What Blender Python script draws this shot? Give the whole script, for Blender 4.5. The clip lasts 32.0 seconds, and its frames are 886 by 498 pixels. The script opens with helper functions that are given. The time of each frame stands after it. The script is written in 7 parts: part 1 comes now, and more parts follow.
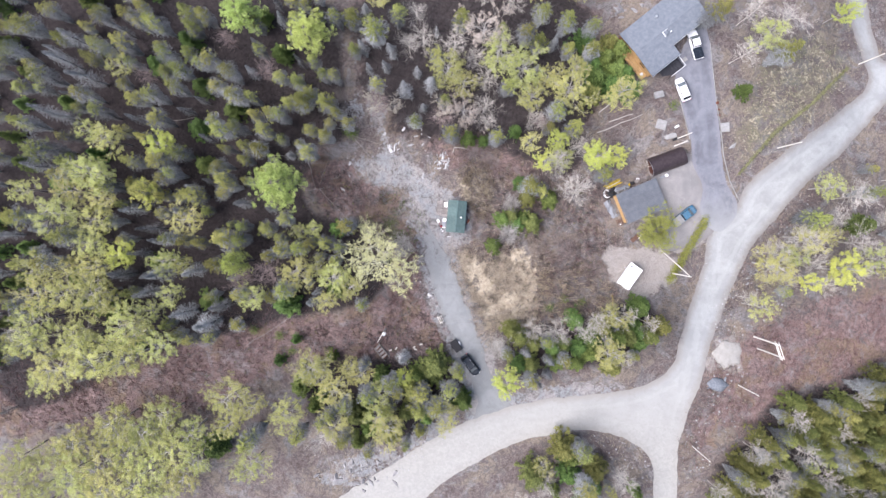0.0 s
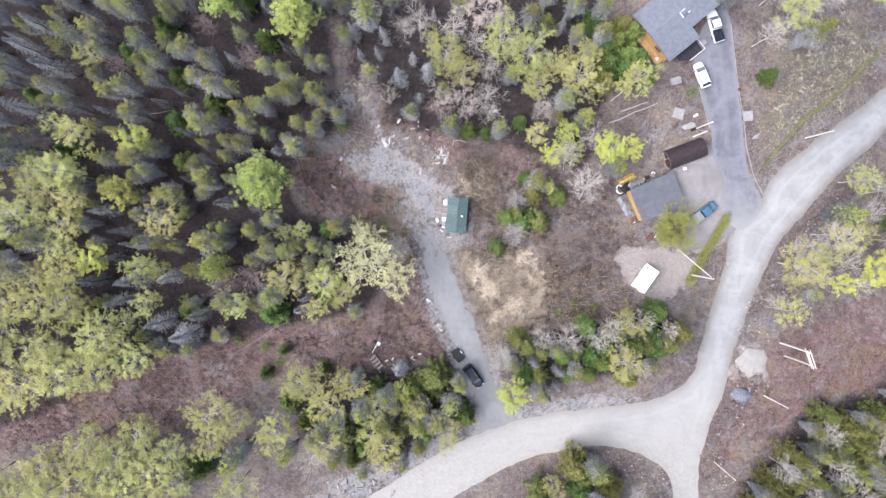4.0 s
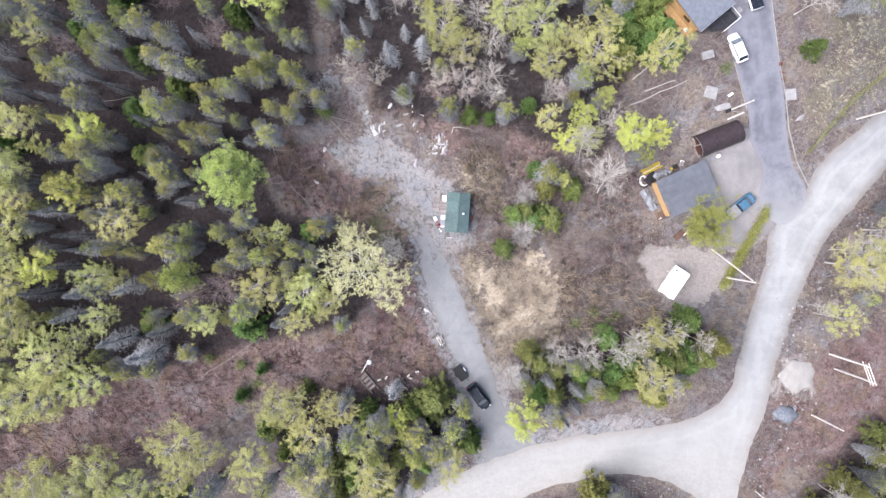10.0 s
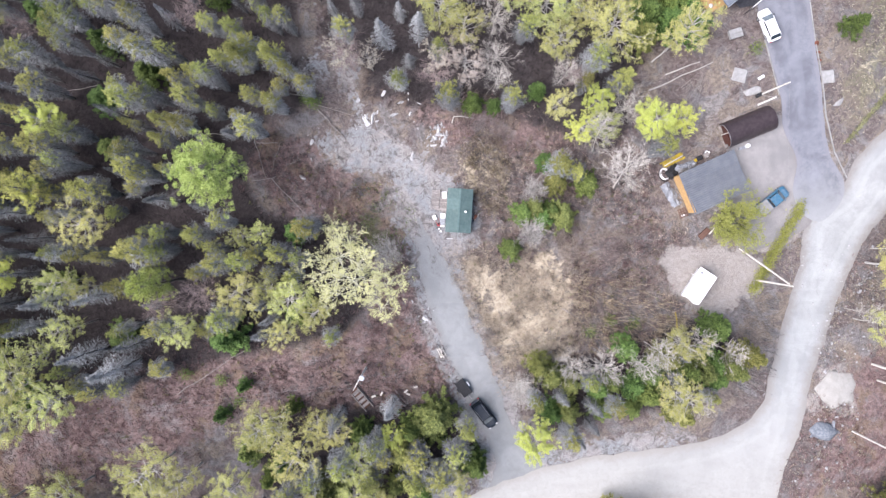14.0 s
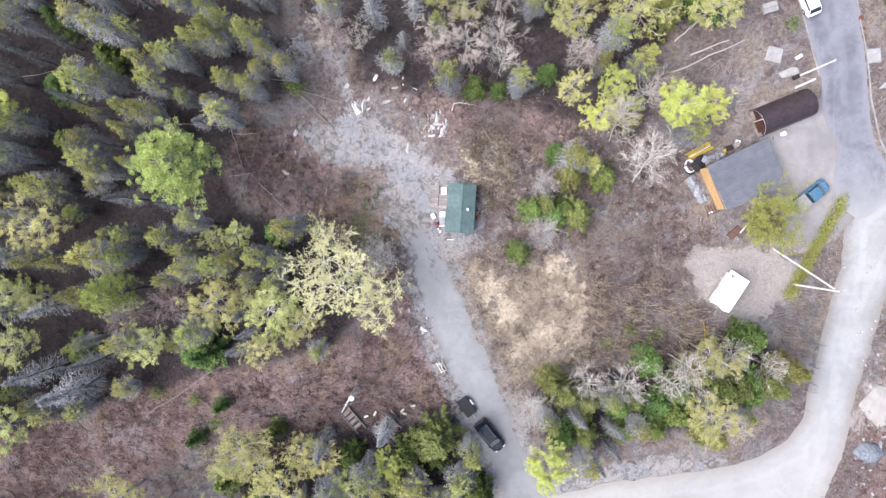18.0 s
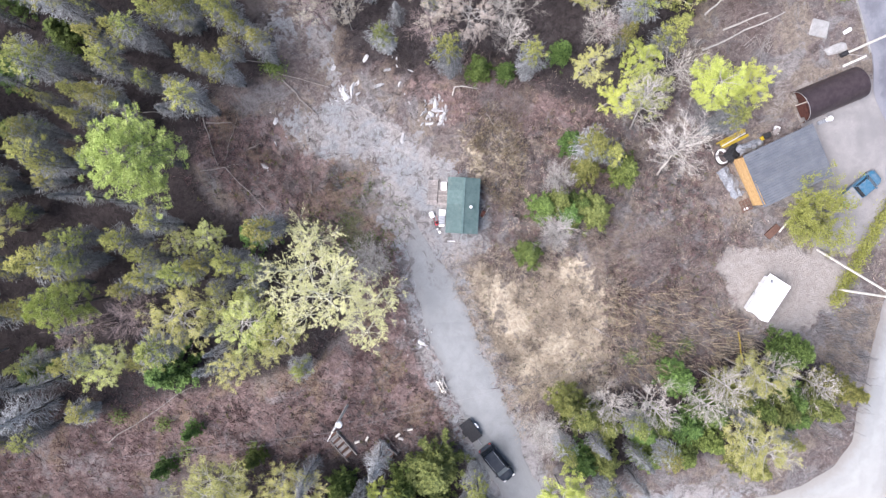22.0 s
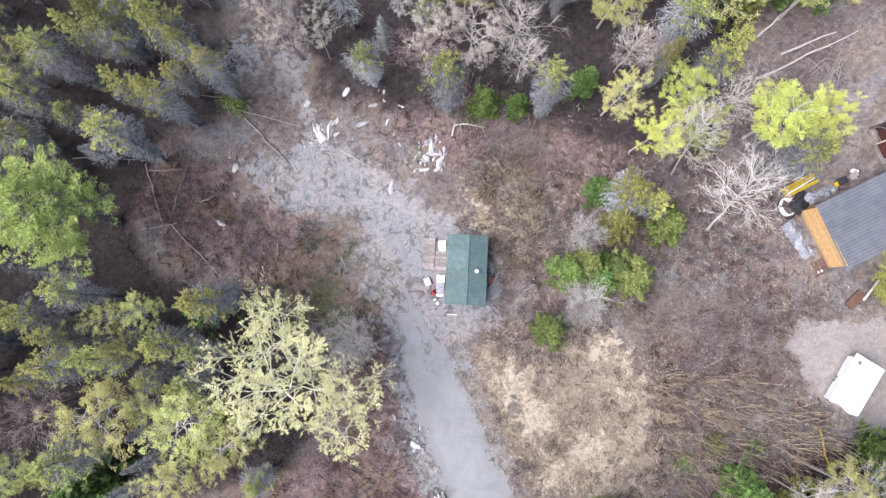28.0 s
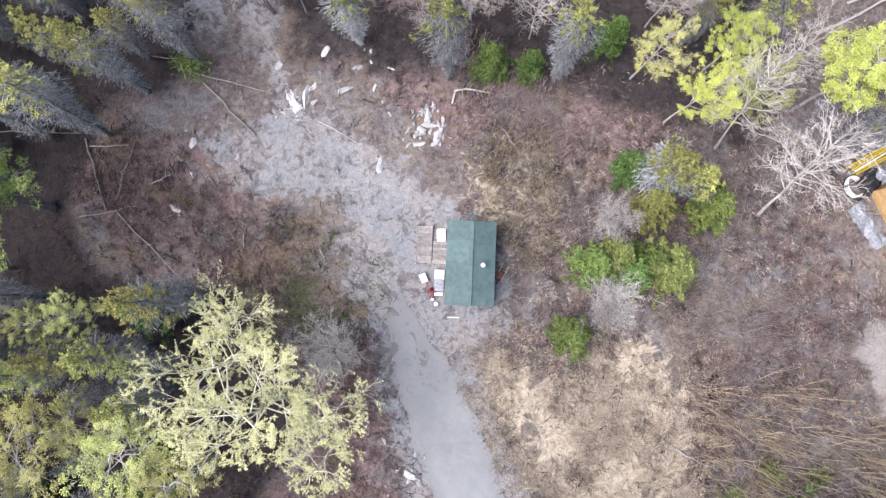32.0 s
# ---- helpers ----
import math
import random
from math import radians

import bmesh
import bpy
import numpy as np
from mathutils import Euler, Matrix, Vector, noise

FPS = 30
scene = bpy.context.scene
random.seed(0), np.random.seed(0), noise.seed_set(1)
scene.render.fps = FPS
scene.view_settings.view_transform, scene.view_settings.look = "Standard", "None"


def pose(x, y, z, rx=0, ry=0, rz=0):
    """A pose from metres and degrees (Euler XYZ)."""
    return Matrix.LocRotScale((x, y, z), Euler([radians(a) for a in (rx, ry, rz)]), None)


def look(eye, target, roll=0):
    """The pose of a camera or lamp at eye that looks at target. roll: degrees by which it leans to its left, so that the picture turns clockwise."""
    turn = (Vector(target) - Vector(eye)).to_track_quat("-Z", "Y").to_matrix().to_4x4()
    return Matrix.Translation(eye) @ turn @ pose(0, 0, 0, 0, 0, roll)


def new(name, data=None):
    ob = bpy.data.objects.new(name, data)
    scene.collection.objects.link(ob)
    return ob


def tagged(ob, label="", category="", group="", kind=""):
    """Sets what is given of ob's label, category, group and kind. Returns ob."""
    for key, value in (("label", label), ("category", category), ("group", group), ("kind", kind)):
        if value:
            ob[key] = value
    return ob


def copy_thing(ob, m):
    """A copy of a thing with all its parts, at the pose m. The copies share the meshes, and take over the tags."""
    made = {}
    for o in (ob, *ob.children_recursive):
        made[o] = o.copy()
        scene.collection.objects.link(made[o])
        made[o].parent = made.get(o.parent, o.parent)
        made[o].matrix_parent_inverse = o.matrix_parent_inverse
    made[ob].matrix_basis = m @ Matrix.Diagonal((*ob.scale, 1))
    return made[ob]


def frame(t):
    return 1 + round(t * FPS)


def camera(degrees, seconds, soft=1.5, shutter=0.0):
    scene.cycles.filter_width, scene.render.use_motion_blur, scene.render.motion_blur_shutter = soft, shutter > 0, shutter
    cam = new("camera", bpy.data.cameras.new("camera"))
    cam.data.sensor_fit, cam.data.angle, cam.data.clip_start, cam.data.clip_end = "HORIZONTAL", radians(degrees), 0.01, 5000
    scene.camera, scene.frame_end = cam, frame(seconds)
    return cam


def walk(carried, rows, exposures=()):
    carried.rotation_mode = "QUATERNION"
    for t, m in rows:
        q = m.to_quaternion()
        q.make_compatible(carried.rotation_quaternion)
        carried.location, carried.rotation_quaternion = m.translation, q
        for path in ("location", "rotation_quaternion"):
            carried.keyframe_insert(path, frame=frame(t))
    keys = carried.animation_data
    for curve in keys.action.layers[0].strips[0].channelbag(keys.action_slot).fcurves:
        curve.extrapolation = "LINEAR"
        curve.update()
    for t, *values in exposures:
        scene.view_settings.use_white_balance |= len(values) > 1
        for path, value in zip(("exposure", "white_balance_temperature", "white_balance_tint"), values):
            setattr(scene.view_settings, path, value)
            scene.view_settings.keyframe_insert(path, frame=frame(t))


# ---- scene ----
cam = camera(65.3, 32.0, 1.35)
METRES, EYE, TILT, LEAN, TURN = 84.0, 137.0, -91.65, 0.26, 0.0
ROWS = [
    (0.0, 0.0, 0.0, 0.0, -0.0, 0.0, -0.0),
    (0.5, 0.0002, 0.0156, 0.0007, -0.01, -0.01, 0.06),
    (1.0, 0.0004, 0.0312, 0.0012, 0.0, -0.02, 0.12),
    (1.5, 0.0004, 0.0469, 0.0016, 0.01, -0.02, 0.18),
    (2.0, 0.0006, 0.0624, 0.0021, 0.0, -0.01, 0.23),
    (2.5, 0.0011, 0.0781, 0.003, 0.01, -0.03, 0.28),
    (3.0, 0.0012, 0.0936, 0.0034, 0.02, -0.03, 0.34),
    (3.5, 0.0013, 0.1091, 0.0039, 0.02, -0.03, 0.4),
    (5.5, 0.0039, 0.172, 0.006, 0.11, -0.08, 0.65),
    (6.0, 0.004, 0.1874, 0.006, 0.1, -0.06, 0.71),
    (6.5, 0.0042, 0.2032, 0.0071, 0.09, -0.09, 0.77),
    (7.0, 0.0042, 0.2185, 0.0075, 0.09, -0.09, 0.82),
    (7.5, 0.0043, 0.234, 0.008, 0.09, -0.09, 0.89),
    (8.0, 0.0042, 0.2496, 0.0085, 0.08, -0.1, 0.94),
    (8.5, 0.0042, 0.2652, 0.009, 0.07, -0.1, 1.0),
    (9.0, 0.0046, 0.2807, 0.0093, 0.09, -0.1, 1.04),
    (9.5, 0.0046, 0.2964, 0.01, 0.09, -0.1, 1.1),
    (10.0, 0.0047, 0.312, 0.0101, 0.1, -0.09, 1.16),
    (10.5, 0.005, 0.3275, 0.0107, 0.11, -0.1, 1.21),
    (11.0, 0.0049, 0.3431, 0.0108, 0.12, -0.09, 1.26),
    (11.5, 0.005, 0.3587, 0.011, 0.13, -0.08, 1.31),
    (12.0, 0.0046, 0.3743, 0.012, 0.11, -0.1, 1.36),
    (12.5, 0.0047, 0.39, 0.0122, 0.11, -0.09, 1.42),
    (13.0, 0.005, 0.4055, 0.0126, 0.13, -0.08, 1.47),
    (13.5, 0.0046, 0.4211, 0.0129, 0.12, -0.09, 1.52),
    (14.0, 0.0048, 0.4367, 0.0127, 0.13, -0.06, 1.58),
    (14.5, 0.0049, 0.4523, 0.0136, 0.14, -0.1, 1.61),
    (16.5, 0.0038, 0.5146, 0.0134, 0.08, 0.02, 1.78),
    (17.0, 0.0042, 0.53, 0.0139, 0.09, 0.02, 1.8),
    (17.5, 0.0041, 0.5456, 0.0144, 0.09, 0.03, 1.85),
    (18.0, 0.004, 0.5611, 0.0148, 0.08, 0.01, 1.89),
    (18.5, 0.0039, 0.5767, 0.015, 0.09, 0.02, 1.93),
    (19.0, 0.0038, 0.5922, 0.0153, 0.07, 0.03, 1.98),
    (19.5, 0.0039, 0.6078, 0.0159, 0.08, 0.03, 2.02),
    (20.0, 0.0039, 0.6235, 0.0165, 0.08, 0.01, 2.04),
    (20.5, 0.004, 0.6392, 0.0159, 0.09, 0.08, 2.1),
    (21.0, 0.0039, 0.6547, 0.0172, 0.08, 0.04, 2.13),
    (21.5, 0.004, 0.6704, 0.0172, 0.08, 0.07, 2.18),
    (22.0, 0.0042, 0.6848, 0.0185, 0.1, 0.02, 2.2),
    (22.5, 0.0043, 0.7004, 0.019, 0.11, 0.03, 2.24),
    (23.0, 0.0044, 0.7162, 0.0195, 0.11, 0.01, 2.29),
    (23.5, 0.004, 0.7318, 0.0202, 0.07, 0.03, 2.3),
    (24.0, 0.0045, 0.7477, 0.0201, 0.1, 0.18, 2.36),
    (24.5, 0.0046, 0.7637, 0.021, 0.09, 0.78, 2.36),
    (25.0, 0.0046, 0.7796, 0.0216, 0.08, 2.08, 2.41),
    (25.5, 0.0055, 0.7951, 0.0227, 0.12, 3.37, 2.43),
    (26.0, 0.0056, 0.8107, 0.0232, 0.09, 4.7, 2.45),
    (26.5, 0.0061, 0.8261, 0.0237, 0.14, 5.74, 2.49),
    (28.5, 0.0051, 0.8887, 0.0261, 0.07, 5.72, 2.62),
    (29.0, 0.0053, 0.9044, 0.0267, 0.05, 5.7, 2.67),
    (29.5, 0.0049, 0.9202, 0.0266, 0.01, 5.74, 2.72),
    (30.0, 0.0049, 0.9361, 0.0266, 0.01, 5.75, 2.74),
    (30.5, 0.0049, 0.9518, 0.0269, 0.01, 5.75, 2.78),
    (31.0, 0.0049, 0.9675, 0.0277, 0.0, 5.73, 2.78),
    (31.5, 0.005, 0.9833, 0.0286, 0.01, 5.69, 2.79),
    (32.0, 0.0046, 0.9991, 0.0288, -0.02, 5.72, 2.81),
]
walk(cam, [(t, pose(0, 0, EYE, TILT, LEAN, TURN) @ pose(METRES * x, METRES * y, METRES * z, 90 + pitch, roll, yaw)) for t, x, y, z, yaw, pitch, roll in ROWS], [(0.0, 1.21, 6230, 14.0), (14.0, 1.35, 6230, 14.0), (24.0, 1.38, 6230, 14.0), (32.0, 1.34, 6230, 14.0)])

# ---- light: thin high cloud, a soft sun from the west ----
SUN_AZ, SUN_EL = radians(255), radians(57)
world = bpy.data.worlds.new("world")
scene.world = world
world.use_nodes = True
wn = world.node_tree
sky = wn.nodes.new("ShaderNodeTexSky")
sky.sky_type, sky.sun_disc = "NISHITA", False
sky.sun_elevation, sky.sun_rotation = SUN_EL, SUN_AZ
sky.air_density, sky.dust_density = 1.0, 1.9
wn.links.new(sky.outputs[0], wn.nodes["Background"].inputs[0])
wn.nodes["Background"].inputs[1].default_value = 0.088
sun = new("sun", bpy.data.lights.new("sun", "SUN"))
sun.data.energy, sun.data.angle, sun.data.color = 3.2, radians(55), (1.0, 0.945, 0.94)
SUN_FROM = Vector((math.sin(SUN_AZ) * math.cos(SUN_EL), math.cos(SUN_AZ) * math.cos(SUN_EL), math.sin(SUN_EL)))
sun.matrix_world = look(SUN_FROM * 400, (0, 0, 0))


# ---- materials ----
def col(c):
    return (*c, 1.0)


class Shader:
    """A node material under construction."""

    def __init__(self, name, rough=0.85, metal=0.0):
        self.m = bpy.data.materials.new(name)
        self.m.use_nodes = True
        self.t = self.m.node_tree
        self.b = self.t.nodes["Principled BSDF"]
        self.b.inputs["Roughness"].default_value = rough
        self.b.inputs["Metallic"].default_value = metal
        self.b.inputs["Specular IOR Level"].default_value = 0.3

    def n(self, kind, **props):
        node = self.t.nodes.new(kind)
        for k, v in props.items():
            setattr(node, k, v)
        return node

    def link(self, a, b):
        self.t.links.new(a, b)

    def place(self, world_space=False):
        if world_space:
            return self.n("ShaderNodeNewGeometry").outputs["Position"]
        return self.n("ShaderNodeTexCoord").outputs["Object"]

    def n_y(self):
        """How far north a place lies."""
        x = self.n("ShaderNodeSeparateXYZ")
        self.link(self.place(True), x.inputs[0])
        return x.outputs[1]

    def noise(self, where, scale, detail=4.0, rough=0.6, distort=0.0):
        x = self.n("ShaderNodeTexNoise")
        x.inputs["Scale"].default_value, x.inputs["Detail"].default_value = scale, detail
        x.inputs["Roughness"].default_value, x.inputs["Distortion"].default_value = rough, distort
        self.link(where, x.inputs["Vector"])
        return x.outputs["Fac"]

    def span(self, v, a, b, lo=0.0, hi=1.0):
        x = self.n("ShaderNodeMapRange", interpolation_type="SMOOTHSTEP")
        self.link(v, x.inputs[0])
        for i, w in zip((1, 2, 3, 4), (a, b, lo, hi)):
            x.inputs[i].default_value = w
        return x.outputs[0]

    def math(self, op, a, b):
        x = self.n("ShaderNodeMath", operation=op)
        for i, v in enumerate((a, b)):
            if isinstance(v, (int, float)):
                x.inputs[i].default_value = v
            else:
                self.link(v, x.inputs[i])
        return x.outputs[0]

    def mix(self, f, a, b, blend="MIX"):
        x = self.n("ShaderNodeMix", data_type="RGBA", blend_type=blend)
        for sock, v in zip((x.inputs[0], x.inputs[6], x.inputs[7]), (f, a, b)):
            if isinstance(v, tuple):
                sock.default_value = col(v)
            elif isinstance(v, (int, float)):
                sock.default_value = v
            else:
                self.link(v, sock)
        return x.outputs[2]

    def bump(self, v, strength, distance):
        x = self.n("ShaderNodeBump")
        x.inputs["Strength"].default_value, x.inputs["Distance"].default_value = strength, distance
        self.link(v, x.inputs["Height"])
        self.link(x.outputs[0], self.b.inputs["Normal"])

    def done(self, colour):
        if isinstance(colour, tuple):
            self.b.inputs["Base Color"].default_value = col(colour)
        else:
            self.link(colour, self.b.inputs["Base Color"])
        return self.m


def surface(name, a, b, scale=6.0, rough=0.8, metal=0.0, bump=0.3, fine=40.0, vary=0.12, spec=0.3, dirt=None):
    """Two tones mixed at two scales, with a shift of brightness from piece to piece."""
    s = Shader(name, rough, metal)
    s.b.inputs["Specular IOR Level"].default_value = spec
    w = s.place()
    big, small = s.noise(w, scale, 5), s.noise(w, fine, 3)
    c = s.mix(s.span(big, 0.3, 0.7), a, b)
    c = s.mix(s.span(small, 0.2, 0.8, 0.0, 0.35), c, tuple(v * 0.6 for v in a))
    if dirt:
        c = s.mix(s.span(s.noise(w, scale * 0.35, 6, 0.7), 0.52, 0.72), c, dirt)
    rnd = s.n("ShaderNodeObjectInfo").outputs["Random"]
    hsv = s.n("ShaderNodeHueSaturation")
    s.link(s.span(rnd, 0, 1, 1 - vary, 1 + vary), hsv.inputs["Value"])
    s.link(c, hsv.inputs["Color"])
    if bump:
        s.bump(small, bump, 0.02)
    return s.done(hsv.outputs[0])


def foliage(name, a, b, hue=0.025, vary=0.25, gloss=0.5):
    """Leaves or needles: each piece takes a tone between a and b, each tree its own shift."""
    s = Shader(name, 0.65)
    s.b.inputs["Specular IOR Level"].default_value = 0.25
    geo = s.n("ShaderNodeNewGeometry")
    c = s.mix(geo.outputs["Random Per Island"], a, b)
    c = s.mix(s.span(s.noise(s.place(), 0.8, 3), 0.35, 0.7, 0.0, 0.45), c, tuple(v * 0.62 for v in a))
    rnd = s.n("ShaderNodeObjectInfo").outputs["Random"]
    hsv = s.n("ShaderNodeHueSaturation")
    s.link(s.span(rnd, 0, 1, 0.5 - hue, 0.5 + hue), hsv.inputs["Hue"])
    s.link(s.math("ADD", s.math("MULTIPLY", s.math("FRACT", s.math("MULTIPLY", rnd, 17.3), 0.0), 2 * vary), 1 - vary), hsv.inputs["Value"])
    s.link(c, hsv.inputs["Color"])
    s.done(hsv.outputs[0])
    tr = s.n("ShaderNodeBsdfTranslucent")
    s.link(hsv.outputs[0], tr.inputs[0])
    mixer = s.n("ShaderNodeMixShader")
    mixer.inputs[0].default_value = 0.13
    s.link(s.b.outputs[0], mixer.inputs[1])
    s.link(tr.outputs[0], mixer.inputs[2])
    s.link(mixer.outputs[0], s.t.nodes["Material Output"].inputs[0])
    return s.m


SPRUCE = foliage("spruce_needles", (0.075, 0.086, 0.026), (0.46, 0.465, 0.135), 0.02, 0.34)
GREYTWIG = foliage("grey_twigs", (0.12, 0.125, 0.125), (0.42, 0.43, 0.43), hue=0.0, vary=0.35)
FIR = foliage("fir_needles", (0.044, 0.076, 0.020), (0.217, 0.302, 0.080))
PINE = foliage("pine_needles", (0.271, 0.350, 0.085), (0.701, 0.791, 0.271), 0.012, 0.1)
OLIVE = foliage("olive_needles", (0.073, 0.087, 0.026), (0.289, 0.297, 0.090), 0.018, 0.25)
POPLAR_LEAF = foliage("poplar_leaves", (0.488, 0.488, 0.207), (0.742, 0.737, 0.414), 0.004, 0.08)
ASPEN = foliage("young_aspen_leaves", (0.298, 0.314, 0.092), (0.556, 0.549, 0.205), 0.016, 0.22)
LIME = foliage("fresh_lime_leaves", (0.38, 0.425, 0.08), (0.66, 0.69, 0.20), 0.008, 0.12)
WILLOW = foliage("willow_leaves", (0.17, 0.195, 0.04), (0.37, 0.385, 0.105), 0.01, 0.1)
TAN = foliage("tan_buds", (0.354, 0.306, 0.238), (0.558, 0.510, 0.422), vary=0.15)
DRYGRASS = foliage("dry_grass", (0.393, 0.336, 0.247), (0.607, 0.550, 0.428), vary=0.1)
BRUSHWOOD = foliage("brown_brush", (0.170, 0.116, 0.106), (0.378, 0.270, 0.246), vary=0.1)
DEADTWIG = foliage("dead_twigs", (0.136, 0.126, 0.122), (0.313, 0.299, 0.292), hue=0.0, vary=0.15)
VERGEGREEN = foliage("verge_grass_blades", (0.136, 0.136, 0.061), (0.286, 0.279, 0.15), vary=0.1)
# near-black twigs: woodland shade put into the colour; also strewn in open brush
DARKTWIG = foliage("dark_twigs", (0.037, 0.031, 0.03), (0.129, 0.105, 0.102), vary=0.1)
GREENBRUSH = foliage("green_shoots", (0.088, 0.116, 0.027), (0.224, 0.258, 0.075), vary=0.1)
BARK = surface("grey_bark", (0.129, 0.112, 0.099), (0.218, 0.197, 0.184), 3, 0.95, bump=0.6, fine=14)
LICHEN = surface("grey_dead_twigs", (0.204, 0.197, 0.19), (0.313, 0.306, 0.299), 2, 0.95, bump=0.2)
BONEBARK = surface("bone_white_bark", (0.38, 0.345, 0.30), (0.60, 0.56, 0.50), 3, 0.85, bump=0.2, fine=20)
PALEBARK = surface("pale_birch_bark", (0.354, 0.326, 0.292), (0.49, 0.469, 0.435), 3, 0.85, bump=0.3, fine=20)
CREAMBARK = surface("cream_poplar_bark", (0.530, 0.512, 0.354), (0.707, 0.689, 0.530), 3, 0.85, bump=0.2, fine=20)
ROSEBARK = surface("rosy_bare_bark", (0.211, 0.16, 0.15), (0.326, 0.262, 0.245), 3, 0.9)
DEADWOOD = surface("weathered_wood", (0.231, 0.204, 0.184), (0.354, 0.326, 0.299), 2, 0.95, bump=0.5, fine=18)


# ---- terrain ----
def ease(v):
    v = np.clip(v, 0, 1)
    return v * v * (3 - 2 * v)


def height(x, y):
    """The lie of the land: nearly level, with a rise of four metres under the house and a bank along the south."""
    return 4.0 * ease((x - 24) / 18) * ease((y + 4) / 26) * ease((84 - x) / 22) + 1.7 * ease((-y - 10) / 9) + 0.1 * np.sin(x * 0.31 + 1) * np.sin(y * 0.27)


def ground_z(x, y):
    return float(height(np.float64(x), np.float64(y)))


def smooth_outline(pts, step=0.7, wobble=0.25, seed=0):
    """A closed curve through the points, resampled and roughened."""
    p = [Vector((*q, 0)) for q in pts]
    out, n = [], len(p)
    for i in range(n):
        a, b, c, d = p[i - 1], p[i], p[(i + 1) % n], p[(i + 2) % n]
        k = max(2, int((c - b).length / step))
        for j in range(k):
            u = j / k
            q = 0.5 * ((2 * b) + (c - a) * u + (2 * a - 5 * b + 4 * c - d) * u * u + (3 * b - a - 3 * c + d) * u ** 3)
            w = noise.noise_vector(Vector((q.x * 0.5 + seed, q.y * 0.5, 0))) * wobble + noise.noise_vector(Vector((q.x * 1.7, q.y * 1.7 + seed, 3))) * wobble * 0.6
            out.append((q.x + w.x, q.y + w.y))
    return out


def inside_depth(X, Y, outline):
    """The signed distance into an outline, for arrays of places."""
    P = np.array(outline)
    Q = np.roll(P, -1, 0)
    best, odd = np.full(X.shape, 1e9), np.zeros(X.shape, bool)
    for (ax, ay), (bx, by) in zip(P, Q):
        dx, dy = bx - ax, by - ay
        t = np.clip(((X - ax) * dx + (Y - ay) * dy) / (dx * dx + dy * dy + 1e-9), 0, 1)
        best = np.minimum(best, np.hypot(X - ax - t * dx, Y - ay - t * dy))
        cross = (ay > Y) != (by > Y)
        with np.errstate(all="ignore"):
            odd ^= cross & (X < (bx - ax) * (Y - ay) / (by - ay + 1e-12) + ax)
    return np.where(odd, best, -best)


RASTERS = {}


def depth_at(X, Y, outline):
    """The same from a raster of one metre, made once for each outline."""
    key = id(outline)
    if key not in RASTERS:
        gx, gy = np.meshgrid(np.arange(-100, 103.0), np.arange(-70, 68.0))
        RASTERS[key] = inside_depth(gx, gy, outline[:: 2 if len(outline) > 120 else 1])
    D = RASTERS[key]
    u, v = np.clip(X + 100, 0, 201.99), np.clip(Y + 70, 0, 136.99)
    i, j = u.astype(int), v.astype(int)
    a, b = u - i, v - j
    return (D[j, i] * (1 - a) + D[j, i + 1] * a) * (1 - b) + (D[j + 1, i] * (1 - a) + D[j + 1, i + 1] * a) * b


ROAD_NORTH = [(-21.2, -54.2), (-15.6, -49.6), (-10.0, -46.0), (-3.3, -41.7), (1.2, -39.1), (6.7, -37.0), (12.3, -35.0), (19.0, -33.5), (29.0, -32.5), (36.7, -31.4), (41.7, -29.4), (44.5, -26.6), (45.8, -22.1), (47.2, -17.1), (49.0, -12.8), (50.9, -7.2), (51.7, -1.6), (52.7, 0.6), (56.8, 4.5), (58.8, 8.9), (64.3, 14.2), (69.8, 18.1), (77.3, 23.2), (82.6, 28.3), (81.4, 33.8), (78.9, 40.3), (77.5, 47.8)]
ROAD_SOUTH = [(81.1, 48.0), (83.7, 38.3), (86.3, 33.0), (94.1, 38.2), (94.3, 30.6), (86.4, 24.5), (78.8, 16.2), (69.6, 8.1), (64.6, 1.8), (60.4, -3.8), (57.1, -10.5), (53.9, -17.1), (51.6, -23.7), (50.0, -30.4), (47.3, -37.2), (45.7, -43.9), (45.2, -59.7), (41.4, -59.7), (40.8, -47.3), (38.8, -43.6), (34.6, -41.1), (27.9, -39.7), (21.2, -40.3), (14.6, -41.9), (6.8, -45.6), (-1.1, -50.5), (-10.0, -57.5)]
ROAD = smooth_outline(ROAD_NORTH + ROAD_SOUTH, 0.7, 0.28, 0)
DRIVE = smooth_outline([(43.8, 28.6), (44.6, 33.4), (48.2, 38.8), (50.2, 35.6), (51.6, 23.3), (53.0, 14.2), (54.4, 9.2), (56.8, 5.4), (56.8, 2.3), (54.2, -0.5), (51.5, 0.6), (49.8, 3.7), (49.9, 8.3), (47.6, 12.6), (46.9, 16.9)], 0.7, 0.08, 1)
TRACK = smooth_outline([(-3.9, 1.6), (-4.5, -2.0), (-4.1, -4.8), (-3.3, -9.4), (-1.6, -15.0), (0.6, -20.4), (2.8, -26.0), (5.2, -30.5), (6.3, -34.4), (5.1, -37.8), (13.4, -35.5), (10.6, -32.7), (8.7, -28.2), (6.9, -22.7), (5.4, -18.2), (3.6, -13.9), (1.8, -8.9), (0.4, -5.4), (-1.6, -2.8), (-3.2, 0.8)], 0.7, 0.5, 2)
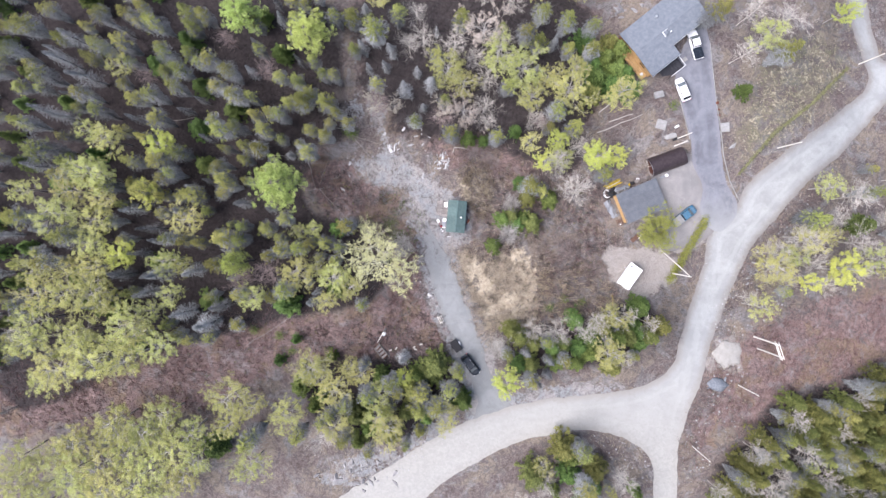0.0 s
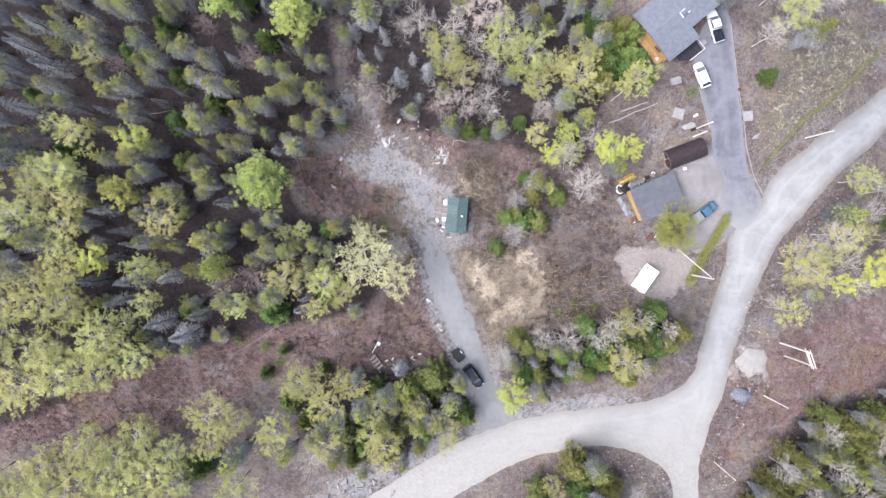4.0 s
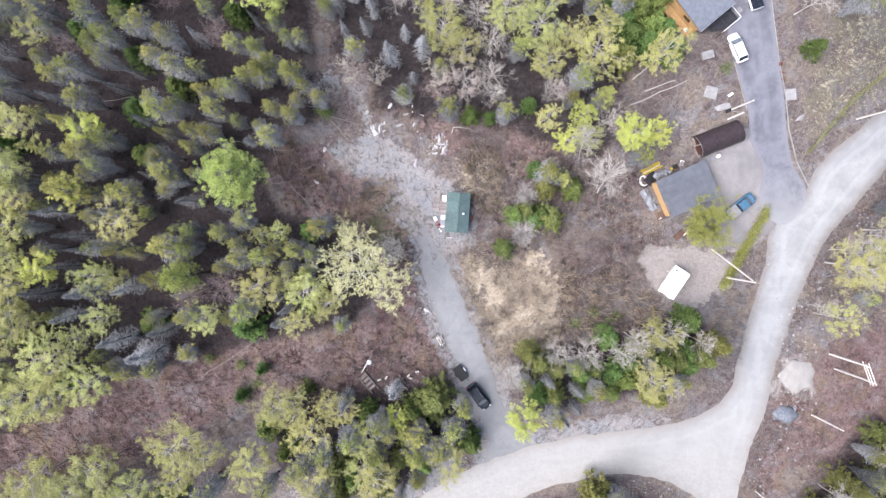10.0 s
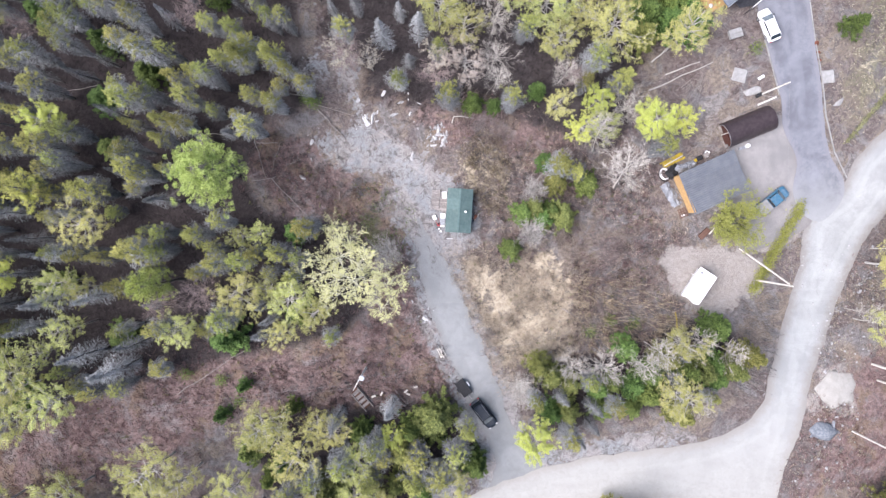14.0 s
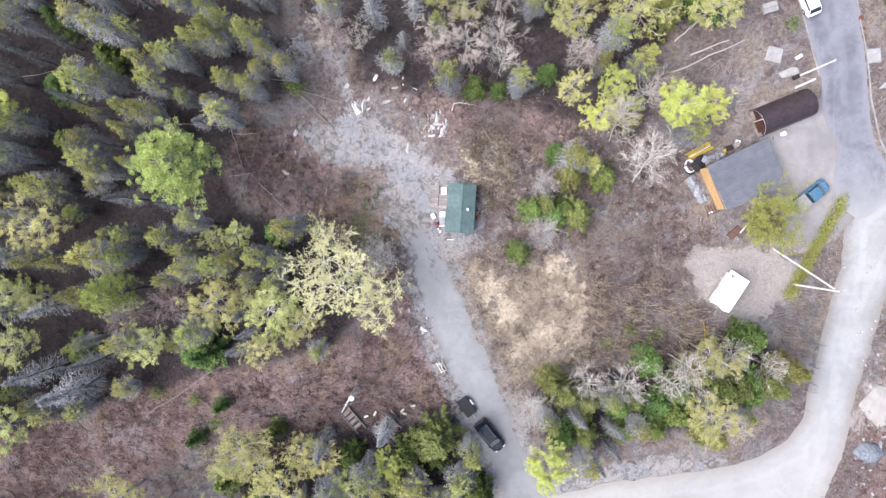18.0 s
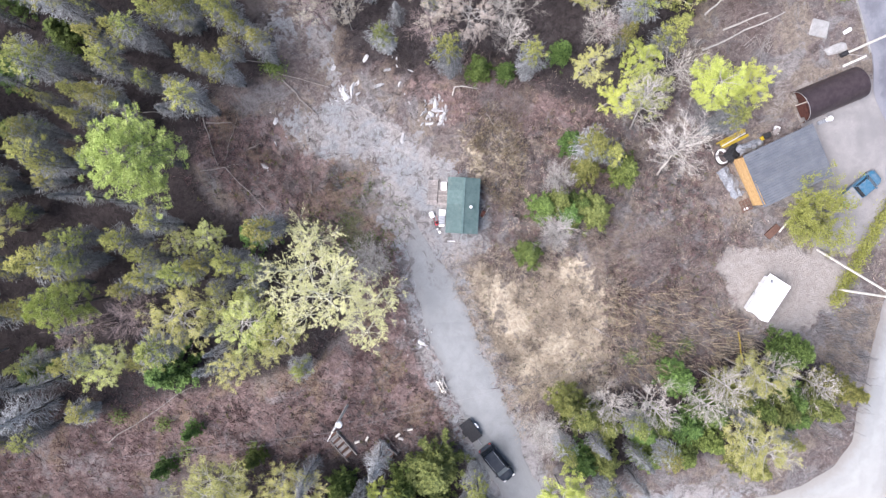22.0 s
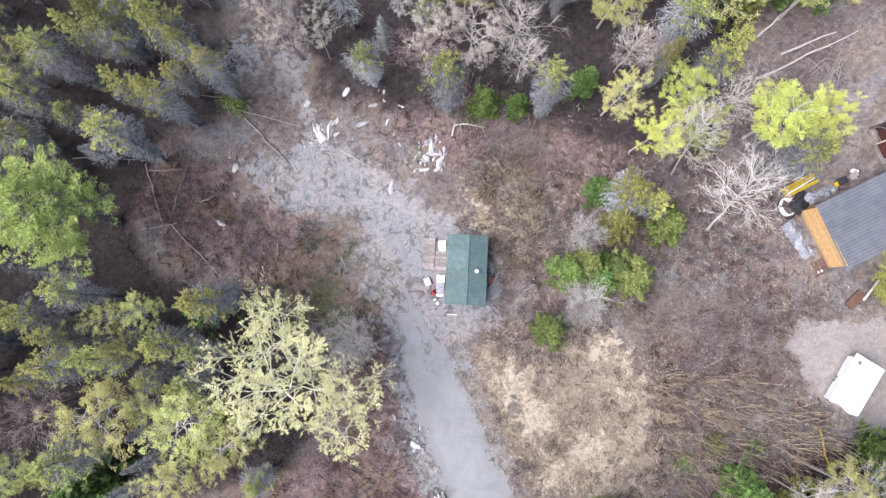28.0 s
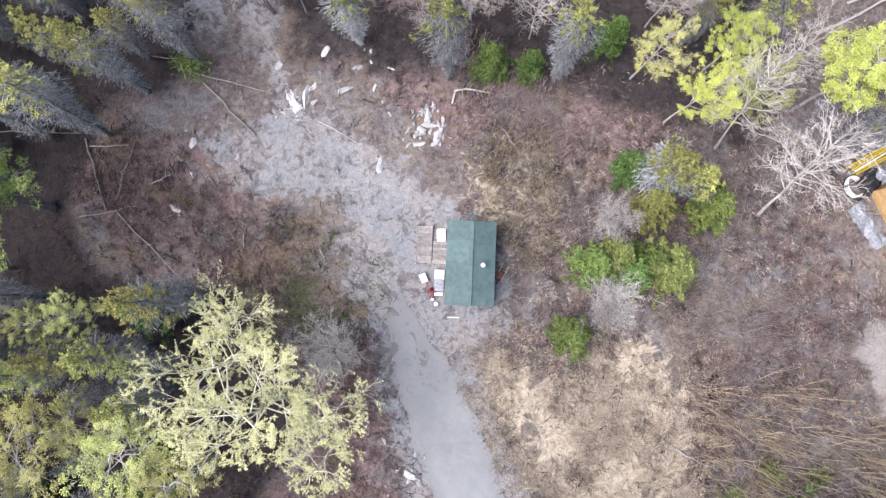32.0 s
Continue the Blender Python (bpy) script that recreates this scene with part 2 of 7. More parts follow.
GRAVEL = smooth_outline([(-20.5, 26.4), (-18.4, 21.7), (-14.9, 18.8), (-16.4, 15.3), (-18.0, 13.5), (-16.9, 10.8), (-14.8, 8.7), (-9.6, 8.2), (-7.5, 5.1), (-6.3, 2.4), (-6.4, -1.1), (-4.4, -3.3), (-4.5, -7.1), (0.2, -7.4), (1.6, -4.0), (4.4, -1.6), (4.5, 5.3), (2.7, 7.2), (1.0, 9.0), (-1.6, 10.5), (-3.7, 12.2), (-6.7, 14.1), (-9.2, 16.7), (-10.9, 19.5), (-12.6, 23.2), (-12.9, 26.0)], 2.5, 0.8, 3)
DRY_A = smooth_outline([(2.1, -5.5), (9.0, -5.0), (16.3, -4.4), (18.0, -10.6), (17.3, -17.7), (10.6, -21.0), (6.2, -19.9), (2.9, -10.6)], 2.5, 0.8, 4)
DRY_B = smooth_outline([(1.7, 10.7), (6.7, 15.1), (10.1, 8.5), (6.8, 0.6), (3.4, 6.8)], 2.5, 0.8, 5)
PAD = smooth_outline([(30.8, -4.9), (38.1, -2.2), (44.3, -3.8), (44.3, -8.9), (40.3, -12.8), (34.7, -11.9), (31.4, -7.2)], 2.5, 0.8, 6)
APRON = smooth_outline([(39.5, 11.6), (45.7, 14.8), (49.3, 11.6), (51.2, 2.9), (52.7, -0.5), (47.6, -3.8), (42.6, -3.8), (40.1, 1.8), (41.4, 6.7)], 0.7, 0.5, 7)
NELOT = smooth_outline([(54.5, 13.7), (56.1, 27.6), (63.6, 35.1), (75.7, 37.9), (79.6, 31.6), (70.9, 20.3), (60.1, 12.6)], 2.5, 0.8, 8)
RED_A = smooth_outline([(51.1, -32.7), (57.7, -21.5), (67.7, -17.1), (86.9, -12.7), (86.3, -26.0), (70.0, -31.5), (57.9, -39.4), (49.1, -43.9)], 2.5, 0.8, 9)
RED_B = smooth_outline([(-88.0, -30.6), (-54.5, -21.6), (-37.7, -17.1), (-25.5, -18.2), (-3.3, -17.1), (0.1, -21.6), (-9.9, -26.0), (-30.0, -26.0), (-39.0, -31.7), (-54.6, -37.3), (-77.0, -39.5), (-88.3, -39.6)], 2.5, 0.8, 10)
PALE = smooth_outline([(51.6, -26.0), (52.7, -22.6), (56.6, -21.5), (58.9, -26.0), (57.8, -28.8), (52.2, -28.2)], 2.5, 0.8, 11)
SHOULDER = smooth_outline([(-3.3, -44.0), (-7.8, -48.5), (-21.2, -51.9), (-25.6, -49.6), (-22.3, -44.0), (-12.2, -42.9), (-4.4, -37.2), (5.6, -35.0)], 2.5, 0.8, 12)
ISLAND = smooth_outline([(27.9, -40.3), (40.2, -43.9), (40.2, -50.7), (34.6, -46.2), (30.2, -42.8)], 2.5, 0.8, 13)
WOODS_A = smooth_outline([(-88.3, 45.1), (-25.5, 45.0), (-21.1, 38.4), (-18.9, 19.6), (-25.6, 16.3), (-29.0, 8.5), (-25.7, 2.9), (-16.7, 0.6), (-10.0, -7.2), (-16.7, -15.0), (-32.2, -18.2), (-55.6, -23.8), (-88.6, -31.7)], 3.0, 1.2, 20)
WOODS_B = smooth_outline([(-16.6, 47.2), (27.6, 47.0), (27.7, 36.0), (29.9, 27.1), (27.8, 19.5), (30.0, 12.8), (19.0, 10.7), (9.0, 16.2), (-3.3, 17.4), (-15.5, 24.0)], 3.0, 1.2, 21)
WOODS_C = smooth_outline([(52.7, -55.1), (52.7, -47.3), (59.0, -40.5), (65.6, -30.4), (71.1, -32.6), (87.6, -25.9), (88.1, -55.1)], 3.0, 1.2, 22)
MOSS_A = smooth_outline([(-13.2, 3.8), (-9.5, 4.6), (-7.2, 0.6), (-8.3, -3.8), (-11.7, -2.7)], 3.0, 1.2, 23)
BANK = smooth_outline([(11.5, -33.4), (17.0, -31.4), (27.0, -30.3), (33.0, -30.0), (37.0, -31.2), (28.0, -33.4), (18.0, -34.6)], 2.0, 0.6, 40)
WORN = smooth_outline([(36.2, 18.6), (38.8, 18.8), (39.6, 15.4), (39.0, 11.4), (36.4, 10.6), (34.6, 14.8)], 2.0, 0.6, 41)
COPSE = smooth_outline([(-81.8, -52.0), (-79.3, -44.1), (-71.5, -39.6), (-63.6, -37.3), (-54.6, -36.2), (-48.0, -41.8), (-48.0, -49.7), (-60.5, -54.3), (-77.3, -54.3)], 3.0, 1.2, 24)
SOUTH_ROW = smooth_outline([(-28.9, -26.0), (-18.9, -26.1), (-9.9, -24.9), (1.2, -26.0), (5.6, -31.6), (-1.1, -37.2), (-10.0, -41.8), (-21.1, -40.6), (-27.8, -33.9)], 3.0, 1.2, 25)
EAST_CLUMP = smooth_outline([(12.3, -19.3), (23.3, -18.2), (30.1, -15.5), (40.2, -14.4), (41.1, -20.4), (34.5, -26.0), (22.3, -27.1), (15.6, -30.5), (11.2, -26.0)], 3.0, 1.2, 26)
EAST_ROW = smooth_outline([(63.8, -7.2), (72.5, 1.8), (76.6, 9.5), (89.0, 14.0), (89.5, -8.3), (77.2, -10.5), (64.5, -14.9)], 3.0, 1.2, 27)
CORNER = smooth_outline([(15.7, -47.3), (23.4, -42.8), (31.3, -45.1), (39.1, -50.7), (40.3, -54.1), (12.3, -54.1)], 3.0, 1.2, 28)
OPEN_A = smooth_outline([(-25.6, 15.1), (-16.7, 11.8), (-5.5, 0.6), (-3.3, -12.8), (1.2, -21.6), (-7.7, -26.0), (-30.0, -26.0), (-25.5, -17.1), (-16.7, -15.0), (-10.0, -7.2), (-16.7, 0.6), (-29.0, 8.5)], 3.0, 1.2, 29)
OPEN_C = smooth_outline([(1.2, 16.3), (10.1, 15.1), (19.0, 10.7), (30.1, 9.5), (31.3, 0.6), (34.7, -1.6), (31.4, -6.1), (34.6, -13.9), (23.3, -19.3), (12.3, -20.4), (6.7, -20.4), (2.3, -7.2), (3.4, 7.3)], 3.0, 1.2, 30)
NORTH = smooth_outline([(-10.0, 24.0), (-3.3, 21.2), (2.3, 18.5), (12.3, 16.0), (19.0, 10.7), (11.2, 7.9), (5.6, 13.5), (1.2, 11.8), (-5.5, 15.1)], 3.0, 1.2, 31)
OPEN_B = smooth_outline([(51.5, -3.8), (61.6, -4.9), (67.8, 2.9), (72.1, 7.3), (65.4, -17.1), (56.6, -21.5), (50.1, -34.9), (45.7, -43.9), (49.1, -49.5), (56.8, -39.4), (60.0, -26.0), (53.3, -21.5)], 3.0, 1.2, 32)
THICKET_A = smooth_outline([(19.1, -7.2), (28.0, -8.3), (34.7, -12.8), (32.3, -17.1), (23.3, -18.2), (18.4, -17.1)], 3.0, 1.2, 33)
THICKET_B = smooth_outline([(16.3, -0.5), (23.5, 0.6), (31.4, -2.7), (28.0, -8.3), (19.1, -7.2), (15.7, -3.8)], 3.0, 1.2, 34)
THICKET_C = smooth_outline([(42.1, -10.6), (47.6, -10.5), (46.6, -18.2), (44.5, -26.0), (40.0, -26.0), (41.6, -17.1)], 3.0, 1.2, 35)
THICKET_D = smooth_outline([(2.3, 21.3), (10.1, 15.1), (12.3, 8.5), (9.0, 10.7), (3.4, 12.9), (1.2, 17.4)], 3.0, 1.2, 36)
BRUSH_SPOT = smooth_outline([(-14.5, 7.3), (-11.1, 7.9), (-10.6, 5.1), (-13.9, 4.6)], 3.0, 1.2, 37)
CUT = smooth_outline([(-22.1, 47.2), (-21.1, 38.4), (-19.4, 28.4), (-15.6, 22.9), (-16.6, 34.0), (-18.8, 47.2)], 3.0, 1.2, 38)


# the run of a narrow ditch through the brush
DITCH_Y, DITCH_X = [-17.0, -12.1, -9.3, -7.1, -5.1, -0.5], [18.2, 18.7, 19.6, 20.2, 21.2, 21.4]


def axis(lo, hi, step, far):
    mid = np.arange(lo, hi + step / 2, step)
    grow = np.cumsum(step * 1.25 ** np.arange(1, 60))
    grow = grow[grow < far]
    return np.concatenate([(lo - grow)[::-1], mid, hi + grow])


def cover(X, Y, outlines, soft, grow=0.0):
    v = np.zeros(X.shape)
    for o in outlines:
        v = np.maximum(v, ease((depth_at(X, Y, o) + grow + soft) / (2 * soft)))
    return v


def build_ground():
    gx, gy = axis(-96, 98, 0.7, 2600), axis(-66, 62, 0.7, 2600)
    X, Y = np.meshgrid(gx, gy)
    Z = height(X, Y)
    lumps = np.array([noise.fractal(Vector((x * 0.16, y * 0.16, 0.0)), 0.8, 2.1, 4) for x, y in zip(X.ravel(), Y.ravel())]).reshape(X.shape)
    flat = np.maximum(cover(X, Y, [ROAD, DRIVE, TRACK, PAD, APRON], 1.5, 2.5), ease(1 - (np.hypot((X - 2) / 9, (Y - 3) / 9))))
    Z = Z + (lumps * 0.30) * (1 - flat)
    run = np.hypot(X - np.interp(Y, DITCH_Y, DITCH_X), np.clip(np.abs(Y + 12) - 5, 0, 99))
    Z = Z - 0.75 * ease(1 - run / 0.9)
    nx = len(gx)
    verts = np.stack([X.ravel(), Y.ravel(), Z.ravel()], 1)
    i = np.arange(len(gy) - 1)[:, None] * nx + np.arange(nx - 1)[None, :]
    faces = np.stack([i, i + 1, i + nx + 1, i + nx], -1).reshape(-1, 4)
    me = bpy.data.meshes.new("ground")
    me.from_pydata(verts.tolist(), [], faces.tolist())
    a = me.color_attributes.new("cover_a", "FLOAT_COLOR", "POINT")
    b = me.color_attributes.new("cover_b", "FLOAT_COLOR", "POINT")
    Xw, Yw = X + 3.0 * lumps, Y + 3.0 * np.roll(lumps, (37, 53), (0, 1))
    gravel = np.maximum(cover(Xw, Yw, [GRAVEL], 3.0), np.maximum(0.55 * cover(X, Y, [ROAD, SHOULDER], 2.4), 0.75 * cover(X, Y, [BANK], 1.2)))
    gravel = np.maximum(gravel, np.maximum(cover(X, Y, [TRACK], 1.6, 1.6), 0.4 * cover(Xw, Yw, [CUT], 2.4)))
    gravel = gravel * (1 - 0.36 * ease((Y - 5) / 12))
    gravel = np.maximum(gravel, 0.95 * cover(X, Y, [DRIVE], 1.0))
    dry = np.maximum(np.maximum(0.95 * cover(Xw, Yw, [DRY_A], 3.4), 0.48 * cover(Xw, Yw, [DRY_B], 3)), 0.35 * cover(Xw, Yw, [NELOT], 5))
    dirt = np.maximum(np.maximum(np.maximum(cover(Xw, Yw, [PAD, APRON, PALE], 2.2), 0.5 * cover(Xw, Yw, [WORN], 1.8)), 0.30 * cover(Xw, Yw, [OPEN_B], 4)), 0.4 * cover(Xw, Yw, [ISLAND], 2))
    red = np.maximum(cover(Xw, Yw, [RED_A, RED_B], 5), np.maximum(0.85 * cover(Xw, Yw, [OPEN_A], 3), 0.75 * cover(Xw, Yw, [NORTH, WOODS_B], 4)))
    # woods and clumps: litter darkened to hold the trees' shade; ditch darkened too
    shaded_litter = np.maximum(np.maximum(cover(X, Y, [WOODS_A, EAST_CLUMP, SOUTH_ROW], 3.5), 0.7 * cover(Xw, Yw, [WOODS_B, WOODS_C], 3.5)), 0.75 * ease(1.3 - run / 0.7))
    shaded_litter = np.maximum(shaded_litter, 0.35 * cover(Xw, Yw, [NORTH], 3))
    shaded_litter = np.maximum(shaded_litter, 0.5 * cover(Xw, Yw, [OPEN_A], 3) * ease((Y - 0.5) / 4))
    moss = np.maximum(cover(Xw, Yw, [MOSS_A], 2), 0.7 * cover(Xw, Yw, [NELOT], 4))
    for att, chans in ((a, (gravel, dry, dirt)), (b, (moss, red, shaded_litter))):
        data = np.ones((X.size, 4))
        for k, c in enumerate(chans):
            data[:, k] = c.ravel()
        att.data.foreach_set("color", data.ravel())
    me.shade_smooth()
    s = Shader("ground_cover", 0.95)
    w = s.place(True)
    ca, cb = s.n("ShaderNodeVertexColor", layer_name="cover_a"), s.n("ShaderNodeVertexColor", layer_name="cover_b")
    sa, sb = s.n("ShaderNodeSeparateColor"), s.n("ShaderNodeSeparateColor")
    s.link(ca.outputs[0], sa.inputs[0])
    s.link(cb.outputs[0], sb.inputs[0])
    n1, n2, n3 = s.noise(w, 0.35, 6, 0.65, 0.6), s.noise(w, 1.6, 6, 0.7, 0.8), s.noise(w, 9, 4, 0.7)
    n4 = s.noise(w, 0.9, 8, 0.75, 1.5)
    speck = s.noise(w, 28, 2, 0.6)
    c = s.mix(s.span(n2, 0.3, 0.7), (0.062, 0.047, 0.043), (0.215, 0.178, 0.163))
    zone, zone2 = s.noise(w, 0.16, 6, 0.62, 0.8), s.noise(w, 0.22, 6, 0.65, 1.0)
    c = s.mix(s.span(zone, 0.47, 0.58, 0, 0.8), c, s.mix(s.span(n4, 0.35, 0.65), (0.136, 0.109, 0.085), (0.279, 0.235, 0.184)))
    c = s.mix(s.span(zone2, 0.50, 0.60, 0, 0.75), c, s.mix(s.span(n4, 0.35, 0.65), (0.129, 0.122, 0.122), (0.252, 0.245, 0.245)))
    c = s.mix(s.span(zone, 0.46, 0.36, 0, 0.6), c, s.mix(s.span(n2, 0.35, 0.65), (0.071, 0.051, 0.048), (0.143, 0.105, 0.095)))
    red_c = s.mix(s.span(n2, 0.3, 0.7), (0.086, 0.057, 0.053), (0.285, 0.202, 0.186))
    red_c = s.mix(s.span(zone, 0.49, 0.60, 0, 0.55), red_c, s.mix(s.span(n4, 0.35, 0.65), (0.136, 0.095, 0.051), (0.272, 0.204, 0.116)))
    red_c = s.mix(s.span(zone2, 0.53, 0.62, 0, 0.7), red_c, s.mix(s.span(n4, 0.35, 0.65), (0.17, 0.15, 0.15), (0.286, 0.258, 0.252)))
    # near-black litter tone that stands for the shade under the trees
    shade_c = s.mix(s.span(n2, 0.3, 0.7), (0.015, 0.012, 0.013), (0.058, 0.047, 0.046))
    dry_c = s.mix(s.span(n4, 0.3, 0.7), (0.304, 0.247, 0.175), (0.588, 0.514, 0.385))
    grav_c = s.mix(s.span(zone2, 0.40, 0.60), s.mix(s.span(n4, 0.36, 0.64), (0.216, 0.225, 0.231), (0.286, 0.297, 0.304)), s.mix(s.span(n4, 0.36, 0.64), (0.243, 0.227, 0.217), (0.337, 0.318, 0.304)))
    dirt_c = s.mix(s.span(n4, 0.3, 0.7), (0.245, 0.218, 0.196), (0.34, 0.313, 0.286))
    moss_c = s.mix(s.span(n2, 0.3, 0.7), (0.082, 0.088, 0.041), (0.163, 0.156, 0.088))

    def blend(base, chan, colour, ragged):
        f = s.math("ADD", chan, s.math("MULTIPLY", s.math("SUBTRACT", n4, 0.5), ragged))
        return s.mix(s.span(f, 0.35, 0.65), base, colour)

    c = blend(c, sb.outputs[1], red_c, 0.9)
    # lays the painted tree shade over the floor colours
    c = blend(c, sb.outputs[2], shade_c, 0.8)
    c = blend(c, s.math("MULTIPLY", sb.outputs[0], 0.7), moss_c, 1.4)
    c = blend(c, s.math("ADD", sa.outputs[1], s.math("MULTIPLY", s.math("SUBTRACT", n1, 0.5), s.math("MULTIPLY", sa.outputs[1], 1.6))), dry_c, 1.5)
    patch = s.math("ADD", s.math("MULTIPLY", s.math("SUBTRACT", n1, 0.5), 1.7), s.math("MULTIPLY", s.math("SUBTRACT", n2, 0.5), 1.3))
    c = s.mix(s.span(s.math("ADD", sa.outputs[0], patch), 0.40, 0.62), c, grav_c)
    tuft_n, tan_n = s.noise(w, 1.0, 6, 0.68, 1.2), s.noise(w, 0.3, 5, 0.6, 0.6)
    c = s.mix(s.math("MULTIPLY", s.math("MULTIPLY", sa.outputs[0], s.span(s.n_y(), 1.0, 9.0, 0.15, 1.0)), s.span(tan_n, 0.50, 0.60, 0, 0.65)), c, s.mix(s.span(n4, 0.36, 0.64), (0.27, 0.245, 0.225), (0.385, 0.355, 0.33)))
    c = s.mix(s.math("MULTIPLY", sa.outputs[0], s.span(tuft_n, 0.545, 0.59, 0, 0.9)), c, s.mix(s.span(n3, 0.3, 0.7), (0.085, 0.078, 0.07), (0.19, 0.18, 0.17)))
    wet = s.noise(w, 0.6, 8, 0.68, 0.8)
    calm = s.math("SUBTRACT", 1.0, s.math("MULTIPLY", sa.outputs[0], 0.7))
    bare = s.math("SUBTRACT", 1.0, s.math("MAXIMUM", s.math("MULTIPLY", sb.outputs[2], 0.97), s.math("MULTIPLY", sa.outputs[2], 0.85)))
    open_land = s.math("SUBTRACT", 1.0, s.math("MULTIPLY", sb.outputs[2], 0.97))
    c = s.mix(s.math("MULTIPLY", open_land, s.span(wet, 0.55, 0.60, 0, 0.7)), c, (0.102, 0.092, 0.088))
    c = blend(c, sa.outputs[2], dirt_c, 1.1)
    n5 = s.noise(w, 4.2, 6, 0.8, 1.2)
    c = s.mix(s.math("MULTIPLY", s.math("MULTIPLY", calm, s.math("SUBTRACT", 1.0, s.math("MAXIMUM", s.math("MULTIPLY", sa.outputs[2], 0.75), s.math("MULTIPLY", sa.outputs[1], 0.5)))), s.span(n5, 0.50, 0.62, 0, 0.62)), c, (0.048, 0.037, 0.035))
    c = s.mix(s.math("MULTIPLY", open_land, s.span(n3, 0.45, 0.75, 0, 0.5)), c, (0.082, 0.068, 0.065))
    c = s.mix(s.math("MULTIPLY", s.math("MULTIPLY", calm, bare), s.span(n5, 0.46, 0.34, 0, 0.55)), c, (0.326, 0.299, 0.282))
    c = s.mix(s.math("MULTIPLY", bare, s.span(speck, 0.60, 0.72, 0, 0.55)), c, (0.34, 0.32, 0.309))
    s.bump(s.math("ADD", s.math("MULTIPLY", n3, 0.6), speck), 0.7, 0.12)
    me.materials.append(s.done(c))
    return tagged(new("ground", me), "brown spring ground with litter, gravel and dry grass, tree shade in its colour", "ground", kind="structure")


build_ground()


def drape(name, outline, material, lift, label, category, grid=1.5):
    """A sheet over the terrain inside an outline."""
    from mathutils.geometry import delaunay_2d_cdt
    xs, ys = [p[0] for p in outline], [p[1] for p in outline]
    X, Y = np.meshgrid(np.arange(min(xs), max(xs), grid), np.arange(min(ys), max(ys), grid))
    d = inside_depth(X, Y, outline)
    pts = [Vector(p) for p in outline] + [Vector((x, y)) for x, y, k in zip(X.ravel(), Y.ravel(), d.ravel()) if k > 0.6]
    n = len(outline)
    v, _, f, *_ = delaunay_2d_cdt(pts, [], [list(range(n))], 1, 1e-4)
    v3 = [(p.x, p.y, ground_z(p.x, p.y) + lift) for p in v]
    # a lip that goes down into the ground along the rim
    rim = len(v3)
    v3 += [(x, y, ground_z(x, y) - 0.2) for x, y in outline]
    f = [tuple(q) for q in f] + [(i, rim + i, rim + (i + 1) % n, (i + 1) % n) for i in range(n)]
    me = bpy.data.meshes.new(name)
    me.from_pydata(v3, [], f)
    me.validate()
    dep = inside_depth(np.array([p[0] for p in v3]), np.array([p[1] for p in v3]), outline)
    a = me.color_attributes.new("depth", "FLOAT_COLOR", "POINT")
    a.data.foreach_set("color", np.repeat(np.clip(dep, 0, 9)[:, None], 4, 1).ravel())
    me.materials.append(material)
    return tagged(new(name, me), label, category, kind="structure")


def gravel_material(name, dark, light, edge, streak, loose=0.0, dust=None, rim=1.1):
    """Packed stone dust, darker and coarser along the rim, with pale wheel tracks."""
    s = Shader(name, 0.95)
    w = s.place(True)
    dep = s.n("ShaderNodeVertexColor", layer_name="depth")
    sep = s.n("ShaderNodeSeparateColor")
    s.link(dep.outputs[0], sep.inputs[0])
    n1, n2, n3 = s.noise(w, 0.25, 5, 0.6, 0.4), s.noise(w, 1.5, 6, 0.7, 0.7), s.noise(w, 22, 3, 0.7)
    c = s.mix(s.span(n1, 0.35, 0.65), dark, light)
    c = s.mix(s.span(n2, 0.3, 0.72, 0, 0.4), c, tuple(0.86 * v for v in dark))
    band = s.math("ADD", sep.outputs[0], s.math("MULTIPLY", n2, 0.9))
    wave = s.math("SINE", s.math("MULTIPLY", band, 2.6), 0.0)
    c = s.mix(s.span(wave, 0.2, 1.0, 0, streak), c, tuple(min(0.9, 1.15 * v) for v in light))
    f = s.math("ADD", sep.outputs[0], s.math("MULTIPLY", s.math("SUBTRACT", n2, 0.5), 2.2))
    c = s.mix(s.span(f, 0.0, rim, 1, 0), c, edge)
    c = s.mix(s.span(n3, 0.3, 0.7, 0, 0.3), c, tuple(0.7 * v for v in dark))
    if loose:
        wet, speck = s.noise(w, 0.6, 8, 0.68, 0.8), s.noise(w, 28, 2, 0.6)
        away = s.span(s.n_y(), -9.0, -3.0, 0.15, loose)
        c = s.mix(s.math("MULTIPLY", away, s.span(wet, 0.55, 0.60, 0, 0.7)), c, (0.102, 0.092, 0.088))
        c = s.mix(s.math("MULTIPLY", away, s.span(speck, 0.60, 0.72, 0, 0.55)), c, (0.34, 0.32, 0.309))
        c = s.mix(s.math("MULTIPLY", away, s.span(n3, 0.45, 0.75, 0, 0.5)), c, (0.082, 0.068, 0.065))
    if dust:
        north = s.math("ADD", s.n_y(), s.math("MULTIPLY", s.math("SUBTRACT", n2, 0.5), dust[2]))
        c = s.mix(s.span(north, dust[0], dust[1], 0, 0.85), c, s.mix(s.span(n2, 0.3, 0.7), dust[3], dust[4]))
    s.bump(n3, 0.5, 0.05)
    return s.done(c)


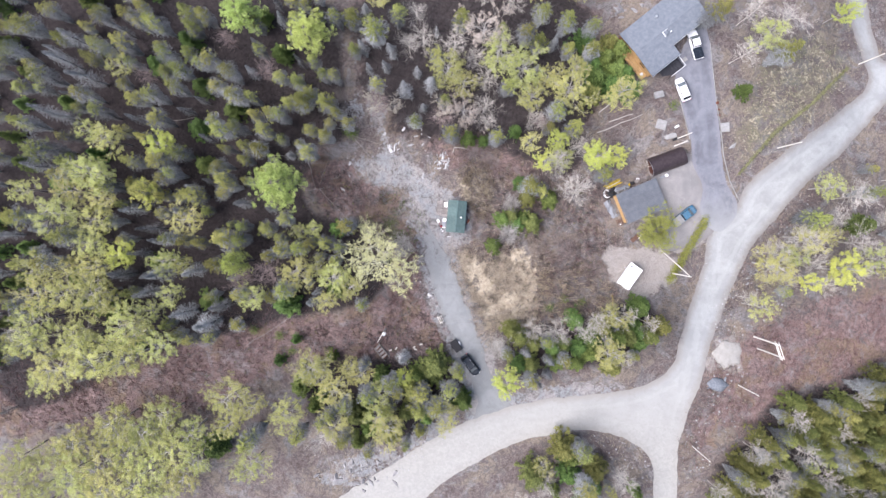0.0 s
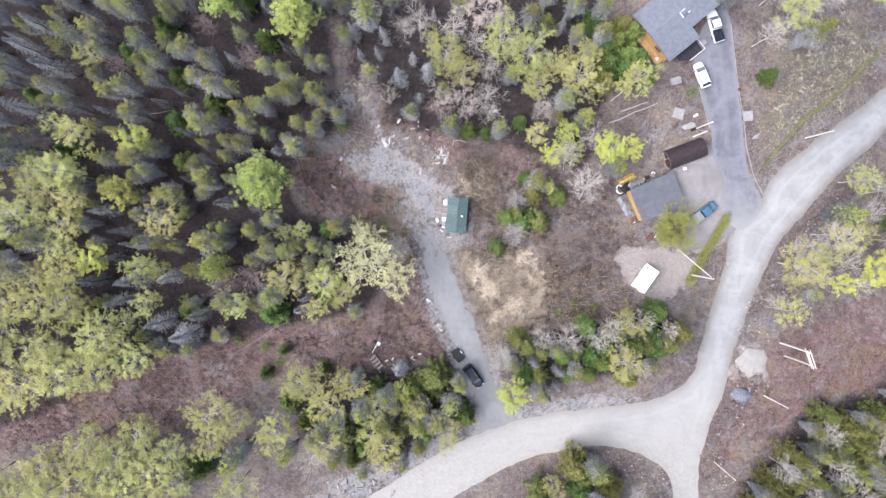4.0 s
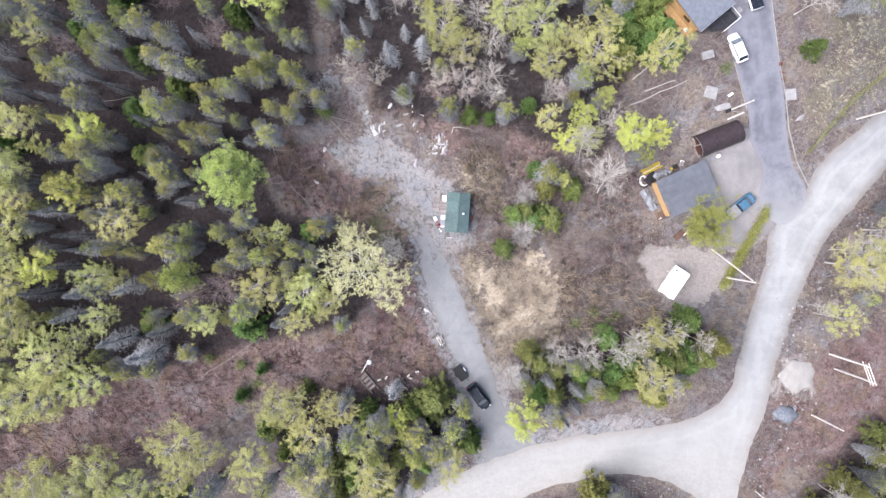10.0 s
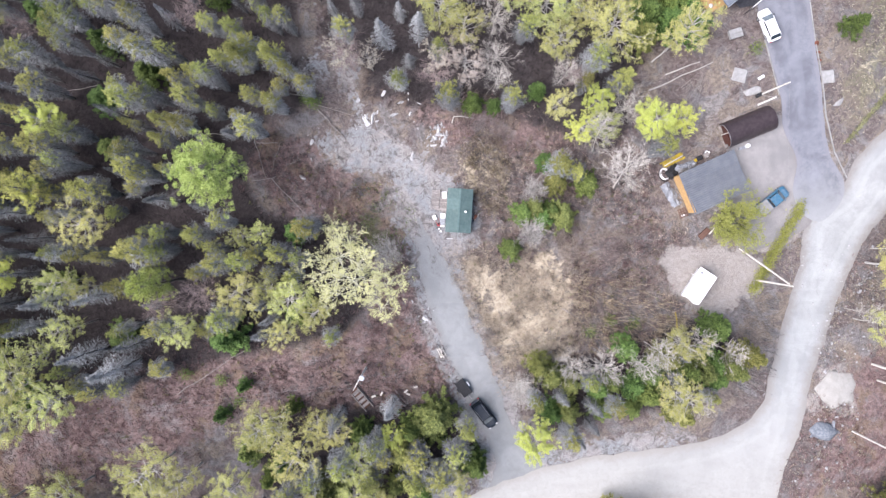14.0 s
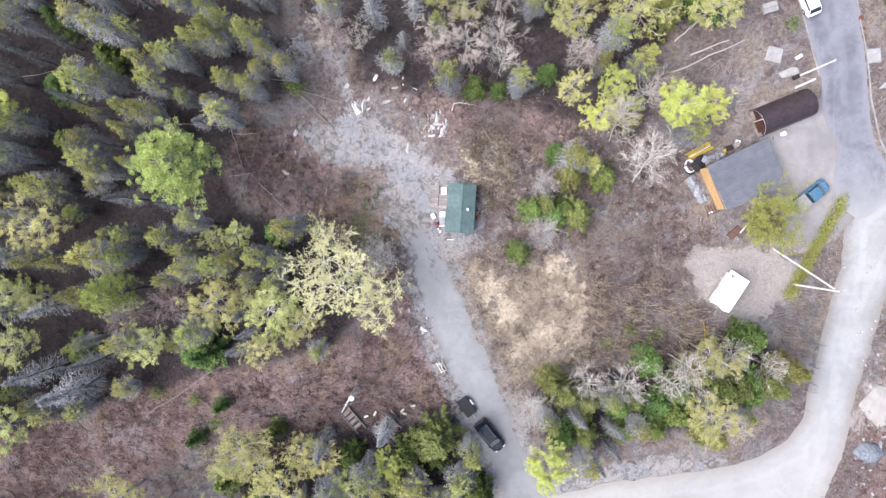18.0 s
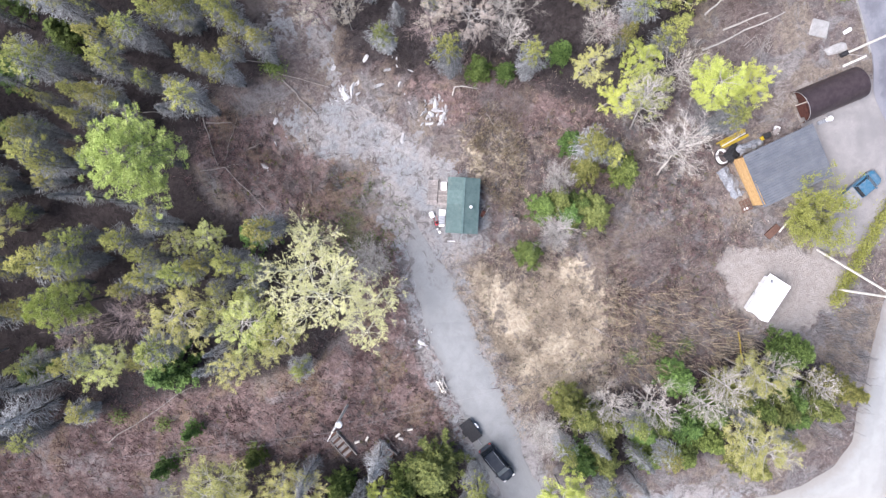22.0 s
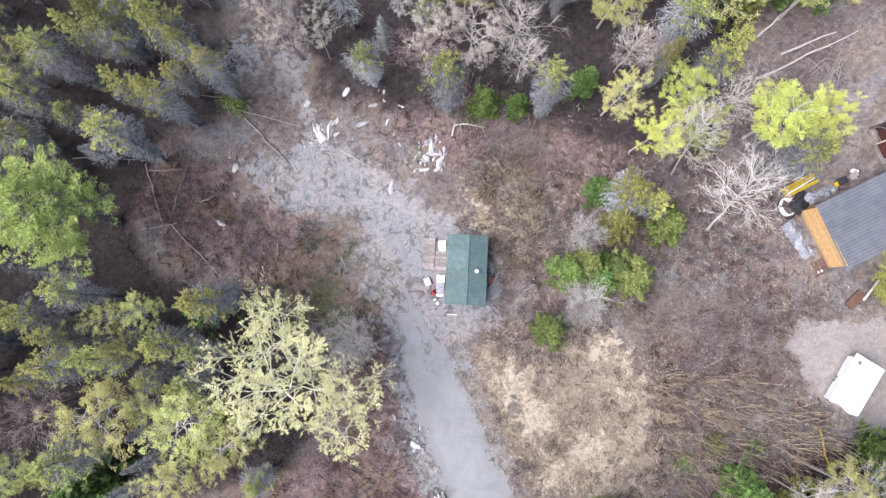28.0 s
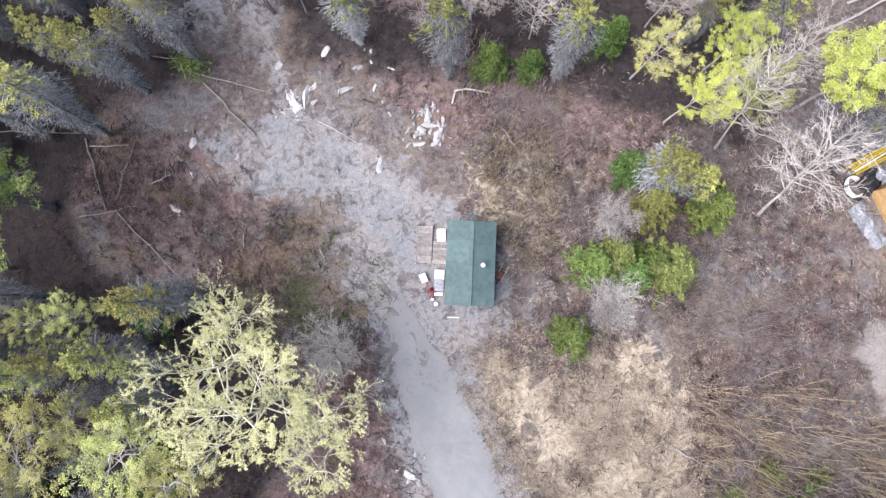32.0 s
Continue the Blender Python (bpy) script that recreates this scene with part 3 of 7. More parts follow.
ROAD_DUST = gravel_material("road_dust", (0.269, 0.275, 0.269), (0.357, 0.364, 0.354), (0.211, 0.194, 0.178), 0.3, 0.0, (-20, -46, 20, (0.279, 0.272, 0.248), (0.354, 0.343, 0.313)), 1.7)
TRACK_DUST = gravel_material("track_dust", (0.207, 0.214, 0.214), (0.269, 0.277, 0.275), (0.214, 0.216, 0.212), 0.25, 1.0)
ASPHALT = gravel_material("worn_asphalt", (0.129, 0.131, 0.150), (0.214, 0.221, 0.245), (0.202, 0.202, 0.221), 0.3, 0.0, (9, -2, 13, (0.232, 0.239, 0.239), (0.306, 0.312, 0.306)))
APRON_DUST = gravel_material("apron_dust", (0.197, 0.19, 0.187), (0.279, 0.265, 0.255), (0.19, 0.177, 0.17), 0.1)
drape("road", ROAD, ROAD_DUST, 0.05, "pale packed gravel road with wheel tracks", "road")
drape("track", TRACK, TRACK_DUST, 0.04, "grey gravel track leading to the shed", "road")
drape("driveway", DRIVE, ASPHALT, 0.13, "worn blue-grey asphalt driveway with dusty streaks", "driveway")
drape("apron", APRON, APRON_DUST, 0.075, "dusty gravel yard by the garage", "yard")


# ---- mesh building ----
class Geo:
    """Vertices and faces under construction."""

    def __init__(self):
        self.v, self.f = [], []

    def add(self, vs, fs):
        k = len(self.v)
        self.v += [tuple(p) for p in vs]
        self.f += [tuple(k + i for i in q) for q in fs]
        return self

    def stick(self, p, q, r0, r1, n=3):
        p, q = Vector(p), Vector(q)
        d = (q - p).normalized()
        a = d.orthogonal().normalized()
        b = d.cross(a)
        vs = []
        for c, r in ((p, r0), (q, r1)):
            vs += [c + (a * math.cos(6.2832 * i / n) + b * math.sin(6.2832 * i / n)) * r for i in range(n)]
        fs = [(i, (i + 1) % n, n + (i + 1) % n, n + i) for i in range(n)]
        fs += [tuple(range(n - 1, -1, -1)), tuple(range(n, 2 * n))]
        return self.add(vs, fs)

    def tube(self, pts, radii, n=6):
        """A bent round bar through points."""
        pts = [Vector(p) for p in pts]
        vs = []
        for i, p in enumerate(pts):
            d = (pts[min(i + 1, len(pts) - 1)] - pts[max(i - 1, 0)]).normalized()
            a = d.cross(Vector((0.31, 0.95, 0.05))).normalized()
            b = d.cross(a)
            vs += [p + (a * math.cos(6.2832 * k / n) + b * math.sin(6.2832 * k / n)) * radii[i] for k in range(n)]
        m = len(pts)
        fs = [(j * n + i, j * n + (i + 1) % n, (j + 1) * n + (i + 1) % n, (j + 1) * n + i) for j in range(m - 1) for i in range(n)]
        fs += [tuple(range(n - 1, -1, -1)), tuple(range((m - 1) * n, m * n))]
        return self.add(vs, fs)

    def leaf(self, c, along, across, size, wide=0.5):
        """A folded lozenge."""
        c, a, b = Vector(c), Vector(along) * size, Vector(across) * size * wide
        up = a.cross(b).normalized() * size * 0.12
        return self.add([c - a, c + b + up, c + a, c - b + up], [(0, 1, 2), (0, 2, 3)])

    def loft(self, rings, caps=True):
        n, k = len(rings[0]), len(self.v)
        vs = [p for r in rings for p in r]
        fs = [(j * n + i, j * n + (i + 1) % n, (j + 1) * n + (i + 1) % n, (j + 1) * n + i) for j in range(len(rings) - 1) for i in range(n)]
        if caps:
            fs += [tuple(range(n - 1, -1, -1)), tuple(range((len(rings) - 1) * n, len(rings) * n))]
        return self.add(vs, fs)

    def block(self, lo, hi, c=0.02):
        """A box with chamfered edges."""
        (x0, y0, z0), (x1, y1, z1) = lo, hi
        c = min(c, 0.45 * min(x1 - x0, y1 - y0, z1 - z0))

        def ring(z, i):
            return [(x0 + i + c, y0 + i, z), (x1 - i - c, y0 + i, z), (x1 - i, y0 + i + c, z), (x1 - i, y1 - i - c, z), (x1 - i - c, y1 - i, z), (x0 + i + c, y1 - i, z), (x0 + i, y1 - i - c, z), (x0 + i, y0 + i + c, z)]
        return self.loft([ring(z0, c), ring(z0 + c, 0), ring(z1 - c, 0), ring(z1, c)])

    def turned(self, m):
        self.v = [tuple(m @ Vector(p)) for p in self.v]
        return self

    def mesh(self, name, material, smooth=False):
        me = bpy.data.meshes.new(name)
        me.from_pydata(self.v, [], self.f)
        me.materials.append(material)
        if smooth:
            me.shade_smooth()
        return me


def part(name, geo, material, parent, label="", smooth=False):
    ob = new(name, geo if isinstance(geo, bpy.types.Mesh) else geo.mesh(name, material, smooth))
    ob.parent = parent
    if label:
        ob["label"] = label
    return ob


def thing(name, m, label, category, group="", kind=""):
    ob = new(name)
    ob.empty_display_size = 0.3
    ob.matrix_world = m
    return tagged(ob, label, category, group, kind)


def single(name, geo, material, m, label, category, group="", kind="", smooth=False):
    ob = new(name, geo.mesh(name, material, smooth))
    ob.matrix_world = m
    return tagged(ob, label, category, group, kind)


def rnd(a, b):
    return random.uniform(a, b)


def around(angle, r=1.0, z=0.0):
    return Vector((math.cos(angle) * r, math.sin(angle) * r, z))


# ---- trees: every kind is built in a few forms, one unit wide and of unit height times ten ----
def bent_trunk(h, r, lean=0.03, n=7, steps=6):
    g, p, pts = Geo(), Vector(), []
    drift = around(rnd(0, 6.28), lean * h)
    for i in range(steps + 1):
        u = i / steps
        pts.append(drift * u * u + around(rnd(0, 6.28), 0.01 * h * min(1, u * 4)) + Vector((0, 0, h * u - 0.3 * (i == 0))))
    g.tube(pts, [max(0.012, r * (1 - 0.94 * i / steps) * (1.35 if i == 0 else 1)) for i in range(steps + 1)], n)
    return g, pts


def along(pts, u):
    k = min(len(pts) - 2, int(u * (len(pts) - 1)))
    return pts[k].lerp(pts[k + 1], u * (len(pts) - 1) - k)


def tuft(g, p, a, size, wide, lift=(-0.5, 0.35), spread=0.9):
    d = (around(a + rnd(-spread, spread)) + Vector((0, 0, rnd(*lift)))).normalized()
    g.leaf(p, d, (Vector((0, 0, 1)).cross(d) + Vector((0, 0, rnd(-0.7, 0.7)))).normalized(), size * rnd(0.7, 1.3), wide)


def spruce_form(h, R, low, needles, label, name, category, bare=0.08, skirt_n=2200, size=0.085, top=1.0, step=0.0072):
    """A narrow conifer: whorls of green sprays above, a skirt of grey dead twigs below."""
    root = thing(name, Matrix(), label, category)
    trunk, pts = bent_trunk(h, 0.011 * h, 0.015)
    crown, dead = Geo(), Geo()
    lop, turn, z = rnd(0, 6.28), 0.0, low
    while z < 0.97 * top:
        u = (z - low) / (1 - low)
        r = R * (1 - u) ** 0.62 * 1.08
        if low > 0.2:
            r *= min(1.0, 0.62 + u * 2.4)
        turn += 2.4 + rnd(-0.3, 0.3)
        c = along(pts, z)
        reach = max(0.12, r * rnd(0.5, 1.15) * (1 + 0.2 * math.cos(turn - lop)))
        tip_p = c + around(turn, reach, -0.22 * reach)
        puff = 0.07 + 0.13 * reach
        knots = [c.lerp(tip_p, q) + around(rnd(0, 6.28), 0.12 * reach, rnd(-0.05, 0.12)) for q in (rnd(0.3, 0.6), rnd(0.7, 0.9), 1.0)]
        for k in range(int(22 + 30 * reach)):
            o = Vector((rnd(-1, 1), rnd(-1, 1), rnd(-0.8, 1))) * puff
            tuft(crown, knots[k % 3] + o * rnd(0.3, 1), turn, size, rnd(0.22, 0.4), (-0.3, 0.8), 1.3)
        z += step * (1.25 - 0.5 * u)
    tip = pts[-1]
    for k in range(9):
        tuft(crown, tip + Vector((0, 0, -0.09 * k + 0.1)), k * 2.4, size * 0.9, 0.35, (0.5, 1.2))
    for k in range(skirt_n):
        v = rnd(0, 1) ** 0.8
        u = bare + (min(0.96, low + 0.16) - bare) * v
        c, a = along(pts, u), rnd(0, 6.28)
        full = R * min(0.16 + 1.1 * v, 1.0) if low < 0.9 else R * min(0.2 + 1.7 * v, 1.25 * (1 - v) + 0.08)
        d = full * rnd(0.05, 1) ** 0.6 * (1.0 + 0.22 * math.sin(3 * a + 9 * u))
        if low > 0.9 and k % 5 == 0:
            dead.stick(c, c + around(a, full * rnd(0.5, 1.15), -0.4 * full), 0.022, 0.006)
        tuft(dead, c + around(a, d, -0.55 * d + rnd(-0.1, 0.1)), a, rnd(0.10, 0.24), rnd(0.06, 0.13), (-1.2, 0.3), 1.0)
        if k % 12 == 0:
            dead.stick(c, c + around(a, full, -0.45 * full), 0.02, 0.006)
    part("trunk", trunk, BARK, root)
    if crown.f and low < 0.9:
        part("crown", crown, needles, root)
    if skirt_n:
        tagged(part("skirt", dead, GREYTWIG, root, "drooping grey dead lower branches"), kind="stuff")
    return root


def pine_form(h, R, label):
    """A broad pine with up-turned plumes of long needles."""
    root = thing("pine_tree", Matrix(), label, "pine tree")
    trunk, pts = bent_trunk(h, 0.017 * h, 0.02)
    limbs, crown = Geo(), Geo()
    z = 0.42
    while z < 0.97:
        c = along(pts, z)
        r = R * (1 - ((z - 0.45) / 0.55) ** 2 * 0.8) * rnd(0.75, 1.1)
        spin = rnd(0, 6.28)
        for j in range(5):
            a = spin + 1.2566 * j + rnd(-0.3, 0.3)
            reach = r * rnd(0.7, 1.1)
            tip = c + around(a, reach, reach * rnd(0.02, 0.22))
            limbs.stick(c, tip, 0.06, 0.015, 4)
            for k in range(12):
                u = rnd(0.35, 1.02)
                b = c.lerp(tip, u) + around(a + 1.57, rnd(-0.5, 0.5) * reach * 0.4, rnd(0, 0.25))
                size = rnd(0.2, 0.38)
                limbs.stick(c.lerp(tip, u * 0.9), b, 0.02, 0.01)
                for q in range(72):
                    d = (around(rnd(0, 6.28)) + around(a, 0.5) + Vector((0, 0, rnd(-0.1, 1.1)))).normalized()
                    crown.leaf(b + d * size * rnd(0.4, 1) + Vector((0, 0, 0.12)), d, d.cross(around(rnd(0, 6.28), 1, 0.3)).normalized(), rnd(0.05, 0.1), 0.28)
        z += rnd(0.035, 0.055)
    part("trunk", trunk, BARK, root)
    tagged(part("limb_frame", limbs, BARK, root), kind="stuff")
    part("crown", crown, PINE, root, "feathery bright green needles")
    return root


def broadleaf_form(h, R, leaves, bark, leaf_n, size, name, label, category, stems=1, fork=0.38, limbs_n=9, twigs=3, loose=0.2, shoots=6, ragged=0.0):
    """A tree with forking limbs and twigs, in young leaf or bare."""
    root = thing(name, Matrix(), label, category)
    wood, twig, crown, limbs = Geo(), Geo(), Geo(), Geo()
    for s in range(stems):
        base = around(rnd(0, 6.28), 0.0 if stems == 1 else R * 0.12)
        g, pts = bent_trunk(h * rnd(0.86, 1), 0.0095 * h / stems ** 0.4, 0.03 if stems == 1 else 0.10, 6)
        pts = [p + base for p in pts]
        wood.add([Vector(v) + base for v in g.v], g.f)
        for i in range(limbs_n):
            u = fork + (0.97 - fork) * (i + rnd(0, 0.8)) / limbs_n
            c, a = along(pts, u), i * 2.4 + rnd(-0.5, 0.5)
            reach = R * (1.05 - 0.6 * abs(u - 0.6) / 0.4) * rnd(0.55 - ragged, 1.1 + ragged)
            rise = min(reach * rnd(0.6, 1.3), h * (1.04 - u) + 0.1 * h)
            mid = c + around(a + rnd(-0.3, 0.3), reach * 0.5, rise * 0.4)
            tip = c + around(a + rnd(-0.25, 0.25), reach, rise)
            limbs.tube([c, mid, tip], [0.0036 * h / stems ** 0.4, 0.0022 * h / stems ** 0.4, 0.0007 * h], 4)
            for k in range(shoots):
                w = rnd(0.25, 1.0)
                b = (c.lerp(mid, w * 2) if w < 0.5 else mid.lerp(tip, w * 2 - 1))
                a2 = a + rnd(-1.2, 1.2)
                l2 = reach * rnd(0.28, 0.6)
                e = b + around(a2, l2, l2 * rnd(0.0, 0.7))
                twig.stick(b, e, max(0.008, 0.001 * h), max(0.005, 0.0005 * h))
                for q in range(twigs):
                    b2 = b.lerp(e, rnd(0.35, 1))
                    e2 = b2 + around(a2 + rnd(-1.3, 1.3), l2 * rnd(0.25, 0.55), l2 * rnd(-0.1, 0.4))
                    twig.stick(b2, e2, max(0.006, 0.0007 * h), max(0.004, 0.0003 * h))
                    clump, spread = b2.lerp(e2, rnd(0.6, 1.1)), (size + loose) * rnd(0.6, 1.3)
                    for m in range(leaf_n):
                        p = clump if m % 2 else b2.lerp(e2, rnd(0.1, 1.15))
                        p = p + Vector((rnd(-1, 1), rnd(-1, 1), rnd(-1, 1))) * spread * rnd(0.3, 1)
                        d = Vector((rnd(-1, 1), rnd(-1, 1), rnd(-0.5, 0.5))).normalized()
                        crown.leaf(p, d, d.cross(Vector((rnd(-1, 1), rnd(-1, 1), rnd(0.6, 2)))).normalized(), size * rnd(0.6, 1.2), 0.65)
    wood.add(limbs.v, limbs.f)
    part("trunk", wood, bark, root)
    tagged(part("twig_mass", twig, bark, root), kind="stuff")
    if leaf_n:
        part("crown", crown, leaves, root)
    return root


def plant(forms, rows, ref_h, ref_r, used={}):
    """Sets out trees of one kind: x, y, height and crown radius, and for some the lean and its bearing. Each form serves many places."""
    for x, y, h, r, *tip in rows:
        i = random.randrange(len(forms))
        form = forms[i]
        s = Vector((r / ref_r, r / ref_r, h / ref_h))
        m = pose(x, y, ground_z(x, y) - 0.05, rnd(-1.5, 1.5), rnd(-1.5, 1.5), rnd(0, 360))
        if tip:
            # leans by so many degrees towards a bearing
            m = Matrix.Translation(m.translation) @ Matrix.Rotation(radians(tip[0]), 4, around(radians(tip[1] + 90))) @ pose(0, 0, 0, 0, 0, rnd(0, 360))
        if form.name in used:
            k = form.scale
            copy_thing(form, m @ Matrix.Diagonal((s.x / k.x, s.y / k.y, s.z / k.z, 1)))
        else:
            used[form.name] = True
            form.matrix_basis = m @ Matrix.Diagonal((*s, 1))
    for form in forms:
        if form.name not in used:
            for o in (*form.children_recursive, form):
                bpy.data.objects.remove(o)


SPRUCES_A = [(-77.3, 37.7, 14.7, 2.5), (-78.9, 32.5, 15.2, 1.9), (-77.3, 19.4, 15.4, 1.9), (-79.1, 2.1, 15.3, 2.5), (-72.6, 40.3, 12.5, 1.6), (-47.4, 39.9, 13.8, 2.1), (-59.2, 39.9, 12.7, 1.6), (-63.6, 39.1, 13.2, 1.5), (-57.2, 38.3, 11, 1.3), (-53, 37.7, 15.7, 2.1), (-47, 37.4, 12.8, 1.8), (-59.4, 34.1, 15, 2.1), (-63.6, 33.7, 14.6, 2), (-51, 31.4, 15.8, 2), (-65.4, 31.3, 14, 1.5), (-49.1, 29.5, 13.8, 1.9), (-73.7, 28, 15.1, 2.2), (-49.9, 26.1, 14.7, 1.7), (-66.8, 24.8, 14.7, 1.9), (-54, 24.6, 14, 2.1), (-57.9, 24.2, 12.2, 1.8), (-63.9, 21.6, 14.2, 1.9), (-53, 20.2, 14.8, 2.2), (-59.6, 18.3, 13.2, 1.4)]
SPRUCES_B = [(-70, 17.1, 13.3, 1.3), (-55.5, 17, 13.6, 1.5), (-72.8, 14.7, 18.5, 3), (-49.4, 14, 14.9, 1.9), (-57.7, 12.3, 14.8, 1.7), (-53, 12.3, 15.2, 2.1), (-69.7, 12.2, 13.8, 2.3), (-50.6, 10.3, 14.5, 1.6), (-52.1, 9.9, 13.3, 1.9), (-62.1, 7.7, 15.4, 1.9), (-55.6, 6.7, 15, 2.5), (-46.7, 6.2, 15.9, 2.2), (-69.2, -1.4, 17, 2.5), (-50.8, -1.5, 14.4, 1.6), (-48.1, -2, 14.7, 1.6), (-46.2, -2.7, 12.5, 1.4), (-73.4, -6, 15.9, 2.2), (-44.7, 39.4, 13.8, 1.8), (-20.2, 38.9, 15.1, 1.7), (-17.3, 38.8, 14, 2.1), (-17, 33.2, 11.6, 1.5), (-34.4, 33, 12.7, 1.4), (-24.8, 31.2, 11.7, 1.5), (-42.6, 30.5, 15.7, 2.1)]
SPRUCES_C = [(-39.8, 28.6, 14.2, 2), (-31, 28.5, 12, 1.7), (-22.6, 28.4, 12.6, 1.5), (-20.5, 28.1, 12.9, 1.5), (-42.4, 26.6, 12.9, 1.9), (-24.9, 25.3, 13, 1.5), (-38.6, 24.2, 15, 2.1), (-35.8, 24.2, 13.7, 1.4), (-29.1, 23.6, 13, 1.6), (-26.3, 23.6, 14.1, 2.1), (-27, 23.2, 14.4, 1.9), (-22.3, 23.2, 14.9, 2.1), (-33, 21.8, 12.4, 1.5), (-20, 21.7, 13.1, 1.5), (-35.8, 21.4, 11.8, 1.5), (-30.5, 20.7, 14, 1.9), (-18.1, 19.3, 13.6, 1.6), (-38.2, 18.6, 14.7, 1.7), (-25.1, 18.6, 13.5, 1.6), (-41, 18.3, 16, 2.1), (-33.7, 18.1, 13.4, 2.1), (-22.2, 17.1, 14.9, 1.7), (-35, 15.2, 13.4, 2), (-40.7, 15, 13.2, 1.1)]
SPRUCES_D = [(-25.4, 14, 14.9, 2.1), (-37.5, 12.8, 12.8, 1.5), (-41.4, 11.9, 13.3, 1.5), (-42.4, 10.4, 13.6, 1.5), (-41.1, 9.2, 15.7, 2.1), (-37, 8.9, 11.4, 1.1), (-39.9, 8, 13.4, 1.5), (-30, 1.6, 13.1, 1.9), (-40.3, 1.1, 11.1, 1), (-18, 1, 16.1, 2.1), (-38, 0.6, 11.7, 1.5), (-33.4, 0.1, 13.9, 1.8), (-41, -1.9, 16.6, 2.5), (-38.4, -2, 12.6, 1.9), (-30.9, -2, 13.9, 1.4), (-25.3, -2.5, 13, 1.6), (-22.3, -2.5, 12.7, 1.9), (-27.7, -3.5, 14, 1.9), (-19.7, -3.6, 12.6, 1.5), (-30.2, -4, 14.4, 1.9), (-33.2, -4.6, 12.7, 1.6), (-23.4, -5.1, 11.8, 1.3), (-20.7, -5.6, 13, 1.5), (-42.9, -6.6, 15.1, 1.9)]
SPRUCES_E = [(-29.8, -11.2, 14.1, 2.3), (-38.5, -12.2, 14.3, 1.8), (-19, -32.4, 12.7, 1.9), (-21.4, -33.6, 14.4, 1.8), (-35.1, -38, 17.2, 2.5), (-27.3, -38.2, 14.5, 1.9), (-18.9, -38.6, 13.7, 1.9), (-9.1, 39.2, 14.3, 1.9), (2.6, 38.8, 14, 2.1), (-13.3, 36.2, 15, 2.9), (14.7, 35.4, 15.3, 2.1), (-12.8, 26.7, 13.4, 1.9), (11.3, 26.2, 13.4, 1.9), (-0.5, 23.4, 13.3, 1.5), (1.1, 17.1, 15, 2.1), (9.3, 16.5, 13.5, 1.9), (11.4, -23.2, 11.6, 1.5), (2.3, -26.4, 13.9, 1.8), (-10.1, -27.9, 14.6, 1.9), (-14.7, -29.9, 14.6, 2.1), (-11.2, -33.3, 13.3, 1.9), (17.7, 39.5, 15.1, 2.1), (22.1, 37.7, 16.4, 2.2), (26.5, 36.7, 13.8, 1.9)]
SPRUCES_F = [(-4.8, -30.6, 10.5, 2.4), (-1.9, -33.2, 10.0, 2.5), (-5.3, -33.9, 10.4, 2.3), (1.0, -30.0, 10.2, 2.2), (15.7, 8.1, 10.0, 2.3), (18.2, 7.2, 8.5, 1.8), (17, 34.5, 12.5, 1.9), (22.7, 33, 12.6, 1.6), (27, 32.3, 13.8, 1.9), (20.4, 21.5, 14.5, 2.3), (23.8, 18.8, 13.9, 2), (19.1, 18.6, 13.1, 1.3), (29.1, 9.7, 14.4, 1.9), (15.5, -27.7, 12.7, 1.9), (25.4, -40.9, 14.2, 2.3), (25.6, -47.6, 14.4, 2.5), (47.4, 38.2, 16.9, 2.5), (60, 31.2, 15.7, 2.5), (67.6, 1.6, 16, 2.5), (78.4, 6.7, 14.5, 1.9)]
SPRUCES = SPRUCES_A + SPRUCES_B + SPRUCES_C + SPRUCES_D + SPRUCES_E + SPRUCES_F
SNAGS_A = [(-76.7, 11.7, 13.7, 1.9), (-75.3, 0.1, 13.7, 2.3), (-60.8, 37.5, 11.3, 1.6), (-69.6, 35.9, 13.5, 2.3), (-71.2, 31.4, 15.9, 2.5), (-66.6, 28.3, 16.2, 2.8), (-46.2, 24.5, 11.5, 1.1), (-54.5, 22.6, 10.4, 1.2), (-49, 22.5, 10.9, 1.4), (-74.1, 21.9, 15.4, 2.2), (-71.5, 21.2, 13.4, 2.3), (-57.8, 20.7, 13.4, 1.5), (-45.2, 17.2, 11.6, 1.3), (-58.4, 3.7, 14.4, 1.9), (-49.6, 3.2, 13.2, 2.3), (-55.1, 0.1, 14, 1.7), (-53.5, -2.5, 14, 1.7), (-57.7, -4.6, 12.6, 1.4), (-47.2, -7.6, 14.5, 2.3), (-53.2, -8.6, 15.3, 2.8), (-61.2, -8.7, 13, 2.3), (-55.3, -11.7, 15, 2.2), (-49, -15.8, 14.4, 2.8), (-30.8, 38.9, 12.5, 1.7)]
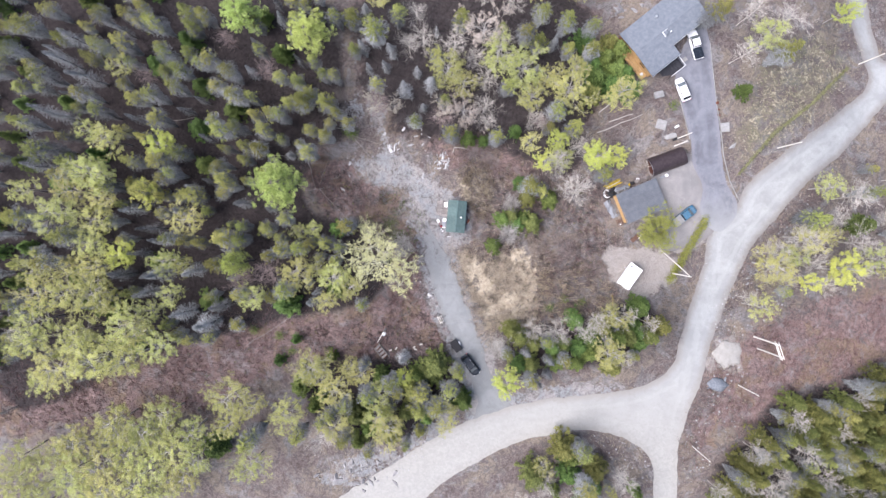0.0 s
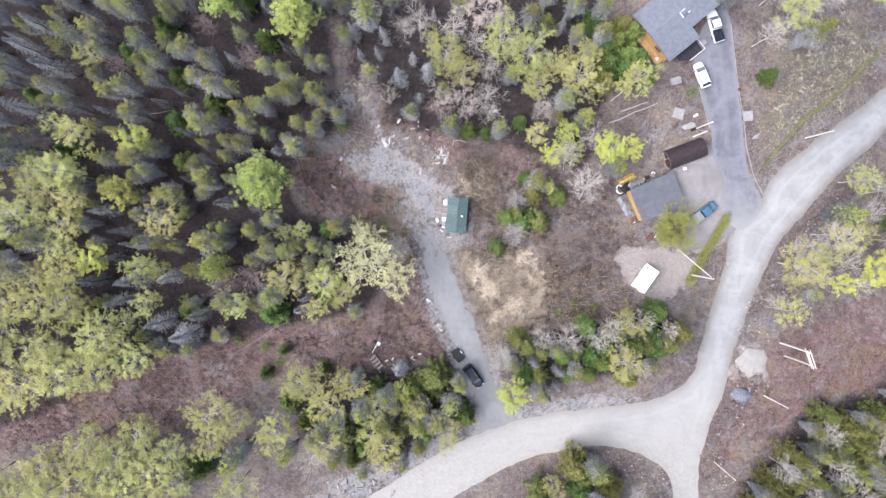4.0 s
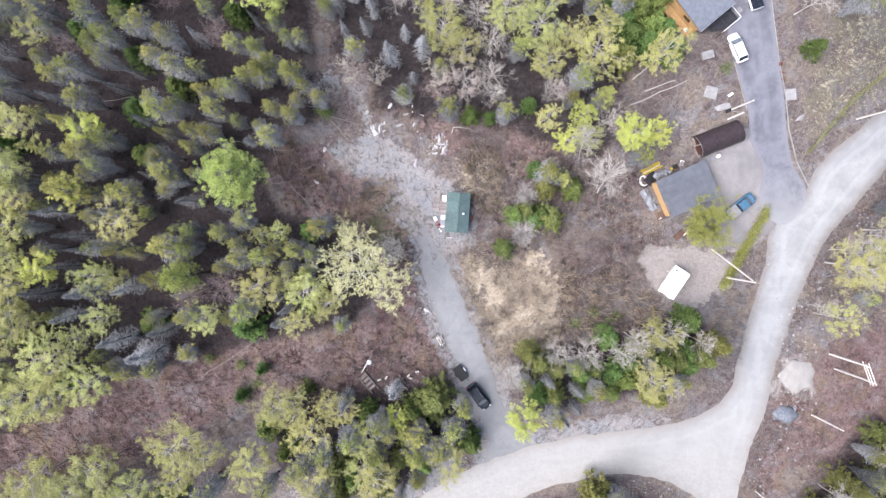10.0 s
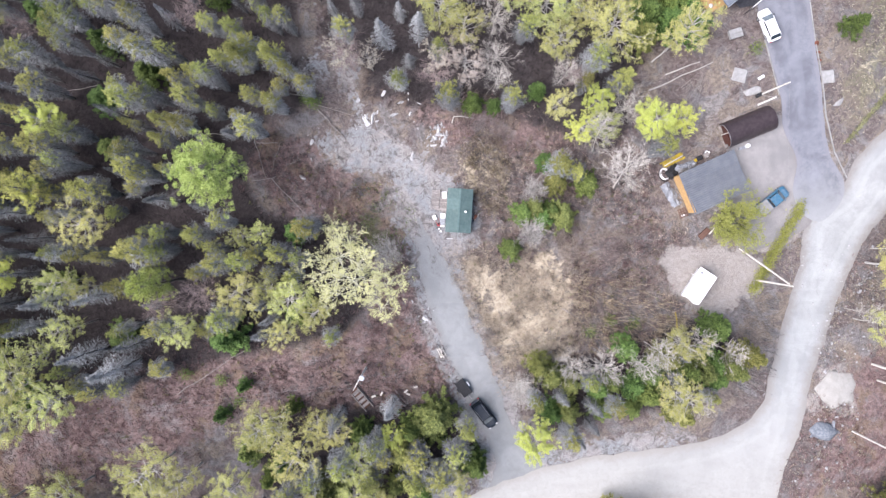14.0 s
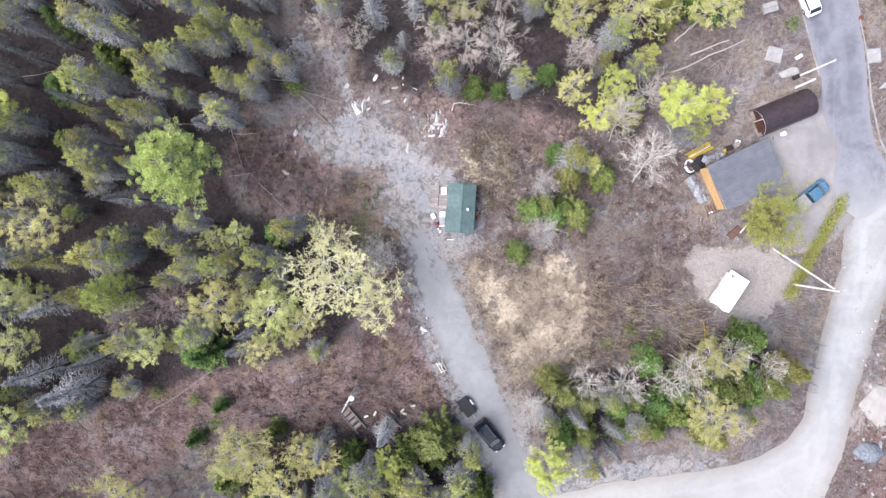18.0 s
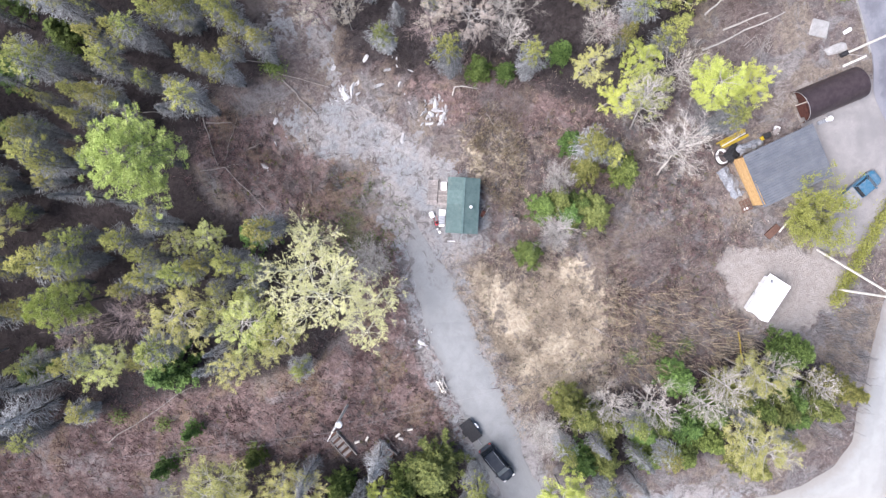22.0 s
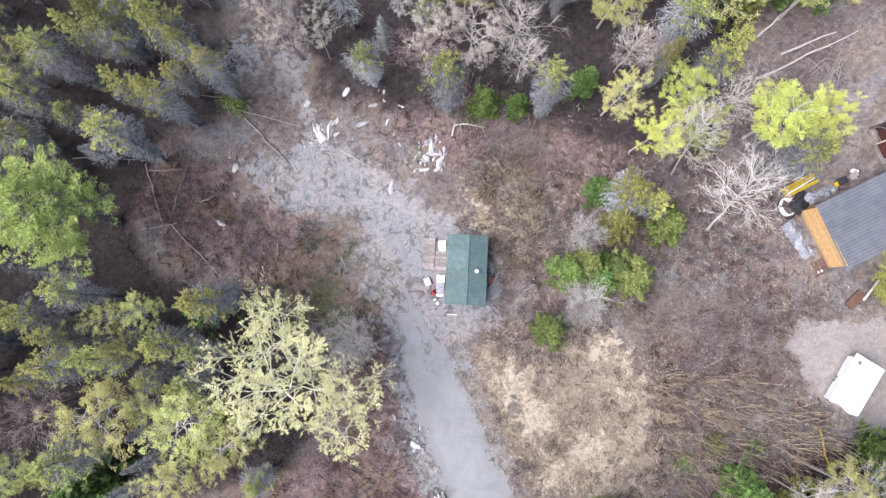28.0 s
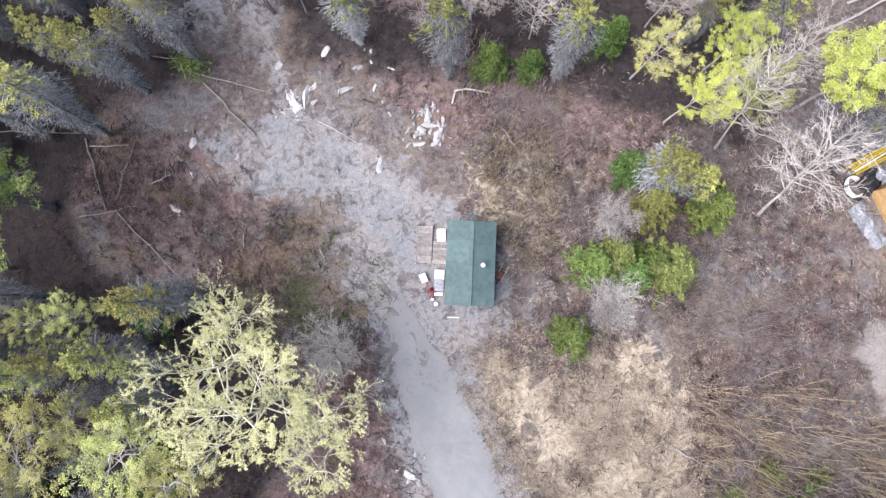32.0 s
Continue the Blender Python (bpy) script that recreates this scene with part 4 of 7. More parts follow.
SNAGS_B = [(-28.2, 35.5, 12.8, 1.4), (-15.4, 33.9, 13, 1.7), (-27.3, 31.5, 12.4, 1.1), (-36.5, 29.4, 12.9, 1.5), (-38.1, 4.9, 13.5, 2), (-33.2, 3.9, 12.3, 1.7), (-24.4, -11.9, 12.2, 1.4), (-25.3, -13.9, 12.7, 1.7), (-42.4, -14.4, 12.6, 2.3), (-44.4, -17.6, 15.5, 3.4), (-15.4, -25.1, 12.9, 2.3), (-36.6, -38.1, 14.7, 2.3), (-10.2, 33.4, 13.2, 2), (-14.5, 30.3, 10.8, 1.2), (-3, 27, 14.7, 2.3), (-7.5, 25.9, 15.7, 2.5), (-8.1, -24, 13.4, 2.3), (20.2, 34.7, 11.5, 1.7), (15.1, -23.2, 11.5, 1.7), (19.2, -24.7, 11.8, 1.7)]
SNAGS = SNAGS_A + SNAGS_B
ASPENS_A = [(-79, 7.4, 11.1, 2.5), (-76.8, -8.3, 11.1, 2.5), (-75.1, -11.8, 14.3, 3.1), (-76.5, -20.8, 14.1, 3.1), (-79, -41.8, 12.8, 3.1), (-76.3, -44.3, 11.2, 2.3), (-80.2, -46, 12.8, 3.1), (-61, 30.8, 10.1, 2.1), (-66.7, 18.5, 11.2, 1.9), (-62.2, 16.5, 13.7, 2.8), (-65.7, 10.9, 14, 3.1), (-64, 9.6, 14.4, 3.2), (-69.6, 7.3, 12.5, 3.1), (-63.7, 5.3, 12.7, 2.5), (-71.7, 3.2, 14.8, 3.7), (-48.4, 1.6, 12.2, 2.9), (-64.9, 1.6, 12.7, 3), (-66.2, -2.5, 12.1, 3.1), (-51.8, -5.6, 13, 2.5), (-49.1, -6.7, 11.7, 1.9), (-65, -6.7, 12.7, 2.5), (-70.5, -6.8, 10.6, 2.5), (-66.5, -9.9, 11.5, 2.5), (-69.5, -11.7, 15.3, 3.7)]
ASPENS_B = [(-64.4, -11.7, 15.4, 3.7), (-51, -11.9, 12.2, 2.2), (-63, -13.1, 10.6, 2.5), (-54.3, -15.1, 11, 1.9), (-75, -16.9, 13.2, 3.1), (-59, -17.7, 14.3, 3.7), (-67.8, -18.9, 12.9, 3.1), (-56.3, -19.4, 13.2, 2.7), (-67.7, -20.5, 13.2, 3.7), (-52.4, -21.8, 14.4, 3.1), (-64.4, -23.6, 16.2, 4), (-58.2, -23.7, 15.4, 3.7), (-71.1, -25.8, 14.9, 3.7), (-74.5, -28.4, 12.1, 2.5), (-51.7, -34.3, 13.7, 3.1), (-60.9, -35.5, 15.2, 3.7), (-55.3, -37.3, 13.9, 3.5), (-47.4, -37.6, 12.8, 2.9), (-68.2, -39.7, 12.9, 3.7), (-50.8, -40.9, 12.2, 2.9), (-71.6, -40.9, 12.2, 2.5), (-58.9, -41.2, 12.7, 3.5), (-46.1, -41.8, 13.3, 2.7), (-63.3, -43.4, 14.6, 3.4)]
ASPENS_C = [(-54.9, -44.1, 11.9, 3.1), (-68.3, -44.3, 15.2, 3.4), (-48.8, -46.2, 11.9, 2.9), (-58.1, -47.4, 12.2, 3.1), (-73.8, -48.3, 12.1, 2.2), (-63.3, -48.4, 12.4, 3.1), (-24.6, 0.1, 11, 1.6), (-27.3, -0.4, 10.5, 1.6), (-28, -7.7, 12.7, 3.1), (-24.1, -7.8, 11.1, 1.7), (-20.8, -8.8, 12.6, 3.1), (-17.7, -10.9, 11.5, 2.5), (-36.6, -13, 11.1, 2.5), (-22.5, -13, 11, 1.9), (-24.8, -25.6, 13.2, 3.1), (-17.6, -25.6, 11, 1.9), (-20.5, -29.1, 13.5, 2.7), (-40, -31.2, 13.4, 3.5), (-36.1, -32.8, 11.7, 2.5), (-29.4, -34.1, 12.2, 3.1), (-40.5, -36.3, 11.5, 2.9), (-36.1, -43.8, 12.9, 3.1), (9.1, 31.4, 15.3, 3.4), (13.8, 29.6, 14.4, 3.7)]
ASPENS_D = [(0, 29.2, 13.9, 3.5), (3.1, 27, 11.7, 2.5), (-12.4, -30.6, 11.3, 2.3), (-10.7, -36.8, 13.7, 3.1), (23.8, 29.5, 11.7, 2.5), (18.7, 27.5, 11.6, 2.3), (22.7, 25.3, 12.8, 3.7), (15.5, 24.8, 12.5, 2.7), (31.8, 24.2, 14.1, 3.1), (15.3, 16.4, 9.6, 1.9), (31.2, -16, 11.3, 2.5), (30.2, -23.4, 13.5, 3), (18.2, -44.6, 9.6, 1.9), (57.9, 34.5, 12, 3.1), (71, 7.8, 12, 2.5), (67.2, -2.5, 12.9, 3.1), (64.4, -5.1, 12.4, 2.2), (60.7, -6.6, 13.9, 3.7), (58.2, -14.5, 11.4, 2.3), (80.7, -5.7, 10.8, 2.5)]
ASPENS = ASPENS_A + ASPENS_B + ASPENS_C + ASPENS_D
POPLAR = [(-11.4, -6.3, 14.6, 4.9), (-14.0, -3.4, 14.2, 4.0), (-7.7, -7.2, 11.2, 2.7), (-14.2, -0.5, 10.2, 2.5), (-8.6, -10.4, 11.6, 2.6)]
LIMES = [(-52.8, 16, 11.6, 2.4), (-56.2, 6.4, 10.5, 2.2), (-61.1, -4.6, 11.2, 2.4), (-8, -27.7, 9.5, 1.6), (11.3, -28.5, 10.9, 2.4), (21, 16.8, 10.3, 1.8), (31.7, 13.6, 10.3, 1.8), (28.2, 13.5, 11.7, 2.8), (17.7, 12.8, 12.6, 1.7), (72.6, 39.6, 11.4, 1.8), (73.4, -7.7, 12.9, 3), (68, -9.9, 11.2, 1.8)]
BARES_A = [(-79.1, -19.2, 10.7, 2.2), (-23.3, -38.8, 12, 2.7), (-5.7, 40.3, 9, 2), (-4.3, 35.6, 10, 2.8), (-7.1, 34.5, 10.5, 2), (1.6, 34.2, 11.6, 2.7), (5.8, 31.9, 10.3, 2.2), (7.4, 27.9, 9.6, 2.6), (9.4, -21.3, 10.3, 2), (16.8, 20.5, 10.3, 2.2), (21.5, 10.5, 14.4, 2.6, 11, 138), (24.4, 5.2, 14.6, 3.3, 15, 106), (33.9, -16.2, 9.4, 1.9), (28, -17, 11.4, 2.4), (38, -17.7, 9.2, 1.7), (20.8, -19.1, 10.8, 2.8), (26, -19.1, 10.7, 2.2), (33, -46.9, 10.8, 2.8), (55.2, 38.7, 11, 2.8), (61.1, 37.6, 11.4, 3.3), (54, 31.6, 11.9, 2.7), (66.5, -1.5, 11.9, 3.3)]
BARES_B = [(61.4, -4.6, 12.2, 2.7), (57.2, -13.1, 8.9, 1.7), (75.8, 5.8, 11.4, 3.3), (77.4, -2.5, 11, 2.8)]
BARES = BARES_A + BARES_B
ROSES = [(-56.1, 28.9, 9.9, 1.7), (-40.7, 35.6, 10.2, 1.9), (-33.4, 29.8, 10.6, 2), (-33.7, -7.8, 10.2, 2.5), (-38.2, -9.3, 11.6, 2.5), (-12.3, 23.3, 12.5, 2.5), (-0.5, 21.1, 9.4, 2.1), (18, 20.1, 9.3, 1.7)]
TANS = [(-13.5, 23.7, 10.5, 2.0), (-9.8, 23.0, 10.0, 1.7), (-0.6, 22.9, 11.0, 1.9), (7.2, 37, 13, 4), (3.1, 21.8, 12.5, 2.9)]
PINES = [(-37.5, 39.4, 14.7, 4.7), (-24.7, 35.7, 15.6, 5.2), (-30.1, 8.4, 17.6, 6.1), (-38.3, -6.3, 16.5, 3.3)]
FIRS_A = [(-30.8, -14.8, 8.1, 2.6), (-29.1, -21.5, 4.8, 1), (-22.1, -24.7, 5, 1.2), (-32.3, -25.3, 5.1, 1.1), (-44.1, -41.9, 8.1, 2.9), (13.5, 18.9, 5.7, 1.4), (4.4, 17.3, 5.6, 1.5), (7.1, 17, 5.2, 1.2), (11.1, 1.8, 5.6, 1.6), (13.8, 1.0, 5.2, 1.7), (15.1, 2.2, 5.6, 1.5), (14.2, 8.9, 5.6, 1.5), (9.1, -3.0, 4.3, 1.6), (13.9, -26.1, 6.4, 1.8), (26.6, 36.1, 7.2, 2.4), (32.6, 34, 7, 2.6), (30.1, 32.2, 7.5, 2.4), (27.7, 31.5, 6.5, 2.4), (32, 29.9, 7.8, 2.6), (33.8, 29.1, 7, 2.4), (28.9, 28.7, 7, 2.6), (31.5, 27, 7, 2.6), (35.2, 26.8, 6.4, 2.1)]
FIRS_B = [(20, 5.7, 5.0, 1.9), (37.3, -14.8, 7.7, 2.4), (24.6, -17.5, 6.1, 2.1), (36.4, -19.6, 6.9, 2.1), (27.6, -20.6, 7.6, 2.4), (33, -20.6, 7.3, 2.4), (22.6, -22.1, 5.5, 1.8), (20.3, -22.9, 6.6, 1.8), (23.6, -47.5, 7, 2.4), (55.9, 26.2, 5.3, 1.6), (80.1, 0.6, 7.4, 2.4)]
FIRS = FIRS_A + FIRS_B
OLIVES = [(-17.3, -35.3, 9.7, 2.8), (15.5, 6.2, 6.6, 1.7), (12.6, 2.7, 6.2, 1.5), (12.2, -19.5, 8, 1.8), (-2.1, -25.7, 8.7, 3.3), (-6.5, -30.1, 8.3, 2.7), (30.9, 35.1, 7.9, 2.2), (27.9, 25.8, 8.8, 2.2), (16.6, 1.3, 7.0, 2.3), (34.7, -20.4, 9, 2.4), (16.5, -21.7, 7.2, 2.1), (16, -25.9, 7.5, 2.1), (22.2, -41.5, 9.3, 3), (28.2, -46.1, 8.3, 2.5), (16.5, -47.1, 8.5, 3.1)]


# ---- undergrowth trees that fill the woods ----
TAKEN = [(x, y) for rows in (SPRUCES, SNAGS, ASPENS, POPLAR, LIMES, BARES, ROSES, TANS, PINES, FIRS, OLIVES) for x, y, *_ in rows]
HOUSE_SPOT = [(31, 37), (38.5, 26.5), (52, 39), (44, 48)]
TUBE_SPOT = [(31.6, -12.5), (33.8, -12.5), (33.9, -16.8), (31.6, -16.8)]
KEEP_OFF = [ROAD, TRACK, DRIVE, APRON, PAD, GRAVEL, HOUSE_SPOT, TUBE_SPOT]


def fill(outline, gap, count, kinds, seed):
    """Strews trees through a wood, none nearer to another than the gap."""
    dice = random.Random(seed)
    xs, ys = [p[0] for p in outline], [p[1] for p in outline]
    for _ in range(count):
        x, y = dice.uniform(min(xs), max(xs)), dice.uniform(min(ys), max(ys))
        at = np.array([x]), np.array([y])
        if depth_at(*at, outline)[0] < 0.5 or any(depth_at(*at, o)[0] > -1.5 for o in KEEP_OFF):
            continue
        if any((x - a) ** 2 + (y - b) ** 2 < gap * gap for a, b in TAKEN):
            continue
        if seed < 3 and noise.noise(Vector((x * 0.085, y * 0.085, seed))) > 0.2:
            continue
        rows, h0, h1, r0, r1 = dice.choice(kinds)
        TAKEN.append((x, y))
        rows.append((round(x, 1), round(y, 1), dice.uniform(h0, h1), dice.uniform(r0, r1)))


S_FILL, D_FILL, F_FILL = (SPRUCES, 7, 12.5, 1.2, 1.9), (SNAGS, 7, 11, 1.1, 1.8), (FIRS, 4, 9, 1.3, 2.2)
A_FILL, L_FILL, B_FILL = (ASPENS, 8, 12, 2.2, 3.2), (LIMES, 6, 10, 1.5, 2.4), (BARES, 8, 11, 1.6, 2.6)
O_FILL = (OLIVES, 8, 12, 1.7, 2.5)
fill(WOODS_A, 2.5, 2000, [S_FILL, S_FILL, S_FILL, D_FILL, F_FILL], 1)
fill(WOODS_B, 2.9, 500, [S_FILL, F_FILL, D_FILL, A_FILL, B_FILL], 2)
fill(WOODS_C, 2.1, 1400, [O_FILL, O_FILL, O_FILL, O_FILL, (SPRUCES, 9, 13, 1.6, 2.2), (SPRUCES, 7, 11, 1.5, 2.1), B_FILL], 3)
fill(COPSE, 2.9, 500, [A_FILL, A_FILL, A_FILL, D_FILL], 4)
fill(SOUTH_ROW, 2.4, 500, [S_FILL, O_FILL, F_FILL, A_FILL], 5)
fill(EAST_CLUMP, 2.1, 700, [F_FILL, F_FILL, O_FILL, B_FILL, D_FILL, S_FILL], 6)
fill(EAST_ROW, 3.3, 250, [(ASPENS, 8, 12, 1.4, 2.0), B_FILL, B_FILL, S_FILL], 7)
fill(CORNER, 2.6, 400, [S_FILL, F_FILL, B_FILL], 8)


plant([spruce_form(13, 1.5, low, SPRUCE, "narrow spruce with olive green top and grey lower branches", "spruce_tree", "spruce tree") for low in (0.46, 0.52, 0.56, 0.6, 0.65, 0.7, 0.74)], SPRUCES, 13, 1.75)
plant([spruce_form(12, 1.4, 0.93, GREYTWIG, "dead grey spruce with bare drooping branches", "dead_spruce_tree", "dead tree", skirt_n=850) for _ in range(5)], SNAGS, 12, 1.7)
plant([spruce_form(6.5, 1.7, 0.08, FIR, "bushy young fir with deep green needles", "fir_tree", "fir tree", skirt_n=0, size=0.15) for _ in range(4)], FIRS, 6.5, 1.7)
plant([spruce_form(9, 2.2, 0.12, OLIVE, "broad bushy fir with olive green needles", "olive_fir_tree", "fir tree", skirt_n=60, size=0.15, step=0.0062) for _ in range(4)], OLIVES, 9, 2.2)
plant([pine_form(16, 4.2, "broad white pine with bright green plumes") for _ in range(2)], PINES, 16, 4.2)
plant([broadleaf_form(12, 2.5, ASPEN, PALEBARK, 28, 0.045, "aspen_tree", "aspen coming into pale yellow-green leaf", "aspen tree", limbs_n=24, twigs=4, loose=0.2, shoots=5) for _ in range(6)], ASPENS, 12, 2.5)
plant([broadleaf_form(14, 4.0, POPLAR_LEAF, CREAMBARK, 46, 0.036, "poplar_tree", "wide ragged poplar in pale young leaf", "poplar tree", stems, 0.3, limbs, 5, 0.09, 8, 0.15) for stems, limbs in ((2, 11), (1, 17), (1, 14))], POPLAR, 14, 4.0)
plant([broadleaf_form(11, 2.2, LIME, PALEBARK, 50, 0.046, "birch_tree", "birch with fresh lime yellow leaves", "birch tree", fork=0.45, limbs_n=24, twigs=4, loose=0.2, shoots=5) for _ in range(4)], LIMES, 11, 2.2)
plant([broadleaf_form(10, 2.5, TAN, BONEBARK, 0, 0.1, "bare_tree", "leafless pale tree with spreading branches", "bare tree", limbs_n=26, twigs=8, shoots=8) for _ in range(5)], BARES, 10, 2.5)
plant([broadleaf_form(10, 2.2, TAN, ROSEBARK, 0, 0.1, "bare_maple_tree", "leafless rosy-brown tree with dense twigs", "bare tree", 3, limbs_n=16, twigs=6) for _ in range(3)], ROSES, 10, 2.2)
plant([broadleaf_form(12, 3, TAN, PALEBARK, 50, 0.036, "budding_tree", "tree covered in tan catkins and buds", "budding tree", limbs_n=18) for _ in range(2)], TANS, 12, 3)
plant([broadleaf_form(4.5, 2.0, TAN, PALEBARK, 0, 0.1, "twiggy_bush", "leafless dome-shaped bush of fine grey twigs", "bush", 3, 0.12, 20, 9, 0.1, 9) for _ in range(2)], [(12.5, -1.1, 4.6, 2.0), (13.0, 5.2, 4.4, 1.7), (9.9, -23.1, 3.8, 1.9), (-8.4, -3.5, 3.6, 2.4)], 4.5, 2.0)
plant([broadleaf_form(4.5, 3.0, WILLOW, BARK, 24, 0.06, "willow_bush", "round olive-yellow willow bush beside the garage", "willow bush", 4, 0.15, 14)], [(40.6, -0.3, 4.5, 3.6)], 4.5, 3.0)



# ---- paints and building materials ----
GREEN_ROOF = surface("green_roof_felt", (0.070, 0.114, 0.110), (0.100, 0.149, 0.142), 2.5, 0.75, bump=0.4, fine=60, vary=0.1, dirt=(0.129, 0.164, 0.154))
STEEL_ROOF = surface("blue_grey_steel", (0.107, 0.117, 0.134), (0.144, 0.152, 0.167), 1.2, 0.5, bump=0.1, vary=0.06, dirt=(0.154, 0.159, 0.160))
SHINGLE = surface("grey_shingle", (0.142, 0.159, 0.184), (0.191, 0.209, 0.233), 1.5, 0.85, bump=0.5, fine=30, vary=0.05)
CEDAR = surface("orange_cedar", (0.415, 0.259, 0.109), (0.568, 0.374, 0.178), 3, 0.6, bump=0.3, fine=20, vary=0.1)
GREYBOARD = surface("weathered_board", (0.230, 0.204, 0.188), (0.357, 0.331, 0.315), 4, 0.9, bump=0.5, fine=25, vary=0.2)
BROWNBOARD = surface("brown_board", (0.102, 0.054, 0.041), (0.163, 0.095, 0.068), 4, 0.8, vary=0.15)
WHITE = surface("white_paint", (0.74, 0.74, 0.73), (0.82, 0.82, 0.82), 3, 0.5, bump=0.05, vary=0.03)
SHEET_WHITE = surface("white_sheet", (0.80, 0.80, 0.80), (0.86, 0.86, 0.86), 2, 0.45, bump=0.05, vary=0.02)
TARP_BROWN = surface("brown_shelter_cover", (0.034, 0.024, 0.027), (0.058, 0.044, 0.046), 2, 0.42, bump=0.1, vary=0.02)
TARP_GREY = surface("grey_plastic_sheet", (0.15, 0.16, 0.177), (0.313, 0.326, 0.347), 5, 0.35, bump=0.5, fine=12)
RUST = surface("rusty_brown", (0.136, 0.048, 0.031), (0.218, 0.095, 0.061), 5, 0.85)
RED = surface("red_plastic", (0.34, 0.027, 0.041), (0.422, 0.054, 0.068), 5, 0.45)
YELLOW = surface("yellow_plastic", (0.422, 0.299, 0.014), (0.503, 0.374, 0.034), 5, 0.45)
DARK = surface("dark_rubber", (0.014, 0.014, 0.015), (0.034, 0.034, 0.037), 8, 0.8)
CONCRETE = surface("pale_concrete", (0.245, 0.241, 0.231), (0.34, 0.333, 0.323), 2.5, 0.9, bump=0.3, vary=0.08, dirt=(0.245, 0.231, 0.211))
ROCK = surface("pale_granite", (0.312, 0.308, 0.304), (0.515, 0.511, 0.507), 3.5, 0.9, bump=0.8, fine=14, vary=0.22, dirt=(0.125, 0.117, 0.113))
GREY_ROCK = surface("grey_granite", (0.184, 0.177, 0.177), (0.286, 0.279, 0.279), 2.5, 0.9, bump=0.8, fine=14, vary=0.2)
POLE_WOOD = surface("pale_pole_wood", (0.56, 0.52, 0.46), (0.70, 0.67, 0.61), 2, 0.8, bump=0.3, fine=20)
CABLE = surface("grey_cable", (0.252, 0.246, 0.240), (0.300, 0.300, 0.300), 3, 0.6, bump=0)
STEEL = surface("galvanised_steel", (0.5, 0.51, 0.52), (0.62, 0.63, 0.64), 6, 0.4, 0.7, bump=0.1)
DECK_DARK = surface("dark_stained_deck", (0.024, 0.024, 0.029), (0.048, 0.048, 0.054), 4, 0.7, bump=0.3, vary=0.2)
SLATE = surface("blue_grey_stone", (0.116, 0.129, 0.15), (0.245, 0.265, 0.286), 3, 0.9, bump=0.7, fine=12, vary=0.2)


def paint(name, a, coat=0.6, dusty=0.25):
    s = Shader(name, 0.35)
    s.b.inputs["Coat Weight"].default_value = coat
    s.b.inputs["Coat Roughness"].default_value = 0.08
    dust = s.span(s.noise(s.place(), 2.2, 5), 0.35, 0.75, 0, dusty)
    return s.done(s.mix(dust, a, (0.42, 0.39, 0.36)))


def glass(name):
    s = Shader(name, 0.06)
    s.b.inputs["Specular IOR Level"].default_value = 0.8
    return s.done(s.mix(s.span(s.noise(s.place(), 3, 3), 0.4, 0.7, 0, 0.3), (0.012, 0.015, 0.02), (0.05, 0.055, 0.06)))


CAR_WHITE, CAR_BLACK, CAR_BLUE = paint("white_car_paint", (0.80, 0.80, 0.80)), paint("black_car_paint", (0.009, 0.014, 0.021), 0.5, 0.04), paint("blue_truck_paint", (0.03, 0.115, 0.19))
CAR_GLASS = glass("tinted_glass")
# windscreen glass with its pale reflection and haze mixed into the base colour
SCREEN = surface("windscreen_glass_reflection", (0.10, 0.12, 0.13), (0.16, 0.18, 0.19), 2, 0.12, bump=0, spec=0.8)
LENS = paint("lamp_lens", (0.75, 0.75, 0.72))
TAIL = paint("tail_lamp", (0.4, 0.02, 0.02))


def at(x, y, turn=0.0, lift=0.0):
    """A pose on the ground."""
    return pose(x, y, ground_z(x, y) + lift, 0, 0, turn)


def box(lo, hi, c=0.02):
    return Geo().block(lo, hi, c)


